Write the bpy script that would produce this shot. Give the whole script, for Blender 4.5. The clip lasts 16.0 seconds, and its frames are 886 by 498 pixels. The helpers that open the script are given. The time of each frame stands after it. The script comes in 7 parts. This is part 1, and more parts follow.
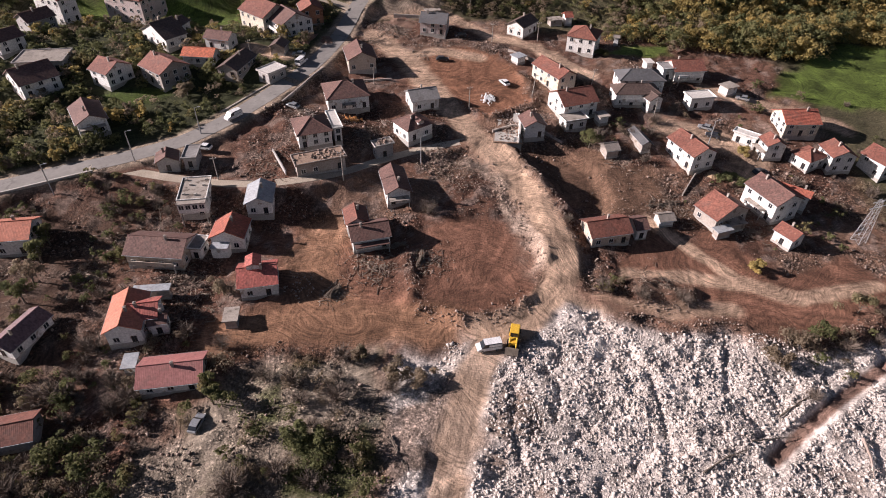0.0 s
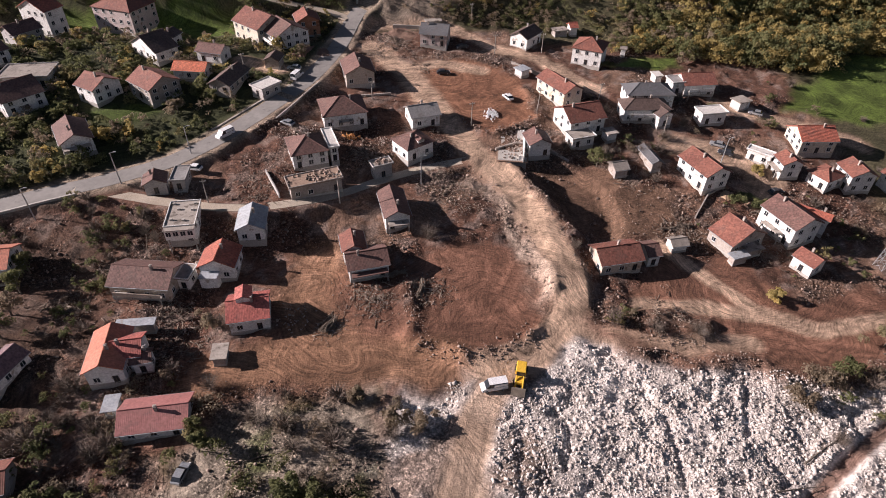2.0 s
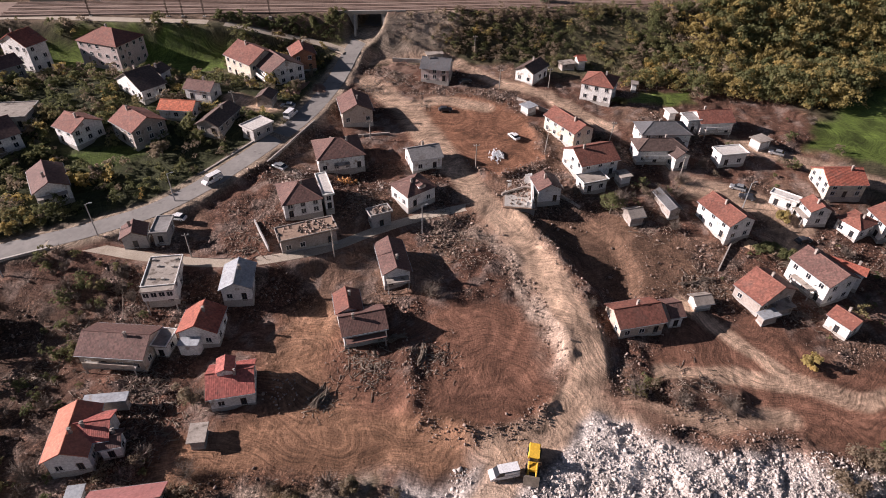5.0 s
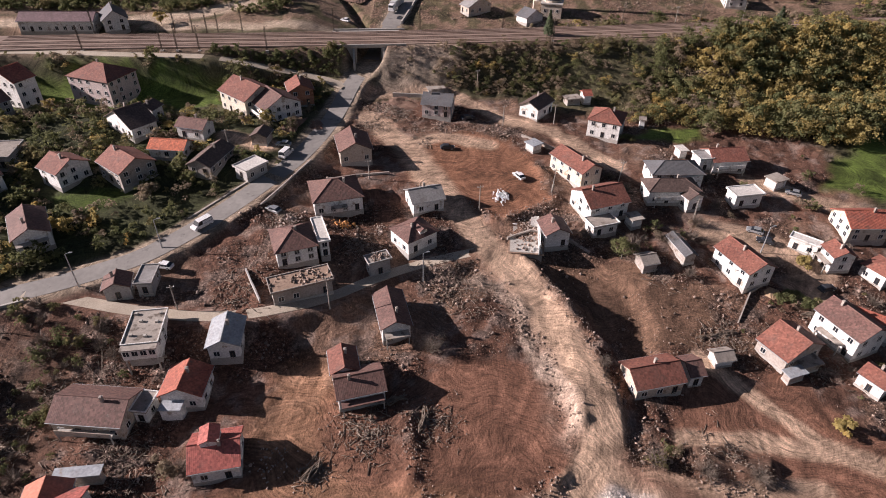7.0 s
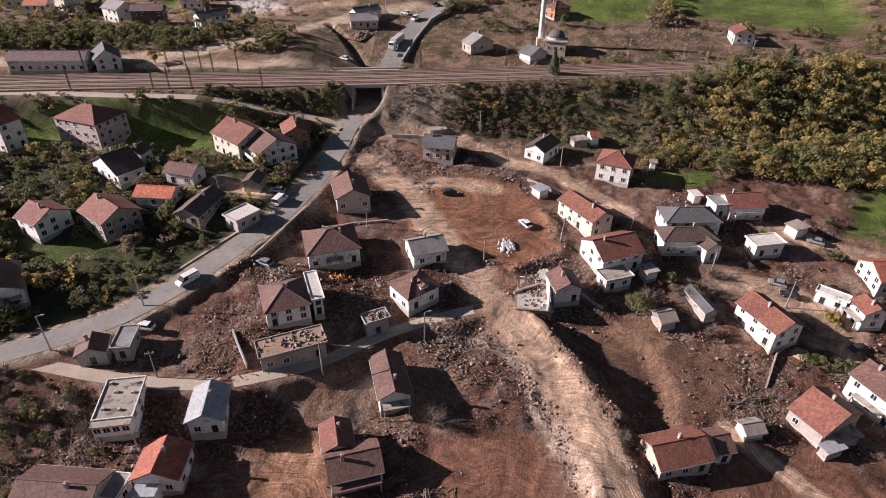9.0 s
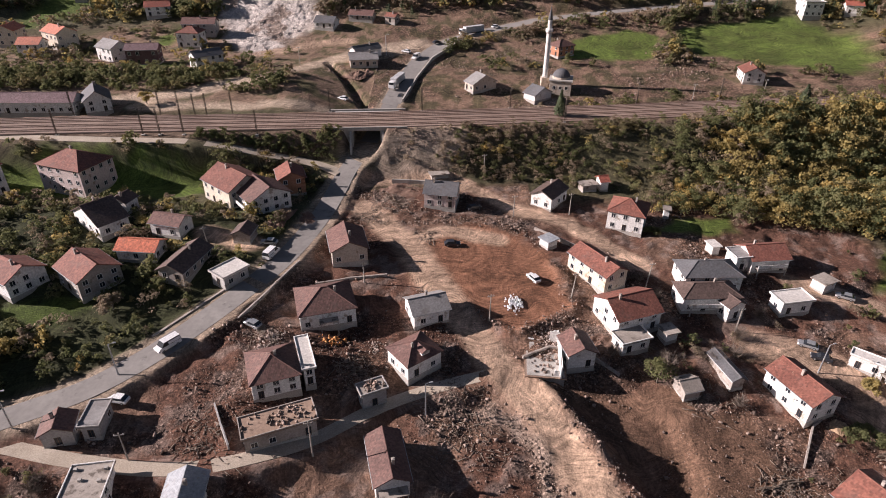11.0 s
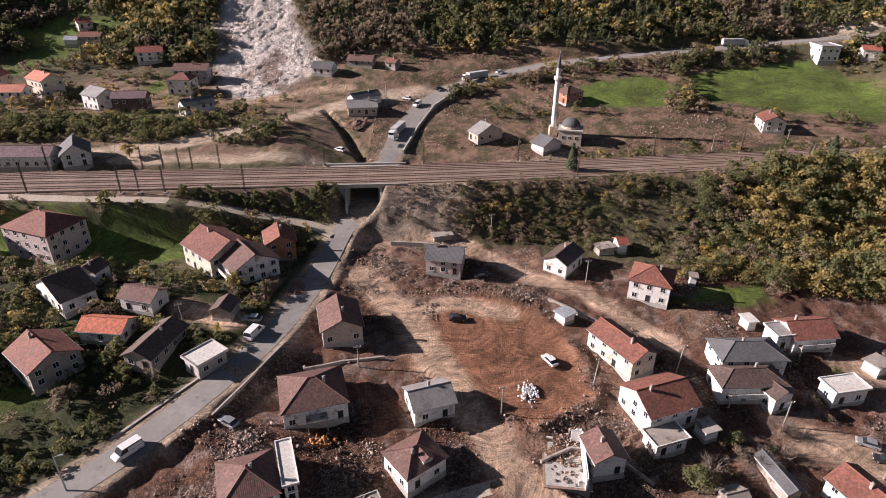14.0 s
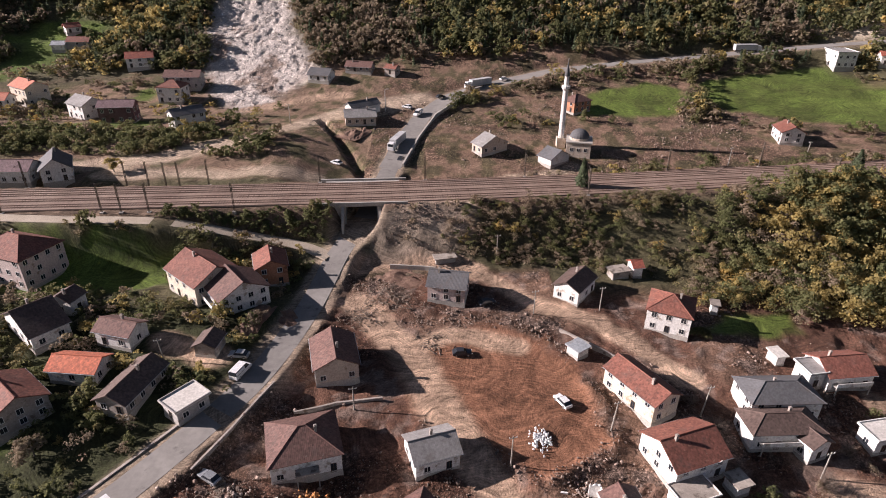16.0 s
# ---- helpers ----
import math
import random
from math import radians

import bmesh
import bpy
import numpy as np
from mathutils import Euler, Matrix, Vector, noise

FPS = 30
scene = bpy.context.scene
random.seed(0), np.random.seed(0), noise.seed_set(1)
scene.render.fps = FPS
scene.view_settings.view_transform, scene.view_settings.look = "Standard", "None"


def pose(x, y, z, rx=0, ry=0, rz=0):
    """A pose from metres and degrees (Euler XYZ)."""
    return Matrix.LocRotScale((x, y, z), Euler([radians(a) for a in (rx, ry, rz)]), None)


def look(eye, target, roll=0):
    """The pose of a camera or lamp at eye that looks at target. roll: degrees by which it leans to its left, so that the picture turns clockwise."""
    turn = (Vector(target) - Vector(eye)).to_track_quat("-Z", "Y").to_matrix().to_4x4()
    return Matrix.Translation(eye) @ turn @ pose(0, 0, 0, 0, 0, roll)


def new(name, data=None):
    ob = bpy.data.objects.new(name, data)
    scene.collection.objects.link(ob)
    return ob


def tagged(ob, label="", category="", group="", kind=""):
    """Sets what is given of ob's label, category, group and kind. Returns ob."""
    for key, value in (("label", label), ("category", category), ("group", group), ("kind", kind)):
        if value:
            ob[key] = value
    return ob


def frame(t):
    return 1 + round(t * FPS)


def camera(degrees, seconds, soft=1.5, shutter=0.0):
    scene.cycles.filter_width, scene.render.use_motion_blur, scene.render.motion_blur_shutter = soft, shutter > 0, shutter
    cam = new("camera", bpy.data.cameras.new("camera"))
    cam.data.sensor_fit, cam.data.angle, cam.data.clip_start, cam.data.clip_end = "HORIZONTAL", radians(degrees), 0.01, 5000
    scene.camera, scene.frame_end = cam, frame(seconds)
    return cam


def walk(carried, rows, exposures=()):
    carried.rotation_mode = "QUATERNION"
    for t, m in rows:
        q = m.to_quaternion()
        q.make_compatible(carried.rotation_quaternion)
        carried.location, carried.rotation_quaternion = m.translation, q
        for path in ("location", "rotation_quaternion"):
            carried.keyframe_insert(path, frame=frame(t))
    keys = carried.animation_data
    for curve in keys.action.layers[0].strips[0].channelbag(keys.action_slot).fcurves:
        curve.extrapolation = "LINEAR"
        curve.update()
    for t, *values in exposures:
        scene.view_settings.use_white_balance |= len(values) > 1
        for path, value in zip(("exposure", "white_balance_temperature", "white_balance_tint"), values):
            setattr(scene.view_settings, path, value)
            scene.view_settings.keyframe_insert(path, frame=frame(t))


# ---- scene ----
cam = camera(72.4, 16.0, soft=0.95)
METRES, EYE, TILT, LEAN, TURN = 90.0, 100.0, -40.0, -1.0, 0.0
ROWS = [
    (0.0, 0.0, 0.0, 0.0, -0.0, 0.0, -0.0),
    (0.5, -0.0011, 0.02, 0.0164, -0.0, 0.04, 0.02),
    (1.0, -0.0021, 0.0407, 0.0335, -0.0, 0.07, 0.03),
    (1.5, -0.0028, 0.0617, 0.0505, 0.0, 0.11, 0.04),
    (2.0, -0.0034, 0.0829, 0.0676, 0.02, 0.14, 0.06),
    (2.5, -0.0043, 0.1042, 0.0845, 0.02, 0.18, 0.07),
    (3.0, -0.0049, 0.1257, 0.1014, 0.03, 0.31, 0.09),
    (3.5, -0.0064, 0.1471, 0.1186, 0.02, 0.5, 0.1),
    (4.0, -0.0072, 0.1676, 0.1354, 0.04, 0.83, 0.11),
    (6.5, -0.0133, 0.2752, 0.2246, 0.09, 3.3, 0.14),
    (7.0, -0.0143, 0.2974, 0.2436, 0.11, 3.79, 0.15),
    (7.5, -0.0152, 0.3209, 0.2625, 0.14, 4.36, 0.17),
    (8.0, -0.0167, 0.3452, 0.2828, 0.14, 5.0, 0.17),
    (8.5, -0.0175, 0.3706, 0.3034, 0.17, 5.65, 0.18),
    (9.0, -0.0187, 0.3961, 0.3247, 0.18, 6.31, 0.2),
    (11.5, -0.0244, 0.528, 0.4367, 0.28, 9.68, 0.23),
    (12.0, -0.0263, 0.5545, 0.4603, 0.28, 10.61, 0.23),
    (12.5, -0.0281, 0.581, 0.4828, 0.3, 11.92, 0.25),
    (13.0, -0.0298, 0.6071, 0.5059, 0.31, 12.08, 0.25),
    (13.5, -0.0308, 0.633, 0.5286, 0.33, 12.09, 0.25),
    (14.0, -0.0321, 0.6586, 0.5508, 0.34, 12.12, 0.25),
    (14.5, -0.0344, 0.6848, 0.5731, 0.32, 12.14, 0.23),
    (15.0, -0.0356, 0.7109, 0.5962, 0.35, 12.15, 0.23),
    (15.5, -0.0378, 0.7372, 0.6198, 0.34, 12.15, 0.23),
    (16.0, -0.0399, 0.7642, 0.6433, 0.34, 12.16, 0.22),
]
walk(cam, [(t, pose(0, 0, EYE, TILT, LEAN, TURN) @ pose(METRES * x, METRES * y, METRES * z, 90 + pitch, roll, yaw)) for t, x, y, z, yaw, pitch, roll in ROWS],
     exposures=[(0.0, 0.82, 6430, 24), (9.0, 0.82, 6430, 24), (16.0, 0.93, 6430, 24)])

# ---- world and sun ----
SUN_UP, SUN_AZ = 23.5, -4.0   # height, and the way its light travels from the x axis
world = bpy.data.worlds.new("sky")
scene.world = world
world.use_nodes = True
wn = world.node_tree.nodes
sky = wn.new("ShaderNodeTexSky")
sky.sky_type, sky.sun_disc = "NISHITA", False
sky.sun_elevation, sky.sun_rotation = radians(SUN_UP), radians(270 - SUN_AZ)
world.node_tree.links.new(sky.outputs[0], wn["Background"].inputs[0])
wn["Background"].inputs[1].default_value = 0.027
lamp = bpy.data.lights.new("sun", "SUN")
lamp.energy, lamp.angle, lamp.color = 5.0, radians(0.5), (1.0, 0.93, 0.85)
sun = new("sun", lamp)
ce = math.cos(radians(SUN_UP))
sun.matrix_world = look((-200, 0, 200), Vector((-200, 0, 200)) + Vector((ce * math.cos(radians(SUN_AZ)), ce * math.sin(radians(SUN_AZ)), -math.sin(radians(SUN_UP)))))

# ---- materials ----
def material(name, a, b, scale=3.0, rough=0.85, bump=0.3, metal=0.0, fine=8.0, spots=None, deep=0.12, random_tone=0.0, ribs=None, island=0.0, detail=6.0, grit=0.25, tiles=False):
    """A surface between two tones: large stains at scale, grain fine times smaller, relief, optional spots of a third tone and ribs (period, along u)."""
    m = bpy.data.materials.new(name)
    m.use_nodes = True
    n, l = m.node_tree.nodes, m.node_tree.links
    out = n["Principled BSDF"]
    out.inputs["Roughness"].default_value, out.inputs["Metallic"].default_value = rough, metal
    where = n.new("ShaderNodeNewGeometry").outputs["Position"]

    def cloud(s, d=detail):
        t = n.new("ShaderNodeTexNoise")
        t.inputs["Scale"].default_value, t.inputs["Detail"].default_value, t.inputs["Roughness"].default_value = s, d, 0.62
        l.new(where, t.inputs["Vector"])
        return t.outputs["Fac"]

    def ramp(f, lo, hi):
        r = n.new("ShaderNodeMapRange")
        r.inputs["From Min"].default_value, r.inputs["From Max"].default_value = lo, hi
        l.new(f, r.inputs["Value"])
        return r.outputs["Result"]

    def mix(f, c, d, kind="MIX"):
        x = n.new("ShaderNodeMix")
        x.data_type, x.blend_type = "RGBA", kind
        if isinstance(f, float):
            x.inputs["Factor"].default_value = f
        else:
            l.new(f, x.inputs["Factor"])
        for socket, v in ((x.inputs["A"], c), (x.inputs["B"], d)):
            if isinstance(v, tuple):
                socket.default_value = (*v[:3], 1)
            else:
                l.new(v, socket)
        return x.outputs["Result"]

    big, small = cloud(1.0 / scale), cloud(fine / scale)
    colour = mix(ramp(big, 0.32, 0.68), a, b)
    grain = n.new("ShaderNodeMapRange")
    grain.inputs["From Min"].default_value, grain.inputs["From Max"].default_value = 0.3, 0.7
    grain.inputs["To Min"].default_value, grain.inputs["To Max"].default_value = 1 - grit, 1 + grit
    l.new(small, grain.inputs["Value"])
    tone = n.new("ShaderNodeVectorMath")
    tone.operation = "SCALE"
    l.new(colour, tone.inputs[0])
    l.new(grain.outputs["Result"], tone.inputs["Scale"])
    colour = tone.outputs["Vector"]
    if spots:
        colour = mix(ramp(cloud(spots[1], 8.0), spots[2], spots[2] + 0.08), colour, spots[0])
    for amount, source in ((random_tone, "object"), (island, "island")):
        if amount:
            r = n.new("ShaderNodeMapRange")
            r.inputs["To Min"].default_value, r.inputs["To Max"].default_value = 1 - amount, 1 + amount
            if source == "object":
                l.new(n.new("ShaderNodeObjectInfo").outputs["Random"], r.inputs["Value"])
            else:
                l.new(n.new("ShaderNodeNewGeometry").outputs["Random Per Island"], r.inputs["Value"])
            s = n.new("ShaderNodeVectorMath")
            s.operation = "SCALE"
            l.new(colour, s.inputs[0])
            l.new(r.outputs["Result"], s.inputs["Scale"])
            colour = s.outputs["Vector"]
    height = small
    if ribs:
        uv = n.new("ShaderNodeUVMap")
        # single tiles fade and darken on their own
        grid = n.new("ShaderNodeVectorMath")
        grid.operation = "MULTIPLY"
        grid.inputs[1].default_value = (1 / 0.34, 1 / 0.42, 0)
        l.new(uv.outputs["UV"], grid.inputs[0])
        cell = n.new("ShaderNodeVectorMath")
        cell.operation = "FLOOR"
        l.new(grid.outputs[0], cell.inputs[0])
        chance = n.new("ShaderNodeTexWhiteNoise")
        l.new(cell.outputs[0], chance.inputs["Vector"])
        fade = n.new("ShaderNodeMapRange")
        fade.inputs["To Min"].default_value, fade.inputs["To Max"].default_value = (0.72, 1.28) if metal == 0 and tiles else (0.94, 1.06)
        l.new(chance.outputs["Value"], fade.inputs["Value"])
        worn = n.new("ShaderNodeVectorMath")
        worn.operation = "SCALE"
        l.new(colour, worn.inputs[0])
        l.new(fade.outputs["Result"], worn.inputs["Scale"])
        colour = mix(ramp(cloud(0.45, 7.0), 0.52, 0.68), worn.outputs["Vector"], mix(0.35, worn.outputs["Vector"], (0.13, 0.095, 0.08)))
        w = n.new("ShaderNodeTexWave")
        w.wave_type, w.bands_direction = "BANDS", ribs[1]
        w.inputs["Scale"].default_value = 2 * math.pi / (20 * ribs[0])
        w.inputs["Distortion"].default_value = 0.4
        l.new(uv.outputs["UV"], w.inputs["Vector"])
        add = n.new("ShaderNodeMath")
        l.new(w.outputs["Fac"], add.inputs[0])
        l.new(small, add.inputs[1])
        height = add.outputs[0]
    l.new(colour, out.inputs["Base Color"])
    if bump:
        b_ = n.new("ShaderNodeBump")
        b_.inputs["Strength"].default_value, b_.inputs["Distance"].default_value = bump, deep
        l.new(height, b_.inputs["Height"])
        l.new(b_.outputs["Normal"], out.inputs["Normal"])
    return m


def ground_material():
    """Soil tones from the land, broken up by grain, drag marks and, where the land is stony (the tone's alpha), by
    chips of stone with shade painted into the gaps between them.
    """
    m = bpy.data.materials.new("ground")
    m.use_nodes = True
    n, l = m.node_tree.nodes, m.node_tree.links
    out = n["Principled BSDF"]
    out.inputs["Roughness"].default_value = 0.95
    out.inputs["Specular IOR Level"].default_value = 0.2
    soil = n.new("ShaderNodeAttribute")
    soil.attribute_name = "soil"
    where = n.new("ShaderNodeNewGeometry").outputs["Position"]

    def cloud(vector, scale, detail, rough=0.6):
        t = n.new("ShaderNodeTexNoise")
        t.inputs["Scale"].default_value, t.inputs["Detail"].default_value, t.inputs["Roughness"].default_value = scale, detail, rough
        l.new(vector, t.inputs["Vector"])
        return t

    def span(f, lo, hi, a, b):
        r = n.new("ShaderNodeMapRange")
        for key, v in (("From Min", lo), ("From Max", hi), ("To Min", a), ("To Max", b)):
            r.inputs[key].default_value = v
        l.new(f, r.inputs["Value"])
        return r.outputs["Result"]

    def calc(kind, a, b):
        x = n.new("ShaderNodeMath")
        x.operation = kind
        for socket, v in zip(x.inputs, (a, b)):
            if isinstance(v, float):
                socket.default_value = v
            else:
                l.new(v, socket)
        return x.outputs[0]

    def vec(kind, a, b):
        x = n.new("ShaderNodeVectorMath")
        x.operation = kind
        for socket, v in zip(x.inputs, (a, b)):
            if isinstance(v, tuple):
                socket.default_value = v
            else:
                l.new(v, socket)
        return x.outputs[0]

    # drag marks: a grain drawn out along slowly turning ways
    bend = vec("MULTIPLY", vec("SUBTRACT", cloud(where, 0.035, 2.0).outputs["Color"], (0.5, 0.5, 0.5)), (46.0, 46.0, 0.0))
    bent = vec("ADD", where, bend)
    drag = cloud(vec("MULTIPLY", bent, (0.22, 1.7, 0.0)), 1.0, 5.0, 0.65).outputs["Fac"]
    cross = cloud(vec("MULTIPLY", bent, (1.5, 0.16, 0.0)), 1.0, 4.0, 0.6).outputs["Fac"]
    big = cloud(where, 0.16, 8.0).outputs["Fac"]
    fine = cloud(where, 2.6, 6.0, 0.7).outputs["Fac"]
    warped = vec("ADD", where, vec("MULTIPLY", vec("SUBTRACT", cloud(where, 2.2, 3.0).outputs["Color"], (0.5, 0.5, 0.5)), (0.5, 0.5, 0.5)))
    stony = soil.outputs["Alpha"]
    smoothed = calc("SUBTRACT", 1.0, stony)
    factor = calc("MULTIPLY", span(big, 0.3, 0.7, 0.82, 1.4), span(fine, 0.3, 0.7, 0.62, 1.38))
    marks = calc("ADD", span(drag, 0.32, 0.68, -0.36, 0.36), span(cross, 0.35, 0.65, -0.16, 0.16))
    factor = calc("MULTIPLY", factor, calc("ADD", 1.0, calc("MULTIPLY", marks, calc("ADD", 0.35, smoothed))))
    height = calc("ADD", fine, calc("MULTIPLY", drag, 0.6))
    for size, low, high in ((1.5, 0.55, 1.75), (3.6, 0.5, 1.7)):
        cell = n.new("ShaderNodeTexVoronoi")
        cell.inputs["Scale"].default_value = size
        l.new(warped, cell.inputs["Vector"])
        split = n.new("ShaderNodeSeparateColor")
        l.new(cell.outputs["Color"], split.inputs[0])
        tone = span(calc("POWER", split.outputs[0], 1.6), 0.0, 1.0, low, high)
        # paler crowns and dark rims: shade between the chips, put into the colour
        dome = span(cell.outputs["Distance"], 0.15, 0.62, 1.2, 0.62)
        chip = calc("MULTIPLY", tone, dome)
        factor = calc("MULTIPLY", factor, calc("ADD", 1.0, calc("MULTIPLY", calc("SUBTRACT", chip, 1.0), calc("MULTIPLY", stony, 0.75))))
        height = calc("ADD", height, calc("MULTIPLY", calc("MULTIPLY", dome, split.outputs[1]), calc("MULTIPLY", stony, 1.6 / size)))
    scale = n.new("ShaderNodeVectorMath")
    scale.operation = "SCALE"
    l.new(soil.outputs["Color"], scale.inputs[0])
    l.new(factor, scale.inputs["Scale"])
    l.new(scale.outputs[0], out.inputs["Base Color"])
    bump = n.new("ShaderNodeBump")
    bump.inputs["Strength"].default_value, bump.inputs["Distance"].default_value = 0.9, 0.3
    l.new(height, bump.inputs["Height"])
    l.new(bump.outputs[0], out.inputs["Normal"])
    return m


M = dict(
    ground=ground_material(),
    asphalt=material("asphalt", (0.185, 0.172, 0.16), (0.262, 0.245, 0.226), scale=9, fine=7, bump=0.03, rough=0.9, grit=0.12, spots=((0.14, 0.13, 0.12), 0.35, 0.6)),
    gravel_lane=material("gravel_lane", (0.36, 0.30, 0.23), (0.46, 0.39, 0.31), scale=4, fine=16, bump=0.4),
    paint=material("road_paint", (0.6, 0.6, 0.58), (0.7, 0.7, 0.68), scale=2, bump=0),
    concrete=material("concrete", (0.34, 0.32, 0.29), (0.46, 0.43, 0.39), scale=3, fine=10, bump=0.3),
    ballast=material("ballast", (0.18, 0.12, 0.092), (0.30, 0.218, 0.172), scale=9, fine=25, bump=0.8),
    rail=material("rail_steel", (0.22, 0.14, 0.1), (0.32, 0.23, 0.18), scale=3, metal=0.6, rough=0.5, bump=0.1),
    sleeper=material("sleeper", (0.15, 0.10, 0.078), (0.24, 0.175, 0.14), scale=6, island=0.3),
    white_rock=material("white_rock", (0.45, 0.388, 0.346), (0.61, 0.548, 0.50), scale=5, fine=12, bump=0.4, island=0.28),
    brown_rock=material("brown_rock", (0.15, 0.10, 0.076), (0.33, 0.255, 0.21), scale=2, fine=6, bump=0.5, island=0.55),
    pale_plaster=material("pale_plaster", (0.30, 0.225, 0.185), (0.46, 0.38, 0.33), scale=2, fine=6, bump=0.4, island=0.4),
    timber=material("timber", (0.125, 0.092, 0.068), (0.25, 0.20, 0.155), scale=1, island=0.4),
    glass=material("window_glass", (0.02, 0.024, 0.03), (0.035, 0.04, 0.048), scale=2, rough=0.12, bump=0),
    frame=material("window_frame", (0.62, 0.60, 0.57), (0.72, 0.71, 0.69), scale=2, bump=0.05),
    dark_frame=material("dark_timber", (0.07, 0.045, 0.03), (0.12, 0.08, 0.055), scale=2, bump=0.1),
    metal=material("galvanised", (0.36, 0.37, 0.38), (0.48, 0.49, 0.5), scale=2, metal=0.5, rough=0.45, bump=0.05),
    pole=material("pole_wood", (0.25, 0.22, 0.19), (0.38, 0.35, 0.31), scale=2, bump=0.1),
    bark=material("bark", (0.09, 0.07, 0.055), (0.17, 0.14, 0.11), scale=1, bump=0.4),
)
ROOF = {
    "terracotta": ((0.27, 0.075, 0.05), (0.36, 0.112, 0.07), ((0.20, 0.085, 0.06), 0.5, 0.60)),
    "orange": ((0.44, 0.15, 0.09), (0.53, 0.20, 0.13), ((0.33, 0.13, 0.09), 0.6, 0.62)),
    "pink": ((0.31, 0.12, 0.108), (0.37, 0.155, 0.14), ((0.26, 0.12, 0.11), 0.5, 0.6)),
    "brown": ((0.115, 0.060, 0.050), (0.166, 0.088, 0.072), ((0.21, 0.155, 0.128), 1.3, 0.63)),
    "dark_brown": ((0.085, 0.055, 0.046), (0.13, 0.088, 0.074), None),
    "vermilion": ((0.44, 0.12, 0.062), (0.52, 0.16, 0.085), None),
    "red": ((0.33, 0.088, 0.07), (0.40, 0.12, 0.095), None),
    "rust": ((0.165, 0.060, 0.043), (0.235, 0.092, 0.064), ((0.30, 0.165, 0.115), 1.5, 0.63)),
    "grey": ((0.21, 0.20, 0.195), (0.29, 0.28, 0.27), None),
    "dark_grey": ((0.085, 0.085, 0.09), (0.12, 0.12, 0.125), None),
    "metal": ((0.25, 0.27, 0.29), (0.34, 0.36, 0.38), ((0.24, 0.2, 0.17), 0.5, 0.62)),
    "earth": ((0.20, 0.135, 0.098), (0.32, 0.225, 0.165), ((0.14, 0.09, 0.065), 0.8, 0.58)),
    "slab": ((0.25, 0.215, 0.185), (0.38, 0.335, 0.29), ((0.13, 0.105, 0.085), 0.5, 0.55)),
    "pale": ((0.50, 0.47, 0.43), (0.60, 0.57, 0.53), None),
    "plum": ((0.14, 0.085, 0.09), (0.19, 0.12, 0.125), None),
}
for k_, (a_, b_, s_) in ROOF.items():
    ribbed = None if k_ in ("slab", "pale", "earth") else (0.32, "X")
    M["roof_" + k_] = material("roof_" + k_, a_, b_, scale=4.5, fine=9, bump=0.5 if k_ in ("terracotta", "metal") else 0.16, deep=0.08, rough=0.8, spots=s_, ribs=ribbed, random_tone=0.12, tiles=k_ not in ("metal", "grey", "dark_grey", "pink", "orange"))
WALL = {
    "white": ((0.66, 0.64, 0.61), (0.78, 0.765, 0.74)),
    "cream": ((0.57, 0.50, 0.40), (0.67, 0.60, 0.495)),
    "grey": ((0.34, 0.32, 0.31), (0.45, 0.43, 0.41)),
    "beige": ((0.45, 0.37, 0.30), (0.56, 0.48, 0.40)),
    "pink": ((0.52, 0.42, 0.39), (0.60, 0.50, 0.47)),
    "brick": ((0.36, 0.16, 0.09), (0.46, 0.23, 0.14)),
    "block": ((0.30, 0.26, 0.23), (0.40, 0.35, 0.31)),
    "plum": ((0.12, 0.06, 0.07), (0.17, 0.09, 0.10)),
}
for k_, (a_, b_) in WALL.items():
    M["wall_" + k_] = material("wall_" + k_, a_, b_, scale=3.5, fine=9, bump=0.2, rough=0.9, spots=((a_[0] * 0.6, a_[1] * 0.54, a_[2] * 0.48), 0.55, 0.57))


def foliage(name, tones, size=7.0):
    m = material(name, tones[0], tones[1], scale=size, fine=5, bump=0, rough=0.75, island=0.2, spots=(tones[2], 1.0 / size, 0.55), random_tone=0.12)
    n, l = m.node_tree.nodes, m.node_tree.links
    base = n["Principled BSDF"]
    base.inputs["Specular IOR Level"].default_value = 0.15
    # thin leaves let light through
    thin, both = n.new("ShaderNodeBsdfTranslucent"), n.new("ShaderNodeMixShader")
    l.new(base.inputs["Base Color"].links[0].from_socket, thin.inputs["Color"])
    both.inputs[0].default_value = 0.5
    l.new(base.outputs[0], both.inputs[1])
    l.new(thin.outputs[0], both.inputs[2])
    l.new(both.outputs[0], n["Material Output"].inputs["Surface"])
    return m


M["leaf_green"] = foliage("leaf_green", ((0.13, 0.145, 0.066), (0.20, 0.192, 0.088), (0.24, 0.20, 0.10)), 9.0)
M["leaf_autumn"] = foliage("leaf_autumn", ((0.36, 0.29, 0.12), (0.47, 0.375, 0.15), (0.54, 0.38, 0.135)), 11.0)
M["leaf_dry"] = foliage("leaf_dry", ((0.24, 0.19, 0.135), (0.33, 0.26, 0.185), (0.22, 0.195, 0.11)), 9.0)
M["leaf_conifer"] = foliage("leaf_conifer", ((0.10, 0.13, 0.08), (0.155, 0.18, 0.10), (0.19, 0.195, 0.105)), 9.0)
M["twig"] = material("twig", (0.12, 0.092, 0.075), (0.21, 0.165, 0.13), scale=3, bump=0, island=0.3)

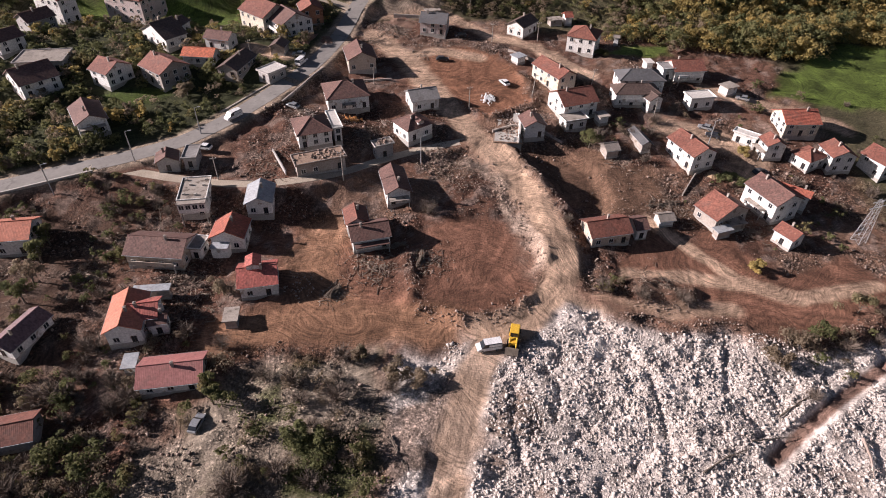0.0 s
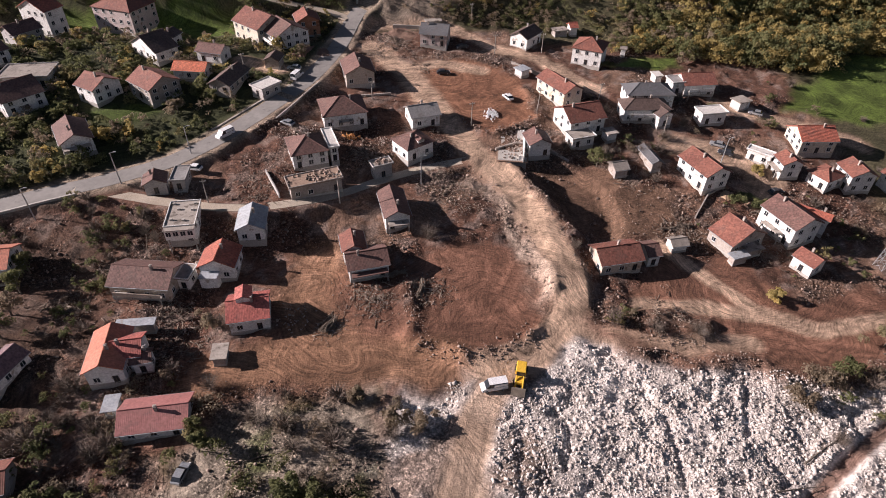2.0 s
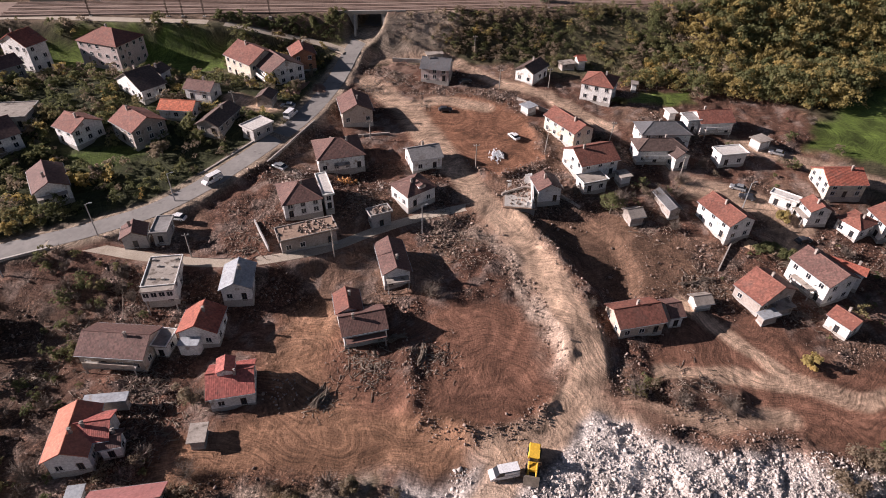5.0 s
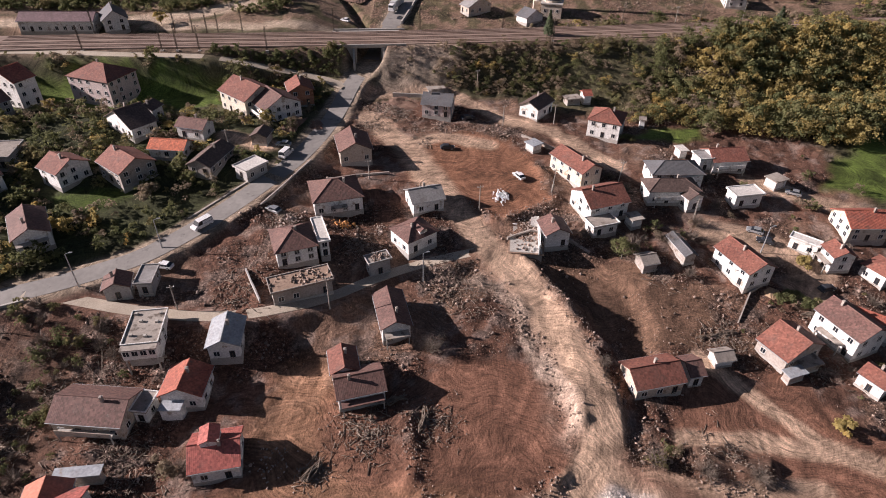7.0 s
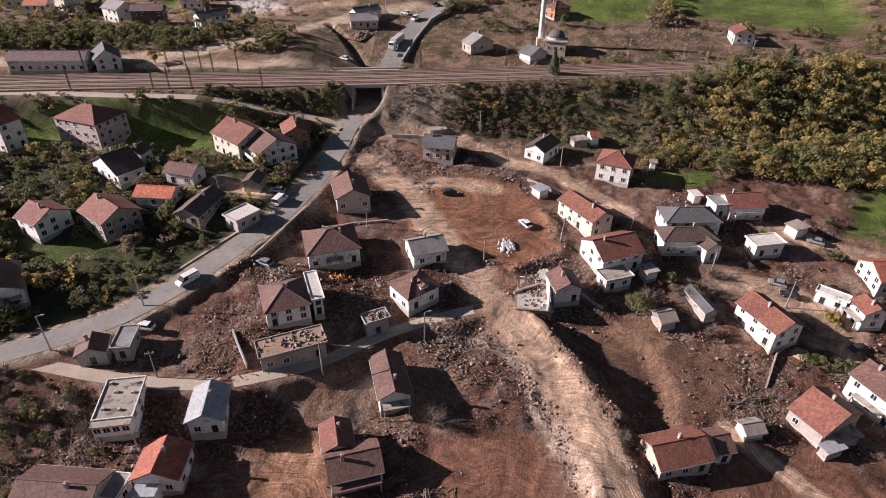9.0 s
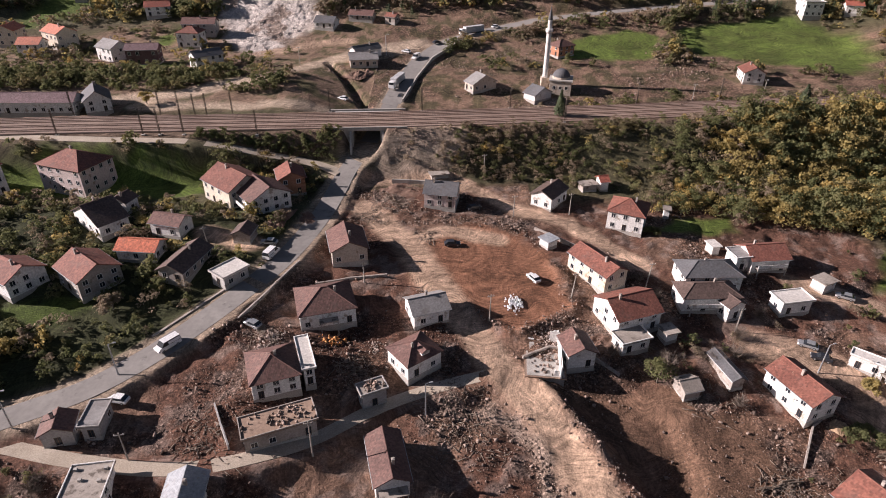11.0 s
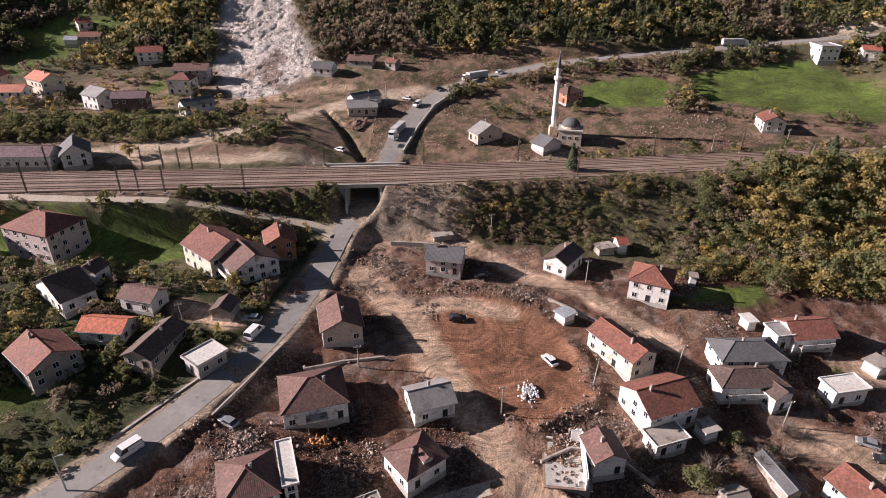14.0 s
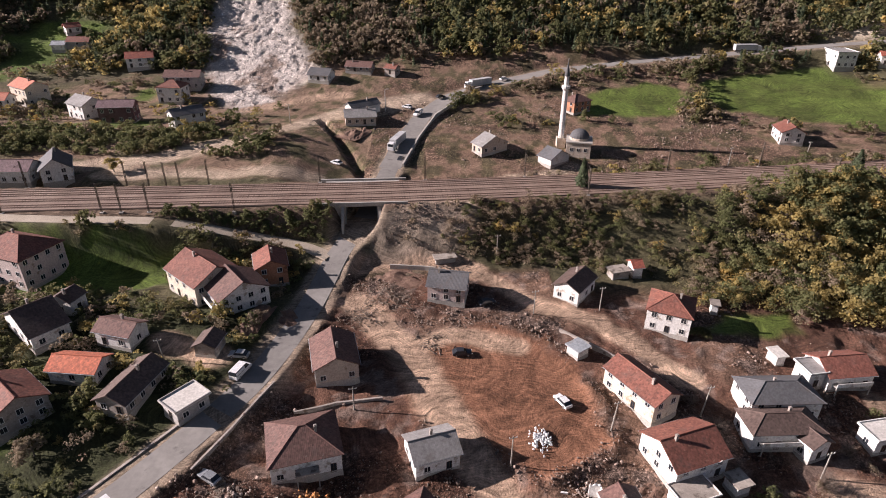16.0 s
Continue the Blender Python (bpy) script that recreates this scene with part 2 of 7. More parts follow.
# ---- the shape of the land ----
VALLEY_Y = (-250, 20, 70, 95, 128, 148, 173, 195, 222, 245, 275, 300, 345, 380, 420, 520, 700, 1300)
VALLEY_Z = (-8, 2.5, 4.8, 6.2, 8.8, 11.2, 15.2, 18, 20, 21, 25, 29.5, 35, 43, 60, 112, 195, 330)
RAIL_X = (-400, -250, -190, -125, -80, -25, 33, 88, 140, 400)
RAIL_Y = (185, 225, 236, 243.5, 247.3, 252, 259, 267.5, 275.4, 310)
RAIL_Z = 32.6
# centre lines: x, y, z of the asphalt road, the lane under the bank and the lane between the houses
ROAD = ((-260, 60, 5), (-159.9, 109.9, 8.08), (-108.4, 125.8, 13.04), (-96.8, 131.2, 14), (-84.3, 135.8, 14.7), (-69, 143.8, 15.8), (-59.3, 153.6, 17.2), (-50.6, 165.6, 18.9),
        (-45, 174.8, 19.89), (-40.8, 183.2, 20.25), (-37.3, 194.7, 20.65), (-34.4, 210.9, 20.48), (-32.6, 223, 21.6), (-31.3, 231, 23.3), (-28.5, 237.5, 25.4), (-26.3, 242.5, 26.8), (-23.6, 262, 27.3), (-21.5, 286, 27.5))
ROAD_FAR = ((-21.5, 286, 27.5), (-17.8, 308, 30), (-11.7, 331, 33.4), (-0.6, 351, 36.5), (18, 363, 39.2), (47, 377, 42.5), (88, 386.5, 45.4), (118, 390.4, 47.2),
            (157, 395, 50), (191, 396, 53), (230, 390, 57), (320, 385, 62))
LANE = ((-260, 215, 32), (-140, 234, 32.3), (-106, 232.5, 32.3), (-77, 234, 31.5), (-67, 234.5, 29.5), (-58.5, 235, 27.5), (-47, 235.5, 25.2), (-40.5, 234.5, 24.3), (-33, 230.5, 23.2))
MID_LANE = ((-89.5, 133.2, 14.4), (-78.9, 131.8, 14.2), (-67.8, 129.4, 13.7), (-52.9, 127.6, 13.34), (-42, 127.5, 13.68), (-25.6, 134, 12.72), (-14.8, 144.2, 11.2), (-2, 150, 11.7), (8, 153, 12.2))


def smooth(a, b, v):
    k = np.clip((v - a) / (b - a), 0, 1)
    return k * k * (3 - 2 * k)


def along(x, y, line):
    """Distance to a centre line, and the line's height at the nearest place."""
    best, z = np.full(np.shape(x), 1e9), np.zeros(np.shape(x))
    for p, q in zip(line, line[1:]):
        ux, uy = q[0] - p[0], q[1] - p[1]
        k = np.clip(((x - p[0]) * ux + (y - p[1]) * uy) / (ux * ux + uy * uy), 0, 1)
        d = np.hypot(x - p[0] - k * ux, y - p[1] - k * uy)
        if len(p) > 2:
            z = np.where(d < best, p[2] + k * (q[2] - p[2]), z)
        best = np.minimum(best, d)
    return best, z


def ease(v, xs, ys):
    """A softened table."""
    return (np.interp(v - 6, xs, ys) + np.interp(v, xs, ys) + np.interp(v + 6, xs, ys)) / 3


def heights(x, y):
    x, y = np.asarray(x, float), np.asarray(y, float)
    z = ease(y, VALLEY_Y, VALLEY_Z)
    near = 1 - smooth(225, 300, y)
    z = z - 0.033 * np.clip(x, 0, 160) * near + 0.012 * np.clip(-x, 0, 160) * smooth(100, 150, y) * near
    z = z - 3.5 * smooth(20, 60, -x) * (1 - smooth(60, 95, y))
    z = z + 0.25 * np.maximum(0, np.abs(x + 10) - 200) * smooth(120, 300, y)
    z = z + 6.5 * smooth(32, 60, -x) * smooth(258, 264, y) * (1 - smooth(285, 335, y))
    # the western plots stand higher
    z = z + 3.4 * smooth(22, 50, -x) * smooth(108, 130, y) * (1 - smooth(195, 222, y))
    z = z + 2.2 * smooth(15, 27, -x) * (1 - smooth(38, 50, -x)) * smooth(118, 136, y) * (1 - smooth(153, 168, y))
    # hard shoulder of the track beside the round field, and the terrace under the red field
    z = z + 1.6 * smooth(22, 27, x) * (1 - smooth(33, 45, x)) * smooth(96, 106, y) * (1 - smooth(135, 150, y))
    d = y - np.interp(x, RAIL_X, RAIL_Y)
    w = 15 + 20 * smooth(15, 90, x)
    bank = np.where(d < 0, smooth(0, 1, (-d - 8.5) / w), smooth(0, 1, (d - 8.5) / 12.0))
    z = z * bank + RAIL_Z * (1 - bank)
    for line, flat, soft in ((LANE, 2.0, 5.0), (MID_LANE, 1.8, 3.5), (ROAD, 4.2, 3.0), (ROAD_FAR, 5.0, 5.0)):
        a, zl = along(x, y, line)
        k = smooth(flat, flat + soft, a)
        z = z * k + zl * (1 - k)
    return z


def ground_height(x, y):
    return float(heights(x, y))

# ---- building helpers ----
def link(name, bm, mat, parent=None, label=""):
    """Links a bmesh as one mesh object under a thing or a part."""
    me = bpy.data.meshes.new(name)
    bm.to_mesh(me)
    bm.free()
    if mat:
        me.materials.append(mat)
    ob = new(name, me)
    ob.parent = parent
    if label:
        ob["label"] = label
    return ob


part = link


def share(name, me, parent, m):
    ob = new(name, me)
    ob.parent = parent
    ob.matrix_basis = m
    return ob


def box(bm, x0, y0, z0, x1, y1, z1):
    v = [bm.verts.new(p) for p in ((x0, y0, z0), (x1, y0, z0), (x1, y1, z0), (x0, y1, z0), (x0, y0, z1), (x1, y0, z1), (x1, y1, z1), (x0, y1, z1))]
    for f in ((0, 3, 2, 1), (4, 5, 6, 7), (0, 1, 5, 4), (1, 2, 6, 5), (2, 3, 7, 6), (3, 0, 4, 7)):
        bm.faces.new([v[i] for i in f])
    return v


def boxed(*dims):
    bm = bmesh.new()
    box(bm, *dims)
    return bm


def tube(bm, p, q, r0, r1, sides=6):
    p, q = Vector(p), Vector(q)
    turn = (q - p).to_track_quat("Z", "Y").to_matrix()
    rings = []
    for c, r in ((p, r0), (q, r1)):
        rings.append([bm.verts.new(c + turn @ Vector((r * math.cos(i * 2 * math.pi / sides), r * math.sin(i * 2 * math.pi / sides), 0))) for i in range(sides)])
    for i in range(sides):
        j = (i + 1) % sides
        bm.faces.new((rings[0][i], rings[0][j], rings[1][j], rings[1][i]))
    bm.faces.new(rings[1])
    bm.faces.new(rings[0][::-1])


def slab(bm, corners, thick):
    """A plate with that upper face, and its UV in metres along and down the slope."""
    uv = bm.loops.layers.uv.verify()
    top = [Vector(c) for c in corners]
    nrm = (top[1] - top[0]).cross(top[-1] - top[0]).normalized()
    a = [bm.verts.new(c) for c in top]
    b = [bm.verts.new(c - nrm * thick) for c in top]
    faces = [bm.faces.new(a), bm.faces.new(b[::-1])]
    k = len(a)
    for i in range(k):
        faces.append(bm.faces.new((a[i], b[i], b[(i + 1) % k], a[(i + 1) % k])))
    e = (top[1] - top[0]).normalized()
    s = nrm.cross(e)
    for f in faces:
        for lp in f.loops:
            d = lp.vert.co - top[0]
            lp[uv].uv = (d.dot(e), d.dot(s))


def raw(name, verts, faces, mat, parent=None):
    me = bpy.data.meshes.new(name)
    me.from_pydata([tuple(v) for v in verts] if not isinstance(verts, list) else verts, [], faces)
    me.materials.append(mat)
    ob = new(name, me)
    ob.parent = parent
    return ob


def bulk(name, verts, tris, mat):
    """A large mesh of triangles from arrays."""
    me = bpy.data.meshes.new(name)
    me.vertices.add(len(verts))
    me.vertices.foreach_set("co", np.asarray(verts, np.float32).ravel())
    me.loops.add(len(tris) * 3)
    me.loops.foreach_set("vertex_index", np.asarray(tris, np.int32).ravel())
    me.polygons.add(len(tris))
    me.polygons.foreach_set("loop_start", np.arange(0, len(tris) * 3, 3, dtype=np.int32))
    me.update(calc_edges=True)
    me.materials.append(mat)
    return new(name, me)


# ---- ground ----
def lattice(ix, iy, seed):
    h = np.sin(ix * 127.1 + iy * 311.7 + seed * 74.7) * 43758.5453
    return h - np.floor(h)


def value_noise(x, y, size, seed=0):
    x, y = x / size, y / size
    ix, iy = np.floor(x), np.floor(y)
    fx, fy = x - ix, y - iy
    fx, fy = fx * fx * (3 - 2 * fx), fy * fy * (3 - 2 * fy)
    a, b, c, d = (lattice(ix + i, iy + j, seed) for i, j in ((0, 0), (1, 0), (0, 1), (1, 1)))
    return (a + (b - a) * fx) * (1 - fy) + (c + (d - c) * fx) * fy


def fractal(x, y, size, seed=0, octaves=4):
    return sum(value_noise(x + 17 * k, y - 9 * k, size / 2 ** k, seed + k) / 2 ** (k + 1) for k in range(octaves)) / (1 - 0.5 ** octaves)


def inside(x, y, ring, soft):
    """1 within a closed outline, 0 outside, with a soft edge."""
    hit = np.zeros(np.shape(x), bool)
    for (ax, ay), (bx, by) in zip(ring, ring[1:] + ring[:1]):
        cross = ((ay > y) != (by > y)) & (x < (bx - ax) * (y - ay) / ((by - ay) or 1e-9) + ax)
        hit ^= cross
    d = along(x, y, ring + ring[:1])[0]
    return smooth(-soft, soft, np.where(hit, d, -d))


WHITE_ROCK = ((-10, 45), (-10, 60), (-7, 78), (4, 84), (14, 79), (20, 83), (30, 92), (36, 97), (40, 88), (52, 87), (70, 87), (84, 82), (100, 88), (125, 92), (130, 40), (80, 15), (-5, 15))
SLIDE = ((-124, 470), (-122, 423), (-112, 372), (-98, 345), (-84, 332), (-74, 345), (-63, 380), (-80, 412), (-92, 470))
RED_FIELD = ((-8, 183), (-13, 194), (5, 206), (20, 205), (29, 187), (31, 174), (14, 165), (5, 173))
CLEARED = ((-42, 84), (-30, 104), (-22, 112), (-6, 100), (0, 120), (16, 122), (24, 108), (22, 95), (5, 86), (-20, 84))
RIGHT_FIELD = ((44, 88), (42, 110), (60, 118), (70, 120), (82, 108), (100, 112), (112, 100), (90, 90), (60, 88))
UPPER_FIELD = ((22, 150), (42, 153), (60, 144), (66, 128), (40, 124), (34, 130), (28, 138))
MEADOWS = (((-150, 212), (-128, 229), (-100, 229), (-72, 229.5), (-62, 224), (-78, 215), (-110, 213)), ((106, 184), (125, 205), (150, 225), (190, 220), (178, 178), (130, 177), (115, 181)),
           ((108, 352), (112, 366), (132, 376), (176, 384), (200, 350), (178, 316), (156, 326), (118, 340)), ((-98, 165), (-88, 168), (-80, 166), (-84, 162), (-94, 160)),
           ((-160, 300), (-130, 306), (-110, 312), (-112, 320), (-140, 318)), ((52, 330), (60, 358), (90, 368), (104, 352), (90, 335)), ((60, 208), (66, 216), (82, 214), (80, 206)),
           ((-215, 400), (-190, 420), (-165, 405), (-180, 380), (-205, 360)), ((-134, 344), (-128, 366), (-122, 366), (-124, 340)))
GARDEN = ((-60, 30), (-48, 66), (-37, 77), (-24, 79), (-11, 80), (-8, 66), (-14, 50), (-20, 25))
TRACKS = (
    (((2, 30), (2.2, 52), (4.3, 63), (7.9, 77), (13, 86), (22, 91), (29, 100), (29.5, 112), (24.6, 128.7), (18.2, 144.3), (10.8, 156.5), (4.2, 167.7), (-3, 181), (-11, 197), (-25, 214)), 3.6),
    (((13, 86), (-1, 86.6), (-15.5, 88.5), (-25, 95), (-29, 104), (-27, 116)), 3.2), (((-15, 88), (-32, 88), (-44, 84)), 3.4), (((29, 98), (38.6, 95), (53, 93.5), (66, 94)), 2.2),
    (((54, 124), (62, 113), (70, 104), (84, 99)), 1.7), (((44, 105), (60, 104), (84, 99), (104, 103)), 1.8), (((-13, 198), (0, 203), (14, 200)), 2.5), (((-28, 228), (-12, 231), (4, 229), (12, 223), (22.5, 214), (34, 209), (43, 198), (50, 191)), 2.6),
    (((88, 186), (104, 178), (125, 168)), 2.8), (((70, 165), (84, 160), (92, 152), (86, 143)), 4.0), (((-50, 190), (-62, 195)), 3.0),
    (((-84, 335), (-66, 345), (-45, 352)), 3.0), (((-19, 232), (-8, 233), (6, 231)), 2.2),
)

FAR_TRACKS = ((((-170, 268), (-120, 273), (-95, 280), (-70, 298), (-52, 326), (-34, 343), (-12, 350)), 4.0), (((-110, 268), (-75, 270), (-45, 275)), 3.0), (((10, 276), (35, 284), (42, 290)), 3.0), (((-12, 349), (-22, 340), (-30, 335)), 4.0))


GULLIES = (((40.5, 82), (42.8, 78), (43.7, 70), (42.8, 61)), ((60.8, 85), (59, 80), (57.7, 74)), ((22, 80), (24, 73), (23, 66)))
DRAIN = ((61, 58.6), (69.5, 65.1), (79.4, 71.9), (89.5, 78.3), (100, 84))


BRUSH = ((44.5, 102), (51, 100.6), (57.5, 98.6))
TRENCH = ((-51, 324), (-40, 303), (-30, 281))
BERM = ((19.5, 149), (22.8, 144.5), (26.5, 137), (29.8, 130), (32.5, 124))
SHELF = ((24, 152), (26.5, 144), (30.5, 136), (34, 128), (37, 121), (43, 122), (46, 132), (44, 144), (36, 152))


RUBBLE_YARD = ((-9, 137), (2, 150), (12, 148), (17, 134), (19, 122), (12, 126), (0, 130))


def axis(lo, a, b, hi, step, grow=1.13):
    mid = list(np.arange(a, b + 0.01, step))
    up, down, s, v = [], [], step, mid[-1]
    while v < hi:
        s *= grow
        v += s
        up.append(v)
    s, v = step, a
    while v > lo:
        s *= grow
        v -= s
        down.append(v)
    return np.array(down[::-1] + mid + up)


LAND = {}


def sample(key, px, py):
    """The finished ground's height, or one of its kinds of cover, at places."""
    px, py = np.asarray(px, float), np.asarray(py, float)
    i = np.clip(np.searchsorted(LAND["x"], px) - 1, 0, len(LAND["x"]) - 2)
    j = np.clip(np.searchsorted(LAND["y"], py) - 1, 0, len(LAND["y"]) - 2)
    u = np.clip((px - LAND["x"][i]) / (LAND["x"][i + 1] - LAND["x"][i]), 0, 1)
    v = np.clip((py - LAND["y"][j]) / (LAND["y"][j + 1] - LAND["y"][j]), 0, 1)
    g = LAND[key]
    return (g[j, i] * (1 - u) + g[j, i + 1] * u) * (1 - v) + (g[j + 1, i] * (1 - u) + g[j + 1, i + 1] * u) * v


def surface(px, py):
    return float(sample("z", px, py))


def build_ground():
    xs = axis(-1500, -118, 118, 1500, 0.7)
    ys = np.concatenate([axis(-500, 42, 270, 270, 0.7), np.arange(274, 430, 1.8), np.arange(436, 1500, 9.0)])
    ys = np.unique(ys)
    x, y = np.meshgrid(xs, ys)
    z = heights(x, y)
    wx = x + 5 * (fractal(x, y, 9, 3) - 0.5) * 2
    wy = y + 5 * (fractal(x, y, 9, 8) - 0.5) * 2
    rock = np.maximum(inside(wx, wy, WHITE_ROCK, 2.5), inside(wx, wy, SLIDE, 5))
    red = inside(wx, wy, RED_FIELD, 1.5)
    clear = np.maximum(inside(wx, wy, CLEARED, 2), inside(wx, wy, RIGHT_FIELD, 2))
    upper = inside(wx, wy, UPPER_FIELD, 2)
    green = np.zeros_like(x)
    for ring in MEADOWS:
        green = np.maximum(green, inside(wx, wy, ring, 2))
    garden = inside(wx, wy, GARDEN, 3)
    road = np.minimum(along(x, y, ROAD)[0], along(x, y, ROAD_FAR)[0])
    lane = np.minimum(along(x, y, LANE)[0], along(x, y, MID_LANE)[0])
    track = np.zeros_like(x)
    for line, half in TRACKS:
        track = np.maximum(track, 1 - smooth(half * 0.7, half * 1.5, along(wx * 0.35 + x * 0.65, wy * 0.35 + y * 0.65, line)[0]))
    d = y - np.interp(x, RAIL_X, RAIL_Y)
    # which side of the road: gardens and scrub beyond it, bare earth on this side
    beyond = smooth(0, 10, y - np.interp(x, [p[0] for p in ROAD[:13]], [p[1] for p in ROAD[:13]])) * (x < -30)
    far = smooth(14, 24, d)
    bank = smooth(-30, -24, d) * (1 - smooth(-12, -8, d))
    bank = np.maximum(bank, smooth(215, 228, y - 0.35 * np.maximum(0, x - 60) * 0) * (x > 25) * (d < -8))
    woods = smooth(385, 400, y + 0.25 * np.abs(x - 20) - 15)
    east = smooth(112, 125, x) * (d < -8)
    west_low = smooth(64, 80, -x) * (1 - smooth(112, 130, y))
    wild = np.clip(np.maximum.reduce([beyond, bank, woods, east, west_low * 0.2]), 0, 1) * (1 - track)
    worked = np.clip(np.maximum.reduce([red, clear, track, upper * 0.7]), 0, 1)
    flat = np.clip(np.maximum.reduce([1 - smooth(4, 5.2, road), 1 - smooth(2, 3.5, lane), (np.abs(d) < 8.6) * 1.0]), 0, 1)
    # relief: rubble is rough, worked ground is smoother, the road and railway are even
    rough = (1 - flat) * (0.15 + 0.85 * (1 - worked)) * (1 - 0.7 * green) * (1 - 0.65 * far * (1 - woods))
    mound = fractal(x, y, 7, 21, 4) - 0.5
    z = z + rough * (mound * 2.0 * (1 - 0.5 * wild) + (fractal(x, y, 2.4, 31, 3) - 0.5) * 0.9)
    z = z + rock * ((fractal(x, y, 13, 41, 4) - 0.5) * 1.9 - 0.6 * np.exp(-((fractal(x, y, 17, 42, 3) - 0.5) / 0.02) ** 2) + (fractal(x, y, 1.9, 43, 2) - 0.5) * 0.7) * (1 - track)
    brush = along(wx, wy, BRUSH)[0]
    z = z + 2.2 * np.exp(-(brush / 2.6) ** 2) * (0.6 + 0.8 * fractal(x, y, 2.2, 76, 3))
    # the open trench behind the railway
    trench = along(x, y, TRENCH)[0]
    z = z - 2.2 * (1 - smooth(1.0, 2.4, trench))
    # gullies torn into the rock, and the silted channel at its lower side
    gully = np.minimum.reduce([along(wx * 0.3 + x * 0.7, wy * 0.3 + y * 0.7, g_)[0] for g_ in GULLIES])
    z = z - 0.75 * np.exp(-(gully / 0.6) ** 2)
    drain = along(x, y, DRAIN)[0]
    z = z - 0.45 * (1 - smooth(0.9, 1.6, drain)) + 0.3 * np.exp(-((drain - 2.6) / 0.7) ** 2)
    z = z + worked * (1 - flat) * (fractal(x, y, 1.8, 51, 2) - 0.5) * 0.18
    # the haul track stands up as a causeway between the fields
    haul = along(x, y, ((29.5, 100), (29.5, 112), (24.6, 128.7), (18.2, 144.3), (12, 154)))[0]
    z = z + 1.6 * (1 - smooth(3.4, 6.2, haul + 1.6 * (fractal(x, y, 4, 64, 3) - 0.5))) * smooth(99, 110, y) * (1 - smooth(146, 156, y))
    # the fields' cut edge beside it, and wheel ruts along the tracks
    berm = along(x, y, BERM)[0]
    shelf = inside(x, y, SHELF, 2.2)
    z = z + 1.5 * np.exp(-((berm + 1.2 * (fractal(x, y, 3, 75, 3) - 0.5)) / 1.7) ** 2) - 2.3 * shelf
    wheel = np.full(x.shape, 99.0)
    for line, half in TRACKS:
        wheel = np.minimum(wheel, along(x, y, line)[0])
    ruts = np.sin(wheel * 3.6 + 3 * fractal(x, y, 12, 65, 2)) * track
    z = z + ruts * 0.07
    # the heaped edge left of the haul track, and the ring of spoil round the cleared field
    edge = along(wx, wy, ((24, 104), (23, 115), (18, 130), (11.5, 143)))[0]
    z = z + 0.6 * np.exp(-(edge / 1.7) ** 2) * (0.5 + fractal(x, y, 3, 61, 3))
    heap = along(wx, wy, ((-6, 110), (-5, 98), (-3, 91), (6, 88.5), (14, 90), (21, 96)))[0]
    z = z + 0.9 * np.exp(-(heap / 1.6) ** 2) * fractal(x, y, 2.5, 62, 3) * 1.6
    z = z + 1.7 * np.exp(-(along(wx, wy, ((35, 99), (42, 92), (52, 89), (66, 88), (80, 85), (95, 90), (116, 96)))[0] / 2.2) ** 2) * fractal(x, y, 3, 68, 3) * (1 - track)
    heap2 = along(wx, wy, ((5, 172), (13, 165), (22, 168), (30, 174), (31, 184), (28, 190)))[0]
    z = z + 1.6 * np.exp(-(heap2 / 2.0) ** 2) * fractal(x, y, 2.5, 63, 3)
    # colours of the bare surfaces
    def tone(r, g, b):
        return np.array((r, g, b))[None, None, :] * np.ones((*x.shape, 1))
    f1, f2, f3 = fractal(x, y, 14, 71, 5)[..., None], fractal(x, y, 4, 81, 4)[..., None], fractal(x, y, 1.6, 91, 2)[..., None]
    swirl = fractal(x, y, 40, 66, 2) * 5.0
    drag = fractal((x * np.cos(swirl) + y * np.sin(swirl)) * 0.16, (y * np.cos(swirl) - x * np.sin(swirl)) * 1.0, 1.5, 67, 3)[..., None]
    streak = fractal((x * np.cos(swirl) + y * np.sin(swirl)) * 0.12, (y * np.cos(swirl) - x * np.sin(swirl)), 4.5, 69, 3)[..., None]
    earth = tone(0.136, 0.071, 0.049) * (0.6 + 0.75 * f1)
    stones = tone(0.222, 0.164, 0.136)
    pale = smooth(0.5, 0.64, fractal(x, y, 22, 72, 4)[..., None])
    earth = earth * (1 - 0.6 * pale) + tone(0.235, 0.150, 0.105) * 0.6 * pale
    k = smooth(0.5, 0.64, f2 * 0.6 + f3 * 0.4)
    col = earth * (1 - k * 0.75) + stones * k * 0.75

    def lay(mask, c):
        m = np.clip(mask, 0, 1)[..., None]
        return col * (1 - m) + c * m
    col = lay(wild, tone(0.064, 0.062, 0.033) * (0.5 + 0.9 * f1) + tone(0.05, 0.036, 0.024) * f2)
    # green garden soil beyond the road, its tone darkened to imitate tree shade
    col = lay(beyond * (1 - smooth(205, 215, y)) * 0.85, tone(0.034, 0.040, 0.016) * (0.5 + 0.9 * f2))
    col = lay(far * (1 - woods) * 0.85, (tone(0.27, 0.178, 0.126) * (0.45 + 1.1 * f2)) * (1 - smooth(0.45, 0.6, f2)) + tone(0.10, 0.085, 0.045) * smooth(0.45, 0.6, f2))
    col = lay(west_low * 0.55 * (1 - track), tone(0.078, 0.047, 0.034) * (0.5 + 1.0 * f2))
    col = lay(garden * 0.9, tone(0.30, 0.25, 0.195) * (0.6 + 0.8 * f2) * (1 - smooth(0.5, 0.62, f1)) + tone(0.07, 0.085, 0.03) * smooth(0.5, 0.62, f1))
    col = lay(upper, tone(0.165, 0.098, 0.065) * (0.75 + 0.5 * f2))
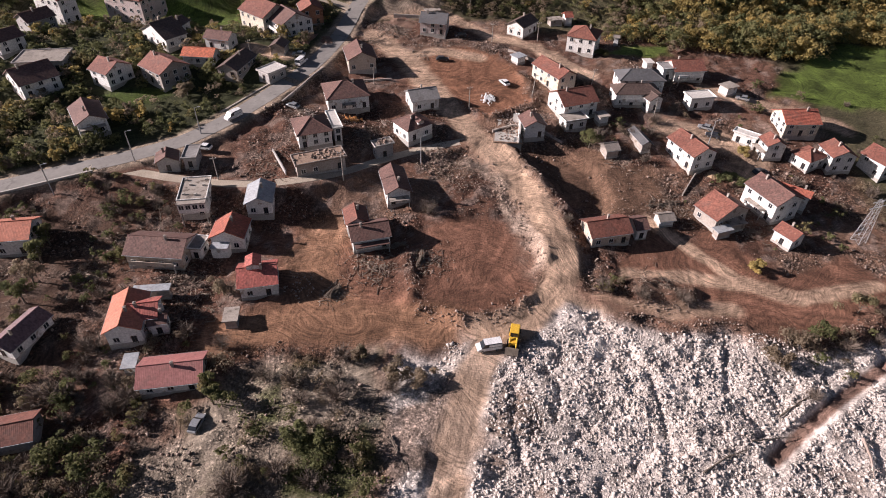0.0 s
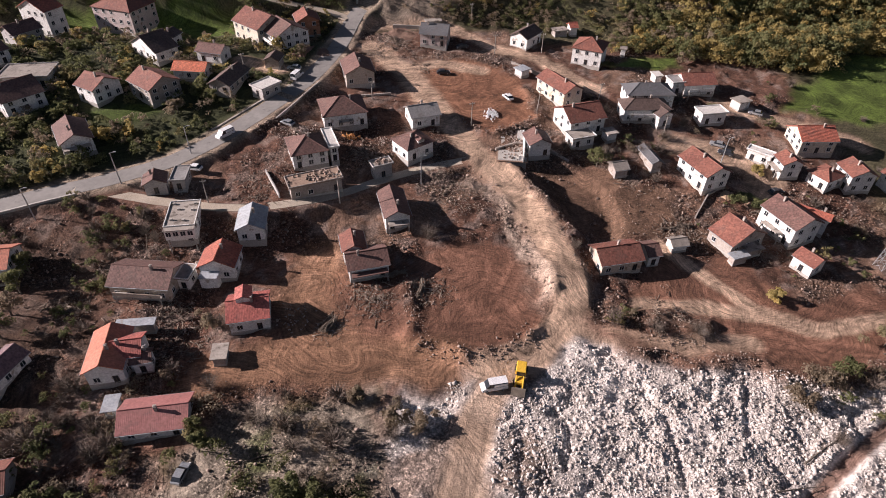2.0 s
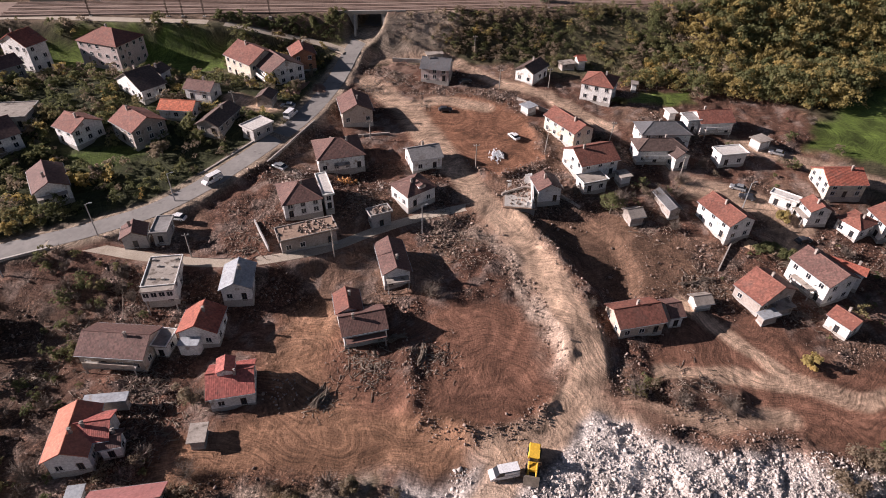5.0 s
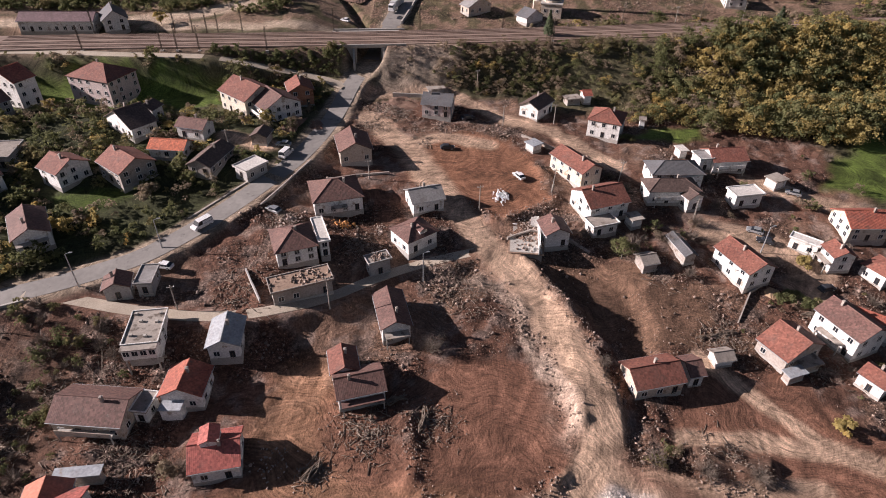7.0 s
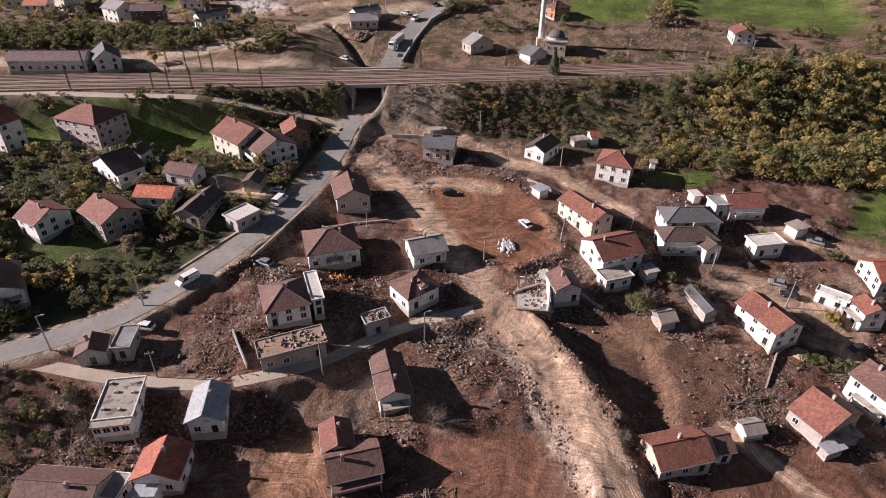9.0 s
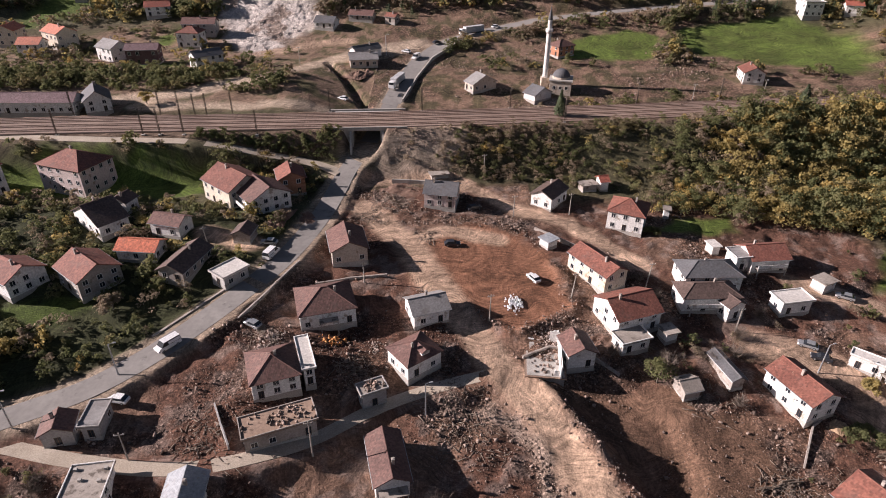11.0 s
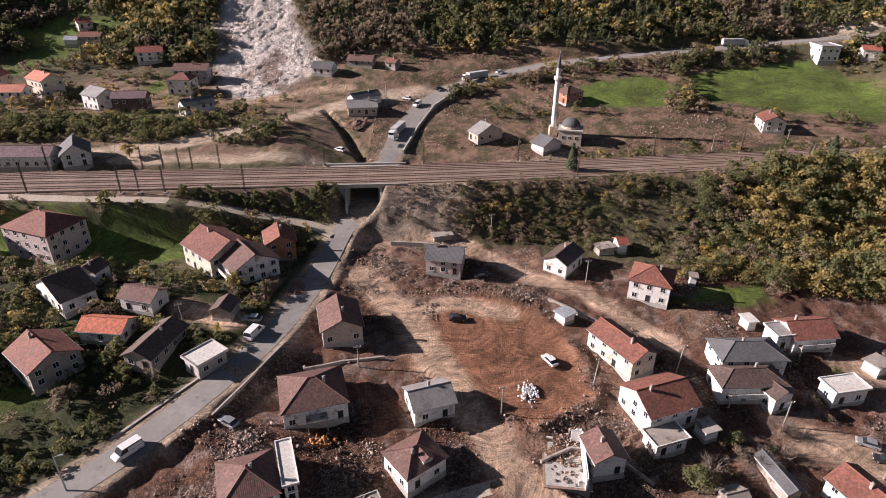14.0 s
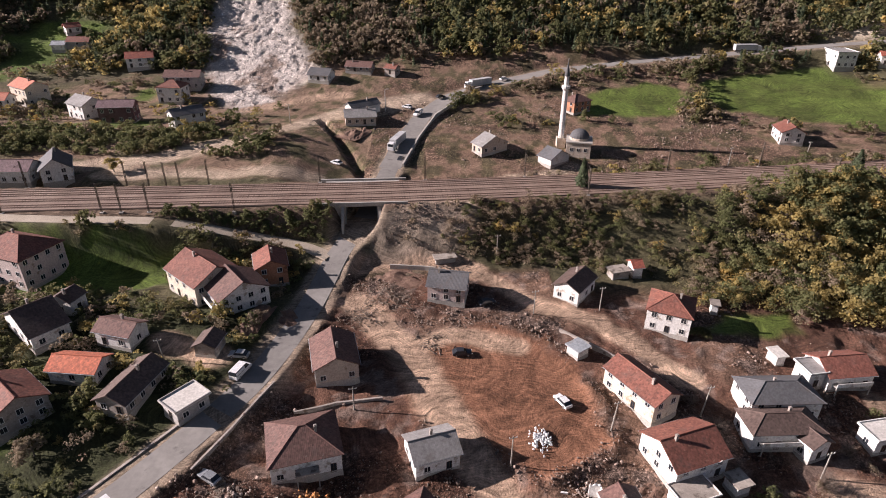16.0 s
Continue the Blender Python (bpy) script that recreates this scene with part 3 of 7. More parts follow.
    col = lay(clear, tone(0.168, 0.085, 0.056) * (0.7 + 0.6 * f1))
    col = lay(red, tone(0.205, 0.100, 0.060) * (0.8 + 0.4 * f2))
    muddy = smooth(0.56, 0.66, f1 + 0.12 * np.exp(-(along(x, y, ((17, 78), (19, 66), (22, 52)))[0] / 6) ** 2)[..., None])
    col = lay(rock, tone(0.66, 0.588, 0.535) * (0.72 + 0.5 * f2) * (1 - 0.8 * muddy) + tone(0.26, 0.18, 0.135) * 0.8 * muddy)
    col = lay(np.exp(-(brush / 3.0) ** 2) * 0.9, tone(0.13, 0.085, 0.062) * (0.5 + 1.0 * f3))
    col = lay((1 - smooth(0.9, 1.7, drain)) * 0.95, tone(0.17, 0.098, 0.072) * (0.8 + 0.4 * f2))
    col = lay(np.exp(-(edge / 2.3) ** 2) * 0.85, tone(0.37, 0.285, 0.225) * (0.6 + 0.8 * f3))
    loop = np.zeros_like(x)
    for line, half in TRACKS[1:3]:
        loop = np.maximum(loop, 1 - smooth(half * 0.9, half * 2.6, along(wx * 0.5 + x * 0.5, wy * 0.5 + y * 0.5, line)[0]))
    loop = loop * (1 - smooth(2, 10, x))
    col = lay(track * 0.92 * (1 - 0.85 * loop), tone(0.375, 0.262, 0.185) * (0.75 + 0.5 * f2))
    col = lay(loop * 0.85, tone(0.215, 0.118, 0.070) * (0.6 + 0.8 * f2))
    spoil = along(wx, wy, ((35, 99), (42, 92), (52, 89), (66, 88), (80, 85), (95, 90), (116, 96)))[0]
    col = lay(np.exp(-(spoil / 2.6) ** 2) * 0.9, tone(0.175, 0.10, 0.07) * (0.5 + 1.0 * f2))
    col = lay((1 - smooth(9, 15, np.abs(d))) * (1 - green) * 0.75, tone(0.19, 0.128, 0.095) * (0.6 + 0.8 * f2))
    far_way = np.zeros_like(x)
    for line, half in FAR_TRACKS:
        far_way = np.maximum(far_way, 1 - smooth(half * 0.7, half * 1.4, along(wx * 0.4 + x * 0.6, wy * 0.4 + y * 0.6, line)[0]))
    col = lay(far_way * 0.9, tone(0.43, 0.335, 0.25) * (0.75 + 0.5 * f2))
    col = lay(inside(wx, wy, ((186, 402), (190, 420), (235, 418), (246, 398), (215, 399)), 3), tone(0.48, 0.40, 0.31) * (0.6 + 0.8 * f2))
    col = lay(green * 0.92, tone(0.105, 0.152, 0.030) * (0.6 + 0.6 * f1) * (0.8 + 0.4 * f2) * (1 - 0.35 * smooth(0.52, 0.66, fractal(x, y, 9, 77, 4)[..., None])))
    col = lay((1 - smooth(4.0, 6.5, road)) * 0.85, tone(0.30, 0.235, 0.175) * (0.7 + 0.6 * f2))
    LAND.update(x=xs, y=ys, z=z, wild=wild, worked=worked, rock=rock, flat=flat, green=green, woods=woods)
    col = lay((1 - smooth(4, 9, along(wx, wy, ((-19, 238), (-10, 240), (0, 241)))[0])) * 0.85, tone(0.33, 0.26, 0.20) * (0.5 + 1.0 * f2))
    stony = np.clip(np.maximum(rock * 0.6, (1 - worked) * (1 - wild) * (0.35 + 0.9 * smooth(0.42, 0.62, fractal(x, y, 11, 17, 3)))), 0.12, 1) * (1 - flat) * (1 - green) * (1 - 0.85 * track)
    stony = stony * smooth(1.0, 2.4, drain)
    col = col * (1 + ((0.5 * (drag - 0.5) + 1.1 * (streak - 0.5)) * np.maximum(worked, 0.5 * (1 - wild))[..., None] + 0.07 * ruts[..., None]) * (1 - flat[..., None]))
    ny, nx = x.shape
    verts = np.stack([x, y, z], -1).reshape(-1, 3)
    i = np.arange(ny - 1)[:, None] * nx + np.arange(nx - 1)[None, :]
    i = i.ravel()
    tris = np.concatenate([np.stack([i, i + 1, i + nx + 1], -1), np.stack([i, i + nx + 1, i + nx], -1)])
    ob = bulk("ground", verts, tris, M["ground"])
    at = ob.data.attributes.new("soil", "FLOAT_COLOR", "POINT")
    at.data.foreach_set("color", np.concatenate([col.reshape(-1, 3), stony.reshape(-1, 1)], 1).astype(np.float32).ravel())
    ob.data.polygons.foreach_set("use_smooth", np.ones(len(tris), bool))
    tagged(ob, "bare brown valley ground with rubble, tracks and grass", "ground", kind="structure")


build_ground()


def strip(name, line, half, lift, mat, label, category, step=2.0, offset=0.0, z_of=None):
    """A paved band along a centre line, with a little thickness."""
    pts = []
    for p, q in zip(line, line[1:]):
        k = max(1, int(math.hypot(q[0] - p[0], q[1] - p[1]) / step))
        pts += [[p[c] + (q[c] - p[c]) * i / k for c in range(len(p))] for i in range(k)]
    pts.append(list(line[-1]))
    a = np.array(pts)
    for _ in range(6):
        a[1:-1] = (a[:-2] + 2 * a[1:-1] + a[2:]) / 4
    t = np.gradient(a[:, :2], axis=0)
    t /= np.linalg.norm(t, axis=1)[:, None]
    nrm = np.stack([-t[:, 1], t[:, 0]], 1)
    bm = bmesh.new()
    rows = []
    for p, w in zip(a, nrm):
        z = p[2] + lift
        c = p[:2] + w * offset
        rows.append([bm.verts.new((c[0] + w[0] * s * half, c[1] + w[1] * s * half, z - (0.35 if abs(s) > 1 else 0))) for s in (-1.02, -1, 0, 1, 1.02)])
    for r, s in zip(rows, rows[1:]):
        for j in range(4):
            bm.faces.new((r[j + 1], r[j], s[j], s[j + 1]))
    return tagged(link(name, bm, mat), label, category, kind="structure")


strip("road", ROAD, 3.0, 0.06, M["asphalt"], "dusty grey two-lane asphalt road through the village", "road")
strip("road", ROAD_FAR, 3.8, 0.06, M["asphalt"], "grey asphalt main road along the wooded hillside", "road")
strip("lane", LANE, 2.1, 0.08, M["gravel_lane"], "pale gravel lane beside the railway bank", "lane")
strip("lane", MID_LANE, 1.5, 0.08, M["gravel_lane"], "dusty gravel lane between ruined houses", "lane")

# ---- houses ----
def window_meshes(w, h, mat):
    bm = bmesh.new()
    t = 0.09
    us, vs = (-w / 2, -w / 2 + t, -0.03, 0.03, w / 2 - t, w / 2), (0, t, h - t, h)
    grid = [[bm.verts.new((u, 0, v)) for u in us] for v in vs]
    cells = [bm.faces.new((grid[j][i], grid[j][i + 1], grid[j + 1][i + 1], grid[j + 1][i])) for j in range(3) for i in range(5) if j != 1 or i in (0, 2, 4)]
    for v in bmesh.ops.extrude_face_region(bm, geom=cells)["geom"]:
        if isinstance(v, bmesh.types.BMVert):
            v.co.y = -0.07
    a = bpy.data.meshes.new("window")
    bm.to_mesh(a)
    bm.free()
    a.materials.append(mat)
    bm = boxed(-w / 2 + t, -0.03, t, w / 2 - t, 0, h - t)
    b = bpy.data.meshes.new("pane")
    bm.to_mesh(b)
    bm.free()
    b.materials.append(M["glass"])
    bm = boxed(-w / 2 - 0.08, -0.16, -0.07, w / 2 + 0.08, 0, -0.002)
    c = bpy.data.meshes.new("sill")
    bm.to_mesh(c)
    bm.free()
    c.materials.append(M["concrete"])
    return a, b, c


WINDOW = window_meshes(1.25, 1.35, M["frame"])
WINDOW_DARK = window_meshes(1.2, 1.3, M["dark_frame"])
DOOR = window_meshes(1.05, 2.1, M["dark_frame"])


def chimney(parent, x, y, z, h=0.8, mat=None):
    bm = boxed(x - 0.24, y - 0.24, z - 0.8, x + 0.24, y + 0.24, z + h)
    box(bm, x - 0.31, y - 0.31, z + h, x + 0.31, y + 0.31, z + h + 0.1)
    box(bm, x - 0.15, y - 0.15, z + h + 0.1, x + 0.15, y + 0.15, z + h + 0.24)
    part("chimney", bm, mat or M["wall_block"], parent)


FOOT = []


def house(label, x, y, yaw, w, d, h, kind, roof, walls, pitch=27, windows=True, dark=False, chimneys=1, category="house", over=0.45, ground=None, name="house", balcony=False):
    """A house whose eaves measure w by d at h above the ground. kind: a or b, the ridge along w or along d; hip; flat."""
    rnd = random.Random(int(abs(x * 131 + y * 17)))
    g = ground_height(x, y) if ground is None else ground
    FOOT.append((x, y, 0.5 * math.hypot(w, d)))
    top = new(name)
    top.matrix_world = pose(x, y, g, 0, 0, yaw)
    tagged(top, label, category)
    wm, rm = M["wall_" + walls], M["roof_" + roof]
    bx, by = w / 2 - over, d / 2 - over
    low = min([ground_height(x + c, y + s) for c in (-w / 2, w / 2) for s in (-d / 2, d / 2)]) - g - 1.6
    rise = math.tan(radians(pitch))
    bm = bmesh.new()
    if kind == "flat":
        box(bm, -bx, -by, low, bx, by, h)
    else:
        along_x = kind in ("a", "hip")
        run = by if along_x else bx
        v = box(bm, -bx, -by, low, bx, by, h)
        if kind != "hip":
            e = run * rise - 0.05
            if along_x:
                for s in (-1, 1):
                    bm.faces.new([bm.verts.new(p) for p in ((s * bx, -by, h - 0.001), (s * bx, by, h - 0.001), (s * bx, 0, h + e))])
            else:
                for s in (-1, 1):
                    bm.faces.new([bm.verts.new(p) for p in ((-bx, s * by, h - 0.001), (bx, s * by, h - 0.001), (0, s * by, h + e))])
    wall = part("wall", bm, wm, top)
    # plinth
    part("plinth", boxed(-bx - 0.06, -by - 0.06, low, bx + 0.06, by + 0.06, 0.45), M["concrete"], top)
    W, D, th = w / 2, d / 2, 0.2
    drop = over * rise
    zl = h - drop + 0.14
    if kind in ("a", "b"):
        for s in (-1, 1):
            bm = bmesh.new()
            if kind == "a":
                zr = zl + D * rise
                c = ((-W, -D, zl), (W, -D, zl), (W, 0, zr), (-W, 0, zr)) if s < 0 else ((W, D, zl), (-W, D, zl), (-W, 0, zr), (W, 0, zr))
            else:
                zr = zl + W * rise
                c = ((-W, D, zl), (-W, -D, zl), (0, -D, zr), (0, D, zr)) if s < 0 else ((W, -D, zl), (W, D, zl), (0, D, zr), (0, -D, zr))
            slab(bm, c, th)
            part("roof_slope", bm, rm, top)
        bm = bmesh.new()
        if kind == "a":
            tube(bm, (-W, 0, zr), (W, 0, zr), 0.14, 0.14, 6)
        else:
            tube(bm, (0, -D, zr), (0, D, zr), 0.14, 0.14, 6)
        part("ridge_cap", bm, rm, top)
        # gutters under the eaves
        for s in (-1, 1):
            bm = bmesh.new()
            if kind == "a":
                tube(bm, (-W, s * (D + 0.06), zl - 0.12), (W, s * (D + 0.06), zl - 0.12), 0.07, 0.07, 5)
            else:
                tube(bm, (s * (W + 0.06), -D, zl - 0.12), (s * (W + 0.06), D, zl - 0.12), 0.07, 0.07, 5)
            part("gutter", bm, M["metal"], top)
    elif kind == "hip":
        run = min(W, D)
        zr = zl + run * rise
        if W >= D:
            r0, r1 = (-(W - D), 0, zr), (W - D, 0, zr)
            quads = [((-W, -D, zl), (W, -D, zl), r1, r0), ((W, D, zl), (-W, D, zl), r0, r1), ((W, -D, zl), (W, D, zl), r1), ((-W, D, zl), (-W, -D, zl), r0)]
        else:
            r0, r1 = (0, -(D - W), zr), (0, D - W, zr)
            quads = [((-W, -D, zl), (W, -D, zl), r0), ((W, D, zl), (-W, D, zl), r1), ((W, -D, zl), (W, D, zl), r1, r0), ((-W, D, zl), (-W, -D, zl), r0, r1)]
        for c in quads:
            if len({tuple(p) for p in c}) < 3:
                continue
            c = [p for i, p in enumerate(c) if p not in c[:i]]
            bm = bmesh.new()
            slab(bm, c, th)
            part("roof_slope", bm, rm, top)
        bm = bmesh.new()
        for a, b in ((r0, r1), (r0, (-W, -D, zl)), (r1 if W >= D else r0, (W, -D, zl)), (r1, (W, D, zl)), (r0 if W >= D else r1, (-W, D, zl))):
            if (Vector(a) - Vector(b)).length > 0.1:
                tube(bm, a, b, 0.12, 0.12, 5)
        part("ridge_cap", bm, rm, top)
    else:
        zr = h
        part("roof", boxed(-W, -D, h, W, D, h + 0.25), rm, top)
        if h > 3:
            bm = bmesh.new()
            for c in ((-W, -D, W, -D + 0.18), (-W, D - 0.18, W, D), (-W, -D + 0.18, -W + 0.18, D - 0.18), (W - 0.18, -D + 0.18, W, D - 0.18)):
                box(bm, c[0], c[1], h + 0.25, c[2], c[3], h + 0.5)
            part("parapet", bm, wm, top)
    for i in range(chimneys):
        if kind == "a":
            chimney(top, rnd.uniform(-0.6, 0.6) * bx, rnd.choice((-1, 1)) * 0.6, zr)
        elif kind == "b":
            chimney(top, rnd.choice((-1, 1)) * 0.6, rnd.uniform(-0.6, 0.6) * by, zr)
        else:
            chimney(top, rnd.uniform(-0.4, 0.4) * bx, rnd.uniform(-0.3, 0.3) * by, zr - 0.4)
    if windows:
        me, pane, sill = WINDOW_DARK if dark else WINDOW
        floors = max(1, int(round(h / 2.9)))
        step = h / floors
        for sx, sy, length, turn in ((0, -1, 2 * bx, 0), (1, 0, 2 * by, 90), (0, 1, 2 * bx, 180), (-1, 0, 2 * by, 270)):
            count = max(1, int(length / 2.9))
            door_at = rnd.randrange(count) if sy == -1 else -1
            for f in range(floors):
                for i in range(count):
                    if rnd.random() < 0.12 and count > 1:
                        continue
                    u = (i + 0.5) / count * length - length / 2
                    is_door = f == 0 and i == door_at
                    z = f * step + (0.95 if not is_door else 0.12)
                    if z + 1.4 > h:
                        z = h - 1.55
                    px, py = (u, sy * by) if sy else (sx * bx, u)
                    m, p = DOOR[:2] if is_door else (me, pane)
                    ob = share("door" if is_door else "window", m, top, pose(px, py, z, 0, 0, turn))
                    share("pane", p, ob, Matrix())
                    if not is_door:
                        share("sill", sill, ob, Matrix())
    if balcony:
        bm = boxed(-bx * 0.8, -by - 1.3, h * 0.5 - 0.18, bx * 0.8, -by - 0.002, h * 0.5)
        part("balcony_slab", bm, M["concrete"], top)
        bm = boxed(-bx * 0.8, -by - 1.3, h * 0.5, bx * 0.8, -by - 1.2, h * 0.5 + 0.95)
        part("balcony_parapet", bm, wm, top)
        for s in (-1, 1):
            part("post", boxed(s * bx * 0.76 - 0.1, -by - 1.27, low, s * bx * 0.76 + 0.1, -by - 1.07, h * 0.5 - 0.18), M["concrete"], top)
    return top, w, d, h


# ---- the houses ----
site = {}
site['red_long'] = house('white rendered shed with a faded pinkish red gable roof', -50.8, 74.8, 9, 12.3, 8.0, 2.7, 'a', 'pink', 'white')
site['lred_main'] = house('white rendered village house with a bright orange tiled gable roof', -63.2, 86.6, 11, 7.6, 11.1, 4.2, 'b', 'orange', 'white')
site['lred_wing'] = house('white rendered village house wing with a bright red gable roof', -60.2, 87.6, 11, 6.6, 6.6, 4.1, 'a', 'red', 'white', chimneys=1)
site['lred_annex'] = house('white rendered village house with a weathered brown tiled gable roof', -56.8, 85.8, 14, 4.1, 3.9, 3.5, 'a', 'brown', 'white')
site['lred_shed'] = house('bare block shed with a grey sheet-metal flat roof', -61.0, 94.1, 7, 7.8, 2.2, 2.7, 'flat', 'metal', 'block', windows=False, chimneys=0)
site['darkwide'] = house('beige rendered village house with a weathered brown tiled gable roof', -63.0, 106.5, -4, 13.7, 9.0, 3.9, 'a', 'brown', 'beige', balcony=True)
site['darkwide_annex'] = house('white rendered village house with a bare concrete flat roof', -54.8, 107.6, -6, 3.3, 5.0, 3.3, 'flat', 'slab', 'white', chimneys=0)
site['redwhite'] = house('white rendered village house with a terracotta tiled gable roof', -48.3, 111.7, 1, 8.3, 7.7, 4.0, 'b', 'terracotta', 'white')
site['hR'] = house('white rendered village house with a terracotta tiled gable roof', -38.9, 98.0, 12, 8.7, 8.5, 3.7, 'a', 'red', 'white')
site['flatbalcony'] = house('white rendered village house with a bare concrete flat roof', -58.9, 122, 9, 6.9, 9.9, 4.6, 'flat', 'slab', 'white', chimneys=0)
site['greymetal'] = house('white rendered village house with a grey sheet-metal gable roof', -43.3, 122.1, 7, 6.8, 8.7, 3.8, 'b', 'metal', 'white')
site['road_a'] = house('grey rendered village house with a weathered brown tiled gable roof', -69.4, 134.3, 17, 5.9, 5.3, 3.5, 'b', 'brown', 'grey')
site['road_b'] = house('grey rendered village house with a grey tiled flat roof', -64, 136.7, 6, 3.9, 6.8, 3.1, 'flat', 'grey', 'grey', chimneys=0)
site['left_orange'] = house('white rendered village house with a bright orange tiled gable roof', -97.4, 109.8, 9, 9.4, 9.0, 4.7, 'a', 'orange', 'white')
site['left_purple'] = house('white rendered village house with a faded plum-grey gable roof', -83.7, 83.1, -17, 6.0, 10.9, 3.0, 'b', 'plum', 'white')
site['left_bottom'] = house('grey rendered shed with a patchy rust-red tiled gable roof', -75.3, 62.8, 15, 6.9, 7.0, 2.8, 'a', 'rust', 'grey', windows=False, chimneys=0, name='shed', category='shed')
site['shed_grey'] = house('bare block shed with a bare concrete flat roof', -42.5, 87.7, 7, 3.2, 4.2, 2.2, 'flat', 'slab', 'block', windows=False, chimneys=0, name='shed', category='shed')
site['shed_long'] = house('white rendered shed with a grey sheet-metal flat roof', -60.0, 77.1, 9, 2.9, 4.0, 2.0, 'flat', 'metal', 'white', windows=False, chimneys=0, name='shed', category='shed')
site['hip_strip'] = house('white rendered village house with a weathered brown tiled hipped roof', -34.4, 147.7, 21, 9.8, 10.3, 4.4, 'hip', 'brown', 'white')
site['strip_wing'] = house('white rendered village house with a pale flat roof', -28.8, 151.3, 20, 2.9, 10.6, 4.4, 'flat', 'pale', 'white', chimneys=0)
site['ruin_flat'] = house('roofless ruined block house with a rubble-strewn slab', -30.9, 136, 23, 13.6, 5.7, 3.7, 'flat', 'earth', 'block', chimneys=0)
site['hip_two'] = house('white rendered village house with a weathered brown tiled hipped roof', -7.2, 155.9, 38, 9.3, 8.3, 4.1, 'hip', 'brown', 'white')
site['ruin_small'] = house('small ruined grey house with a bare slab top', -15.1, 146.0, 26, 5.8, 3.7, 4.0, 'flat', 'slab', 'grey', chimneys=0)
site['gable_mid'] = house('white rendered village house with a weathered brown tiled gable roof', -10.9, 130.7, 14, 6.7, 11.8, 4.1, 'b', 'brown', 'white')
site['two_red'] = house('white rendered village house with a weathered brown tiled gable roof', -16.0, 112.7, 16, 9.6, 7.6, 3.6, 'a', 'brown', 'white')
site['two_red_wing'] = house('white rendered village house with a patchy rust-red tiled gable roof', -19.5, 117.2, 14, 5.8, 6.7, 4.0, 'b', 'rust', 'white')
site['ruin_right'] = house('half-collapsed white house with a torn brown roof', 27.4, 158.5, 11, 6.9, 7.2, 4.2, 'b', 'brown', 'white')
site['ruin_slab'] = house('bare floor slab of a demolished house', 20.7, 157.7, -6, 8.6, 11.3, 0.1, 'flat', 'earth', 'block', windows=False, chimneys=0, name='ruin', category='ruin')
site['hip_T'] = house('white rendered village house with a weathered brown tiled hipped roof', -27.9, 169.6, 17, 13, 11.7, 4.3, 'hip', 'brown', 'white')
site['grey_small'] = house('white rendered village house with a grey tiled gable roof', -4.9, 169.7, 20, 9.1, 8.0, 3.7, 'a', 'grey', 'white')
site['hB'] = house('beige rendered village house with a weathered brown tiled gable roof', -25.7, 191.6, 15, 9.6, 11.4, 4.1, 'b', 'brown', 'beige')
site['hE'] = house('pale pink village house with a dark grey gable roof', -1.6, 218.2, -10, 10.0, 9.0, 4.4, 'a', 'dark_grey', 'pink')
site['white25'] = house('white rendered village house with a dark brown tiled gable roof', 30.1, 220.3, 53, 10.6, 7.5, 4.0, 'a', 'dark_brown', 'white')
site['hA'] = house('pale cream village house with a patchy rust-red tiled hipped roof', 50.7, 209.6, -24, 10.6, 10.4, 5.7, 'hip', 'rust', 'white')
site['long27'] = house('cream yellow village house with a patchy rust-red tiled gable roof', 37.0, 185.2, -60, 14.3, 7.8, 5.0, 'a', 'rust', 'cream')
site['hC'] = house('white rendered village house with a patchy rust-red tiled gable roof', 41.0, 170.6, 20, 12.0, 11.0, 4.7, 'a', 'rust', 'white')
site['hC_terrace'] = house('white rendered village house with a bare concrete flat roof', 40.2, 162.5, 19, 7.7, 5.0, 3.1, 'flat', 'slab', 'white', chimneys=0)
site['big29'] = house('white rendered village house with a dark brown tiled hipped roof', 61.6, 177.0, 3, 14.6, 7.6, 4.2, 'hip', 'dark_brown', 'white', balcony=True)
site['big29_back'] = house('white rendered village house with a dark grey hipped roof', 64.4, 184.4, 2, 15, 8.7, 4.6, 'hip', 'dark_grey', 'white', chimneys=1)
site['big29_front'] = house('white rendered village house with a dark brown tiled gable roof', 66.2, 173.6, 22, 5.6, 5.1, 4.0, 'b', 'dark_brown', 'white', chimneys=0)
site['red30'] = house('white rendered village house with a patchy rust-red tiled gable roof', 82.0, 193.2, 7, 11.0, 9.0, 3.8, 'a', 'rust', 'white', balcony=True)
site['red30_flat'] = house('white rendered village house with a grey tiled flat roof', 75.0, 191.7, 10, 4.5, 5.5, 4.0, 'flat', 'grey', 'white', chimneys=0)
site['shop31'] = house('white rendered village house with a pale flat roof', 81.9, 176.1, 11, 8.7, 5.2, 3.6, 'flat', 'pale', 'white', chimneys=0)
site['garage32'] = house('white rendered shed with a bare concrete flat roof', 94.1, 184.1, 26, 5.2, 4.4, 2.7, 'flat', 'slab', 'white', chimneys=0, windows=False, name='shed', category='shed')
site['hV'] = house('white rendered village house with a patchy rust-red tiled gable roof', 71.8, 149.6, -69, 12.1, 8.5, 5.1, 'a', 'rust', 'white')
site['red34'] = house('white rendered village house with a patchy rust-red tiled gable roof', 96.5, 153.2, -85, 5.8, 6.3, 4.8, 'a', 'rust', 'white')
site['red35'] = house('cream yellow village house with a terracotta tiled gable roof', 108.5, 166.0, 2, 11.1, 10.0, 4.4, 'a', 'terracotta', 'cream')
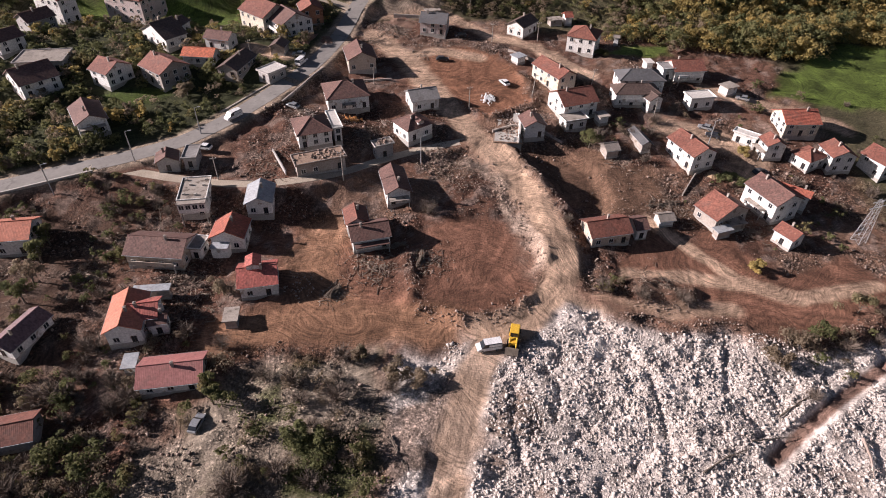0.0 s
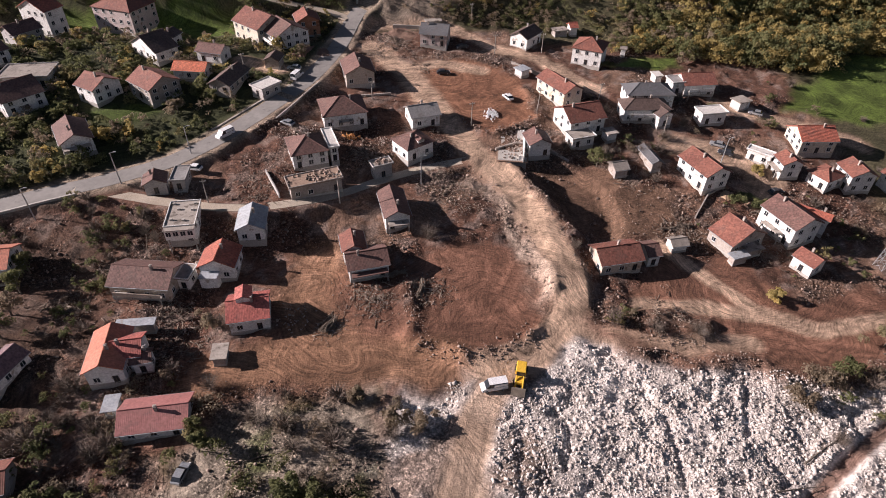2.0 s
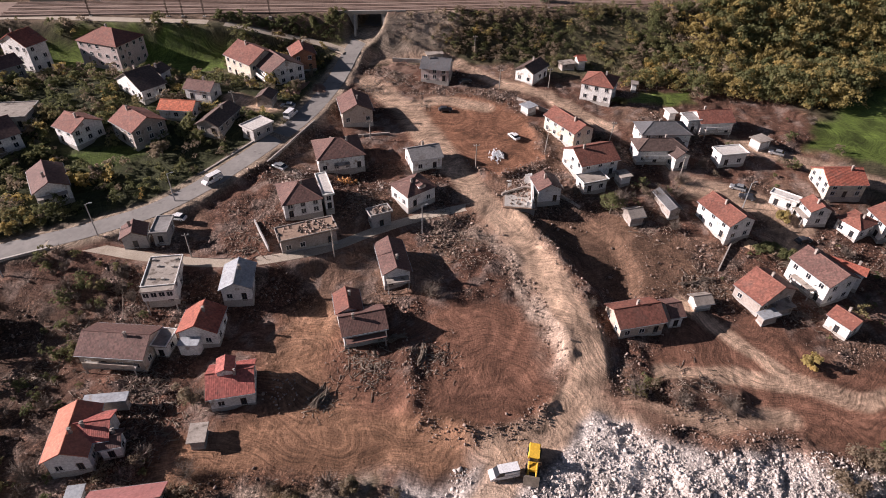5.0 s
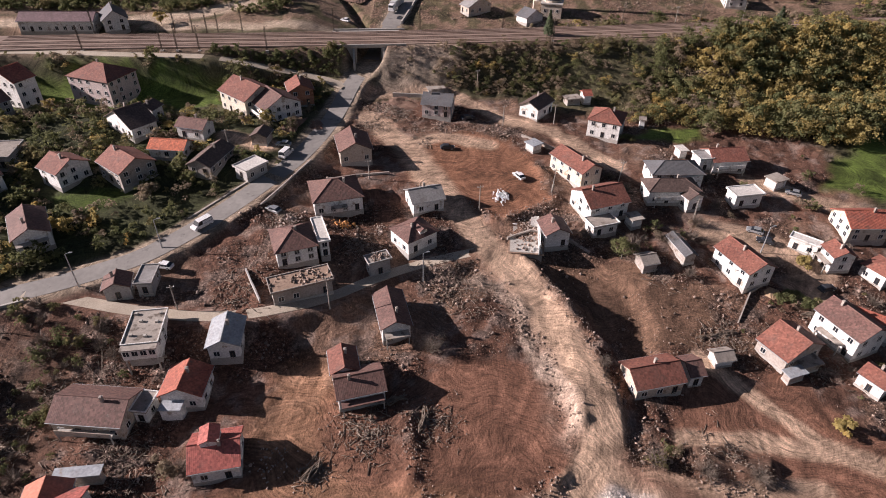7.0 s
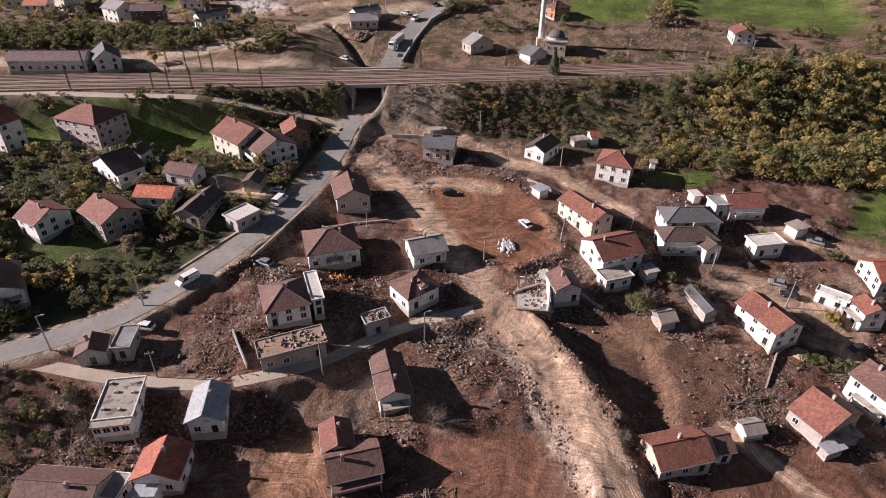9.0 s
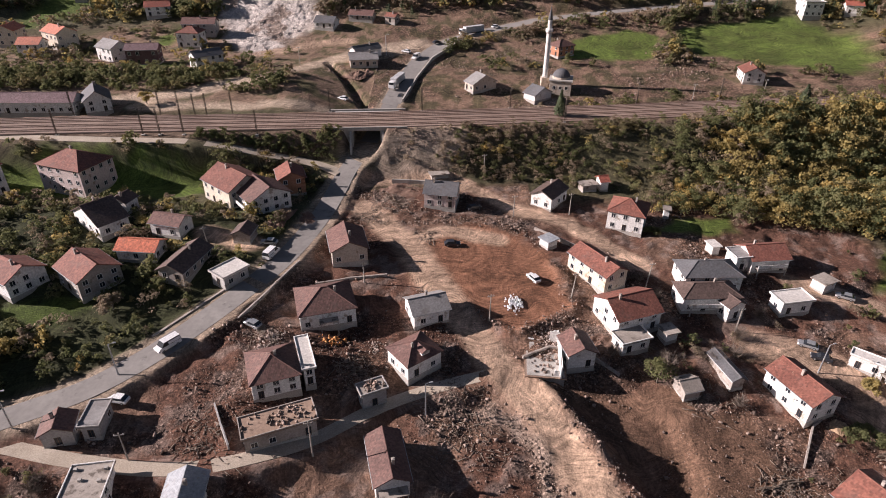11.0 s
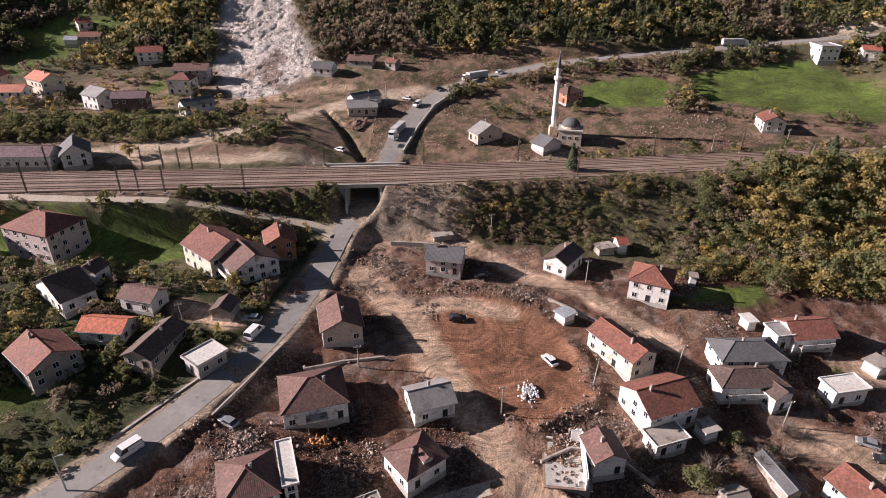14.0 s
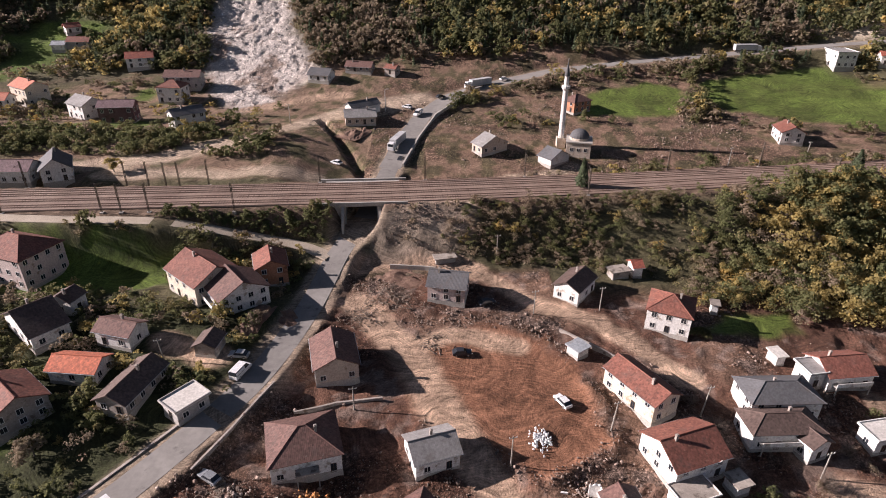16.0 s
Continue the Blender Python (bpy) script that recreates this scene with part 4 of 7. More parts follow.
site['hip36'] = house('white rendered village house with a patchy rust-red tiled hipped roof', 106.1, 149.7, -62, 6.8, 7.8, 3.7, 'hip', 'rust', 'white')
site['r37'] = house('white rendered village house with a patchy rust-red tiled gable roof', 113.8, 149.5, -86, 7.7, 7.7, 5.3, 'a', 'rust', 'white')
site['r38'] = house('white rendered village house with a patchy rust-red tiled gable roof', 126.3, 148.3, -64, 8.2, 8.7, 5.0, 'a', 'rust', 'white')
site['white39'] = house('white rendered village house with a weathered brown tiled gable roof', 87.5, 130.0, -68, 11.6, 9.3, 6.0, 'a', 'brown', 'white')
site['orange39'] = house('white rendered village house with a terracotta tiled gable roof', 94.0, 132.2, -37, 9.2, 3.8, 5.0, 'a', 'terracotta', 'white')
site['orange40'] = house('bare block village house with a patchy rust-red tiled gable roof', 73.3, 125.9, -63, 8.0, 12.0, 3.5, 'a', 'rust', 'block')
site['white41'] = house('white rendered village house with a patchy rust-red tiled gable roof', 87.6, 117.5, -59, 5.9, 5.7, 3.5, 'a', 'rust', 'white')
site['hG'] = house('beige rendered village house with a patchy rust-red tiled gable roof', 41.3, 116.5, 13, 10.8, 8.0, 3.5, 'a', 'rust', 'beige')
site['hG_ext'] = house('white rendered village house with a weathered brown tiled gable roof', 49.8, 118.6, 12, 3.7, 6.0, 3.5, 'a', 'brown', 'white', chimneys=0)
site['shed43'] = house('white rendered shed with a bare concrete gable roof', 57.9, 122.9, 11, 4.5, 4.0, 2.2, 'a', 'slab', 'white', windows=False, chimneys=0, name='shed', category='shed')
site['dark44'] = house('bare block shed with a dark grey gable roof', 58.8, 155.5, 12, 3.6, 9.6, 2.8, 'b', 'dark_grey', 'block', chimneys=0, windows=False, name='shed', category='shed')
site['shed45'] = house('bare block shed with a bare concrete gable roof', 49.0, 150.6, 15, 4.5, 5.0, 2.6, 'a', 'slab', 'block', windows=False, chimneys=0, name='shed', category='shed')
site['pink50'] = house('pale pink village house with a patchy rust-red tiled hipped roof', -108.8, 222.8, -20, 16.9, 12.9, 8.2, 'hip', 'rust', 'pink')
site['orange51'] = house('cream yellow village house with a patchy rust-red tiled gable roof', -61.4, 217.5, -41, 14.5, 12.9, 6.1, 'a', 'rust', 'cream')
site['brown51'] = house('white rendered village house with a weathered brown tiled gable roof', -51.7, 211.5, -51, 10.8, 12.7, 4.9, 'a', 'brown', 'white', chimneys=0, balcony=True)
site['orange52'] = house('bare red brick village house with a patchy rust-red tiled gable roof', -46.7, 223.6, 19, 8.4, 9.2, 5.4, 'b', 'rust', 'brick')
site['orange53'] = house('white rendered village house with a bright red tiled gable roof', -74.6, 184.7, -5, 10.4, 6.7, 3.1, 'a', 'vermilion', 'white', chimneys=0)
site['brown54'] = house('white rendered village house with a weathered brown tiled gable roof', -70.9, 194.7, -14, 9.1, 6.6, 3.6, 'a', 'brown', 'white')
site['brown55'] = house('white rendered village house with a dark brown tiled gable roof', -89.8, 196.9, -38, 14.5, 8.4, 3.6, 'b', 'dark_brown', 'white')
site['brown55b'] = house('white rendered village house with a dark brown tiled gable roof', -88.2, 206.1, 76, 5.5, 6.1, 3.8, 'a', 'dark_brown', 'white')
site['big56'] = house('bare block village house with a patchy rust-red tiled gable roof', -82.4, 174.7, -38, 11.6, 10.5, 4.6, 'a', 'rust', 'block')
site['red57'] = house('white rendered village house with a patchy rust-red tiled gable roof', -97.7, 172.8, -30, 8.5, 9.6, 4.6, 'a', 'rust', 'white')
site['dark58'] = house('bare block village house with a dark brown tiled gable roof', -62.4, 180.3, -13, 7.3, 13.1, 3.0, 'b', 'dark_brown', 'block')
site['flat59'] = house('grey rendered village house with a pale flat roof', -50.8, 176.2, -37, 5.7, 7.4, 3.1, 'flat', 'pale', 'grey', chimneys=0)
site['barn60'] = house('bare block shed with a dark brown tiled gable roof', -51.6, 192.2, -6, 5.2, 5.8, 2.7, 'b', 'dark_brown', 'block', chimneys=0, windows=False, name='shed', category='shed')
site['house61'] = house('white rendered village house with a weathered brown tiled gable roof', -95.9, 150.8, 34, 8.2, 12.5, 4.3, 'b', 'brown', 'white')
site['house62'] = house('white rendered village house with a weathered brown tiled gable roof', -118.5, 167.7, 48, 11.4, 12.3, 4.5, 'a', 'brown', 'white')
site['house63'] = house('white rendered village house with a terracotta tiled gable roof', -134.0, 217.1, 67, 7.8, 12.8, 8.8, 'a', 'terracotta', 'white')
site['grey71'] = house('beige rendered village house with a grey tiled gable roof', 13.5, 300.4, -58, 7.0, 12, 3.3, 'a', 'grey', 'beige')
site['white72'] = house('white rendered shed with a dark grey gable roof', 35.5, 292.6, -52, 6.9, 10, 2.7, 'a', 'dark_grey', 'white', chimneys=0, windows=False, name='shed', category='shed')
site['red73'] = house('white rendered village house with a patchy rust-red tiled gable roof', 126.4, 311.7, -97, 10.5, 9, 4.4, 'a', 'rust', 'white')
site['cube74'] = house('white rendered village house with a grey tiled flat roof', 183.2, 384.2, -90, 12.0, 10.1, 6.9, 'flat', 'grey', 'white', chimneys=0)
site['dark76'] = house('white rendered shed with a dark grey gable roof', -58.0, 366.0, -12, 10.4, 9.0, 2.9, 'a', 'dark_grey', 'white')
site['grey77'] = house('beige rendered village house with a grey tiled gable roof', -35.9, 324.1, 11, 12.5, 9, 3.3, 'a', 'grey', 'beige')
site['grey77b'] = house('white rendered village house with a dark grey gable roof', -36.0, 333.4, 39, 13.8, 7.0, 3.7, 'a', 'dark_grey', 'white')
site['brick78'] = house('bare red brick village house with a weathered brown tiled hipped roof', 51.5, 338.9, -58, 8.5, 10, 4.6, 'hip', 'brown', 'brick')
site['station_long'] = house('long low station building with a plum-brown roof', -140.9, 263.7, 3, 27.2, 9.0, 4.2, 'a', 'plum', 'white')
site['station'] = house('white station hall with a steep dark gable roof', -122.3, 266.3, 29, 9.1, 12.5, 4.5, 'b', 'dark_grey', 'white', pitch=36)
site['far1'] = house('white rendered shed with a terracotta tiled gable roof', -143.0, 376.9, 20, 12.2, 9.0, 4.5, 'a', 'terracotta', 'white')
site['far2'] = house('grey rendered village house with a weathered brown tiled gable roof', -116.0, 357.2, 3, 15.7, 9.0, 5.2, 'a', 'brown', 'grey')
site['far3'] = house('white rendered village house with a patchy rust-red tiled hipped roof', -116.2, 344.2, -4, 10.9, 9.0, 6.5, 'hip', 'rust', 'white')
site['far4'] = house('white rendered village house with a grey tiled gable roof', -143.3, 325.6, -31, 11.2, 10.1, 5.8, 'a', 'grey', 'white')
site['far5'] = house('dark plum village house with a faded plum-grey gable roof', -127.4, 319.1, 7, 13.6, 7.8, 6.3, 'a', 'plum', 'plum')
site['far6'] = house('white rendered village house with a dark grey gable roof', -99.0, 312.4, 42, 12.5, 7.8, 5.3, 'a', 'dark_grey', 'white')
site['far7'] = house('cream yellow village house with a bright orange tiled gable roof', -197.8, 344.2, 95, 11.2, 9.0, 6.7, 'a', 'orange', 'cream')
site['far8'] = house('white rendered village house with a bright orange tiled gable roof', -181.0, 330.9, 3, 10.4, 9.0, 5.4, 'a', 'orange', 'white')
site['far9'] = house('cream yellow village house with a bright orange tiled gable roof', -174.0, 341.0, -33, 13.4, 10.1, 7.1, 'a', 'orange', 'cream')
site['far10'] = house('white rendered shed with a grey sheet-metal gable roof', -186.1, 389.9, 4, 6.8, 6.0, 2.7, 'a', 'metal', 'white', windows=False, chimneys=0, name='shed', category='shed')
site['far11'] = house('white rendered shed with a terracotta tiled gable roof', -186.3, 403.7, 41, 7.5, 7.0, 2.9, 'a', 'terracotta', 'white')
site['far12'] = house('grey rendered shed with a patchy rust-red tiled gable roof', -178.0, 393.4, 4, 11.0, 8.0, 2.3, 'a', 'rust', 'grey')
site['far13'] = house('bare block shed with a weathered brown tiled gable roof', -41.7, 375.1, -10, 12.8, 8.0, 2.5, 'a', 'brown', 'block')
site['far14'] = house('bare block shed with a patchy rust-red tiled gable roof', -26.7, 372.4, -24, 6.2, 6.0, 2.9, 'a', 'rust', 'block')
site['garage_c'] = house('small flat garage beside a white house', 49.3, 165.4, 19, 3.8, 4.0, 2.5, 'flat', 'slab', 'white', chimneys=0, windows=False, name='garage', category='garage')
site['shed_o1'] = house('bare block shed with a grey sheet-metal flat roof', 71.5, 118.9, 19, 4.7, 2.6, 2.2, 'flat', 'metal', 'block', windows=False, chimneys=0, name='shed', category='shed')
site['shed_o2'] = house('bare block shed with a bare concrete flat roof', 75.7, 121.8, 18, 5.1, 3.2, 2.2, 'flat', 'slab', 'block', windows=False, chimneys=0, name='shed', category='shed')
site['hut1'] = house('white rendered shed with a grey sheet-metal flat roof', 26.8, 197.7, 36, 4.2, 4.1, 2.2, 'flat', 'metal', 'white', windows=False, chimneys=0, name='shed', category='shed')
site['hut2'] = house('white rendered shed with a pale flat roof', 70.8, 197.4, 11, 3.0, 4.0, 2.6, 'flat', 'pale', 'white', windows=False, chimneys=0, name='shed', category='shed')
site['hut3'] = house('white rendered shed with a bare concrete flat roof', 63.7, 215.0, -15, 2.4, 3.0, 2.5, 'flat', 'slab', 'white', windows=False, chimneys=0, name='shed', category='shed')
site['hut4'] = house('white rendered village house with a terracotta tiled gable roof', 48.2, 230.5, 8, 3.3, 5.0, 3.2, 'a', 'terracotta', 'white', windows=False, chimneys=0)
site['hut5'] = house('bare block shed with a bare concrete flat roof', 43.4, 229.2, 17, 5.6, 4.0, 2.1, 'flat', 'slab', 'block', windows=False, chimneys=0, name='shed', category='shed')
site['flatgrey'] = house('grey rendered village house with a bare concrete flat roof', -120.8, 179.3, 8, 14.4, 10.1, 3.3, 'flat', 'slab', 'grey', chimneys=0)
site['house64'] = house('white rendered village house with a weathered brown tiled gable roof', -136.9, 188.6, 58, 9.1, 8.6, 4.4, 'a', 'brown', 'white')
site['house65'] = house('grey rendered village house with a weathered brown tiled gable roof', -135.2, 205, 56, 9.9, 8.8, 4.5, 'a', 'brown', 'grey')
site['wing34'] = house('white rendered village house with a pale flat roof', 90.9, 158.2, -40, 7.3, 3.1, 3.3, 'flat', 'pale', 'white', chimneys=0)
site['wing_e'] = house('roofless white remains of an outbuilding', -2.7, 233.6, 16, 6.2, 4.0, 0.7, 'flat', 'slab', 'white', chimneys=0, windows=False, name='ruin', category='ruin')

# ---- railway ----
def rail_line(offset, lift=0.0, x0=-150, x1=175):
    pts = []
    for x in np.arange(x0, x1 + 0.1, 5.0):
        y = float(ease(x, RAIL_X, RAIL_Y))
        s = (float(ease(x + 1, RAIL_X, RAIL_Y)) - float(ease(x - 1, RAIL_X, RAIL_Y))) / 2
        n = math.hypot(1, s)
        pts.append((x - s / n * offset, y + offset / n, RAIL_Z + lift))
    return pts


strip("ballast", rail_line(0, 0, -420, 420), 7.6, 0.3, M["ballast"], "rust-brown ballast bed carrying several railway tracks", "railway bed", step=5)


def band(name, line, half, high, mat, parent):
    bm = bmesh.new()
    rows = []
    for i, p in enumerate(line):
        q, r = line[min(i + 1, len(line) - 1)], line[max(i - 1, 0)]
        d = Vector((q[0] - r[0], q[1] - r[1], 0)).normalized()
        n = Vector((-d.y, d.x, 0)) * half
        c = Vector(p)
        rows.append([bm.verts.new(c + v) for v in (-n, -n + Vector((0, 0, high)), n + Vector((0, 0, high)), n)])
    for a, b in zip(rows, rows[1:]):
        for j in range(4):
            k = (j + 1) % 4
            bm.faces.new((a[j], b[j], b[k], a[k]))
    for r, flip in ((rows[0], 1), (rows[-1], -1)):
        bm.faces.new(r[::flip])
    return part(name, bm, mat, parent)


def railway_track(offset):
    top = new("railway_track")
    tagged(top, "rusty railway track on worn concrete sleepers and ballast", "railway track", group="tracks on the bank")
    for s in (-0.72, 0.72):
        band("rail", rail_line(offset + s, 0.33), 0.05, 0.14, M["rail"], top)
    v, f = [], []
    line = rail_line(offset, 0.16)
    for p, q in zip(line, line[1:]):
        p, q = np.array(p), np.array(q)
        t = (q - p)[:2] / np.linalg.norm((q - p)[:2])
        n = np.array([-t[1], t[0]])
        for i in range(7):
            c = p + (q - p) * (i + 0.5) / 7
            k = len(v)
            for zz in (0, 0.18):
                for a, b in ((-1, -1), (1, -1), (1, 1), (-1, 1)):
                    xy = c[:2] + t * 0.14 * a + n * 1.25 * b
                    v.append((xy[0], xy[1], c[2] + zz))
            f += [(k + 4, k + 5, k + 6, k + 7), (k, k + 1, k + 5, k + 4), (k + 1, k + 2, k + 6, k + 5), (k + 2, k + 3, k + 7, k + 6), (k + 3, k, k + 4, k + 7)]
    tagged(raw("sleeper_bed", v, f, M["sleeper"], top), kind="stuff")


for o_ in (-5.3, -1.2, 2.9, 6.0):
    railway_track(o_)


def catenary_mast(x, y, arm, high=8.5):
    top = new("catenary_mast")
    z = surface(x, y)
    top.matrix_world = pose(x, y, z - 0.2)
    tagged(top, "rusty steel catenary mast with a bracket arm beside the railway", "mast", group="masts along the railway")
    bm = bmesh.new()
    for s in (-0.16, 0.16):
        box(bm, s - 0.05, -0.12, 0, s + 0.05, 0.12, high)
    for i in range(int(high / 0.8)):
        tube(bm, (-0.16, 0, i * 0.8), (0.16, 0, i * 0.8 + 0.8), 0.03, 0.03, 4)
    part("post", bm, M["bark"], top)
    part("footing", boxed(-0.5, -0.5, -0.6, 0.5, 0.5, 0.35), M["concrete"], top)
    bm = bmesh.new()
    tube(bm, (0, 0, high - 1.0), (0.2, arm, high - 0.7), 0.05, 0.05, 5)
    tube(bm, (0, 0, high - 2.2), (0.2, arm, high - 0.8), 0.04, 0.04, 5)
    part("bracket_arm", bm, M["bark"], top)


for mx_, my_, ma_ in ((-124, 253.4, -3), (-94, 236.8, 3), (-89, 237.2, 3), (-82, 238, 3), (-97, 257.5, -3), (-91, 258.5, -3), (-86, 258.8, -3), (-82, 259, -3), (-73, 258.5, -3), (-40, 259.5, -3), (-8.7, 262, -3), (22, 266, -3), (38.7, 252, 3), (68, 272, -3), (99.9, 277.5, -3), (116, 263, 3), (-120, 235.7, 3), (-60, 240.5, 3)):
    catenary_mast(mx_, my_, ma_)


def bridge():
    top = new("railway_bridge")
    top.matrix_world = pose(-26.6, 252, 0, 0, 0, 5)
    tagged(top, "concrete railway bridge over the road, dark below", "bridge")
    part("deck", boxed(-11, -8.6, 32.0, 11, 9.6, 32.75), M["concrete"], top)
    for s in (-1, 1):
        part("abutment", boxed(s * 7.8 - 3.5, -8.3, 17.5, s * 7.8 + 3.5, 9.3, 32.0), M["concrete"], top)
        part("edge_beam", boxed(-13, s * 9.0 + 0.4 - 0.25, 32.4, 13, s * 9.0 + 0.4 + 0.25, 33.3), M["concrete"], top)
        bm = bmesh.new()
        profile_ = ((-8.2, 18), (-8.2, 32.3), (-9.2, 31.6), (-12.5, 27.6), (-12.5, 18))
        rows_ = [[bm.verts.new((x_, y_, z_)) for y_, z_ in profile_] for x_ in (s * 5.1 - 0.35, s * 5.1 + 0.35)]
        for i in range(5):
            bm.faces.new((rows_[0][i], rows_[0][(i + 1) % 5], rows_[1][(i + 1) % 5], rows_[1][i]))
        bm.faces.new(rows_[0][::-1])
        bm.faces.new(rows_[1])
        part("wing_wall", bm, M["concrete"], top, "sloping stained concrete wing wall")


bridge()


def low_wall(points, high, thick, mat, label, deep=2.5, name="retaining_wall"):
    """A wall along points x, y, standing high above the ground."""
    line = []
    for p, q in zip(points, points[1:]):
        k = max(1, int(math.hypot(q[0] - p[0], q[1] - p[1]) / 2))
        line += [(p[0] + (q[0] - p[0]) * i / k, p[1] + (q[1] - p[1]) * i / k) for i in range(k)]
    line.append(points[-1])
    bm = bmesh.new()
    rows = []
    for i, p in enumerate(line):
        q, r = line[min(i + 1, len(line) - 1)], line[max(i - 1, 0)]
        d = Vector((q[0] - r[0], q[1] - r[1], 0)).normalized()
        n = Vector((-d.y, d.x, 0)) * thick / 2
        g = ground_height(*p)
        lo, hi = Vector((p[0], p[1], g - deep)), Vector((p[0], p[1], g + high))
        rows.append([bm.verts.new(v) for v in (lo - n, hi - n, hi + n, lo + n)])
    for a, b in zip(rows, rows[1:]):
        for j in range(4):
            k = (j + 1) % 4
            bm.faces.new((a[j], b[j], b[k], a[k]))
    bm.faces.new(rows[0])
    bm.faces.new(rows[-1][::-1])
    return tagged(link(name, bm, mat), label, "wall", kind="structure")


low_wall([(-117, 119.1), (-106.5, 122.5), (-99.1, 125.6), (-87.5, 130.6)], 0.6, 0.5, M["concrete"], "long stained concrete parapet along the road edge")
low_wall([(-63.4, 156.5), (-55.7, 166.4), (-50.2, 174)], 0.3, 0.5, M["wall_block"], "dark concrete retaining wall below the gardens")
low_wall([(-45.7, 163.1), (-41.1, 171.9), (-36.4, 183.6)], 0.35, 0.4, M["wall_block"], "weathered concrete wall at the road's edge")
low_wall([(-31.6, 178.1), (-24, 181.4), (-15, 183)], 0.7, 0.4, M["wall_block"], "ruined block garden wall in bare earth")
low_wall([(-17, 287), (-12.5, 309), (-6.5, 329), (4, 346)], 1.3, 0.6, M["concrete"], "tall concrete wall beside the raised main road", 5)
low_wall([(-17, 229), (-8, 228.5), (-5, 228)], 1.4, 0.4, M["concrete"], "grey concrete wall below the railway bank")
low_wall([(36, 154), (30, 160), (22, 161), (16, 158)], 0.9, 0.4, M["wall_block"], "broken block wall round a ruined yard")
low_wall([(-43.9, 140.5), (-41.4, 135.9), (-38.9, 131.8)], 1.3, 0.3, M["wall_grey"], "leaning grey remains of a house wall")
low_wall([(66, 134), (72, 143), (78, 147)], 0.7, 0.3, M["wall_block"], "low garden wall of rough blocks")
low_wall([(24, 205), (33, 198), (42, 190)], 0.9, 0.4, M["wall_block"], "rough stone wall along the lane")


# ---- mosque ----
def mosque():
    top = new("mosque")
    x, y = 45.5, 300.0
    top.matrix_world = pose(x, y, ground_height(x, y), 0, 0, -12)
    tagged(top, "small pale stone mosque with a grey dome", "mosque")
    part("wall", boxed(-4.2, -4.2, -2, 4.2, 4.2, 4.6), M["wall_beige"], top)
    part("cornice", boxed(-4.6, -4.6, 4.6, 4.6, 4.6, 5.0), M["concrete"], top)
    bm = bmesh.new()
    bmesh.ops.create_uvsphere(bm, u_segments=20, v_segments=12, radius=3.4)
    bmesh.ops.delete(bm, geom=[v for v in bm.verts if v.co.z < -0.05], context="VERTS")
    for v in bm.verts:
        v.co.z = v.co.z * 0.85 + 5.7
    part("dome", bm, M["roof_dark_grey"], top)
    bm = bmesh.new()
    tube(bm, (0, 0, 5.0), (0, 0, 5.75), 3.5, 3.5, 16)
    part("drum", bm, M["wall_beige"], top)
    for i in (-1, 0, 1):
        for turn, px, py in ((0, i * 2.4, -4.2), (270, -4.2, i * 2.4), (90, 4.2, i * 2.4)):
            ob = share("window", WINDOW[0], top, pose(px, py, 1.4, 0, 0, turn))
            share("pane", WINDOW[1], ob, Matrix())
    tower = new("minaret")
    tower.matrix_world = pose(39.8, 305, ground_height(39.8, 305))
    tagged(tower, "slender white stone minaret with a dark pointed cap", "minaret")
    part("base", boxed(-1.5, -1.5, -1, 1.5, 1.5, 3.2), M["wall_beige"], tower)
    bm = bmesh.new()
    tube(bm, (0, 0, 3.2), (0, 0, 21), 1.05, 0.92, 14)
    part("shaft", bm, M["wall_white"], tower)
    bm = bmesh.new()
    tube(bm, (0, 0, 20.2), (0, 0, 21), 0.95, 1.5, 14)
    tube(bm, (0, 0, 21), (0, 0, 21.9), 1.5, 1.5, 14)
    part("gallery", bm, M["wall_white"], tower)
    bm = bmesh.new()
    tube(bm, (0, 0, 21.9), (0, 0, 25.2), 0.8, 0.8, 14)
    part("upper_shaft", bm, M["wall_white"], tower)
    bm = bmesh.new()
    tube(bm, (0, 0, 25.2), (0, 0, 30.2), 1.0, 0.05, 14)
    part("cap", bm, M["roof_dark_grey"], tower)
    bm = bmesh.new()
    tube(bm, (0, 0, 30.2), (0, 0, 31.2), 0.06, 0.04, 6)
    part("finial", bm, M["metal"], tower)


mosque()


# ---- poles ----
def utility_pole(x, y, high=9.0, lean=0.0, kind="wood"):
    top = new("utility_pole")
    top.matrix_world = pose(x, y, surface(x, y) - 0.3, 0, lean, 15)
    tagged(top, "weathered utility pole with a crossarm" if kind == "wood" else "slim grey street lamp pole", "pole", group="poles in the village")
    bm = bmesh.new()
    tube(bm, (0, 0, 0), (0, 0, high), 0.17, 0.1, 8)
    part("shaft", bm, M["pole"] if kind == "wood" else M["metal"], top)
    if kind == "wood":
        part("crossarm", boxed(-0.8, -0.06, high - 0.55, 0.8, 0.06, high - 0.4), M["pole"], top)
        for i in (-0.7, 0.7):
            bm = bmesh.new()
            tube(bm, (i, 0, high - 0.4), (i, 0, high - 0.15), 0.06, 0.05, 6)
            part("insulator", bm, M["frame"], top)
    else:
        bm = bmesh.new()
        tube(bm, (0, 0, high), (0.9, 0, high + 0.25), 0.06, 0.05, 6)
        part("arm", bm, M["metal"], top)
        part("lamp_head", boxed(0.8, -0.14, high + 0.17, 1.5, 0.14, high + 0.32), M["metal"], top)


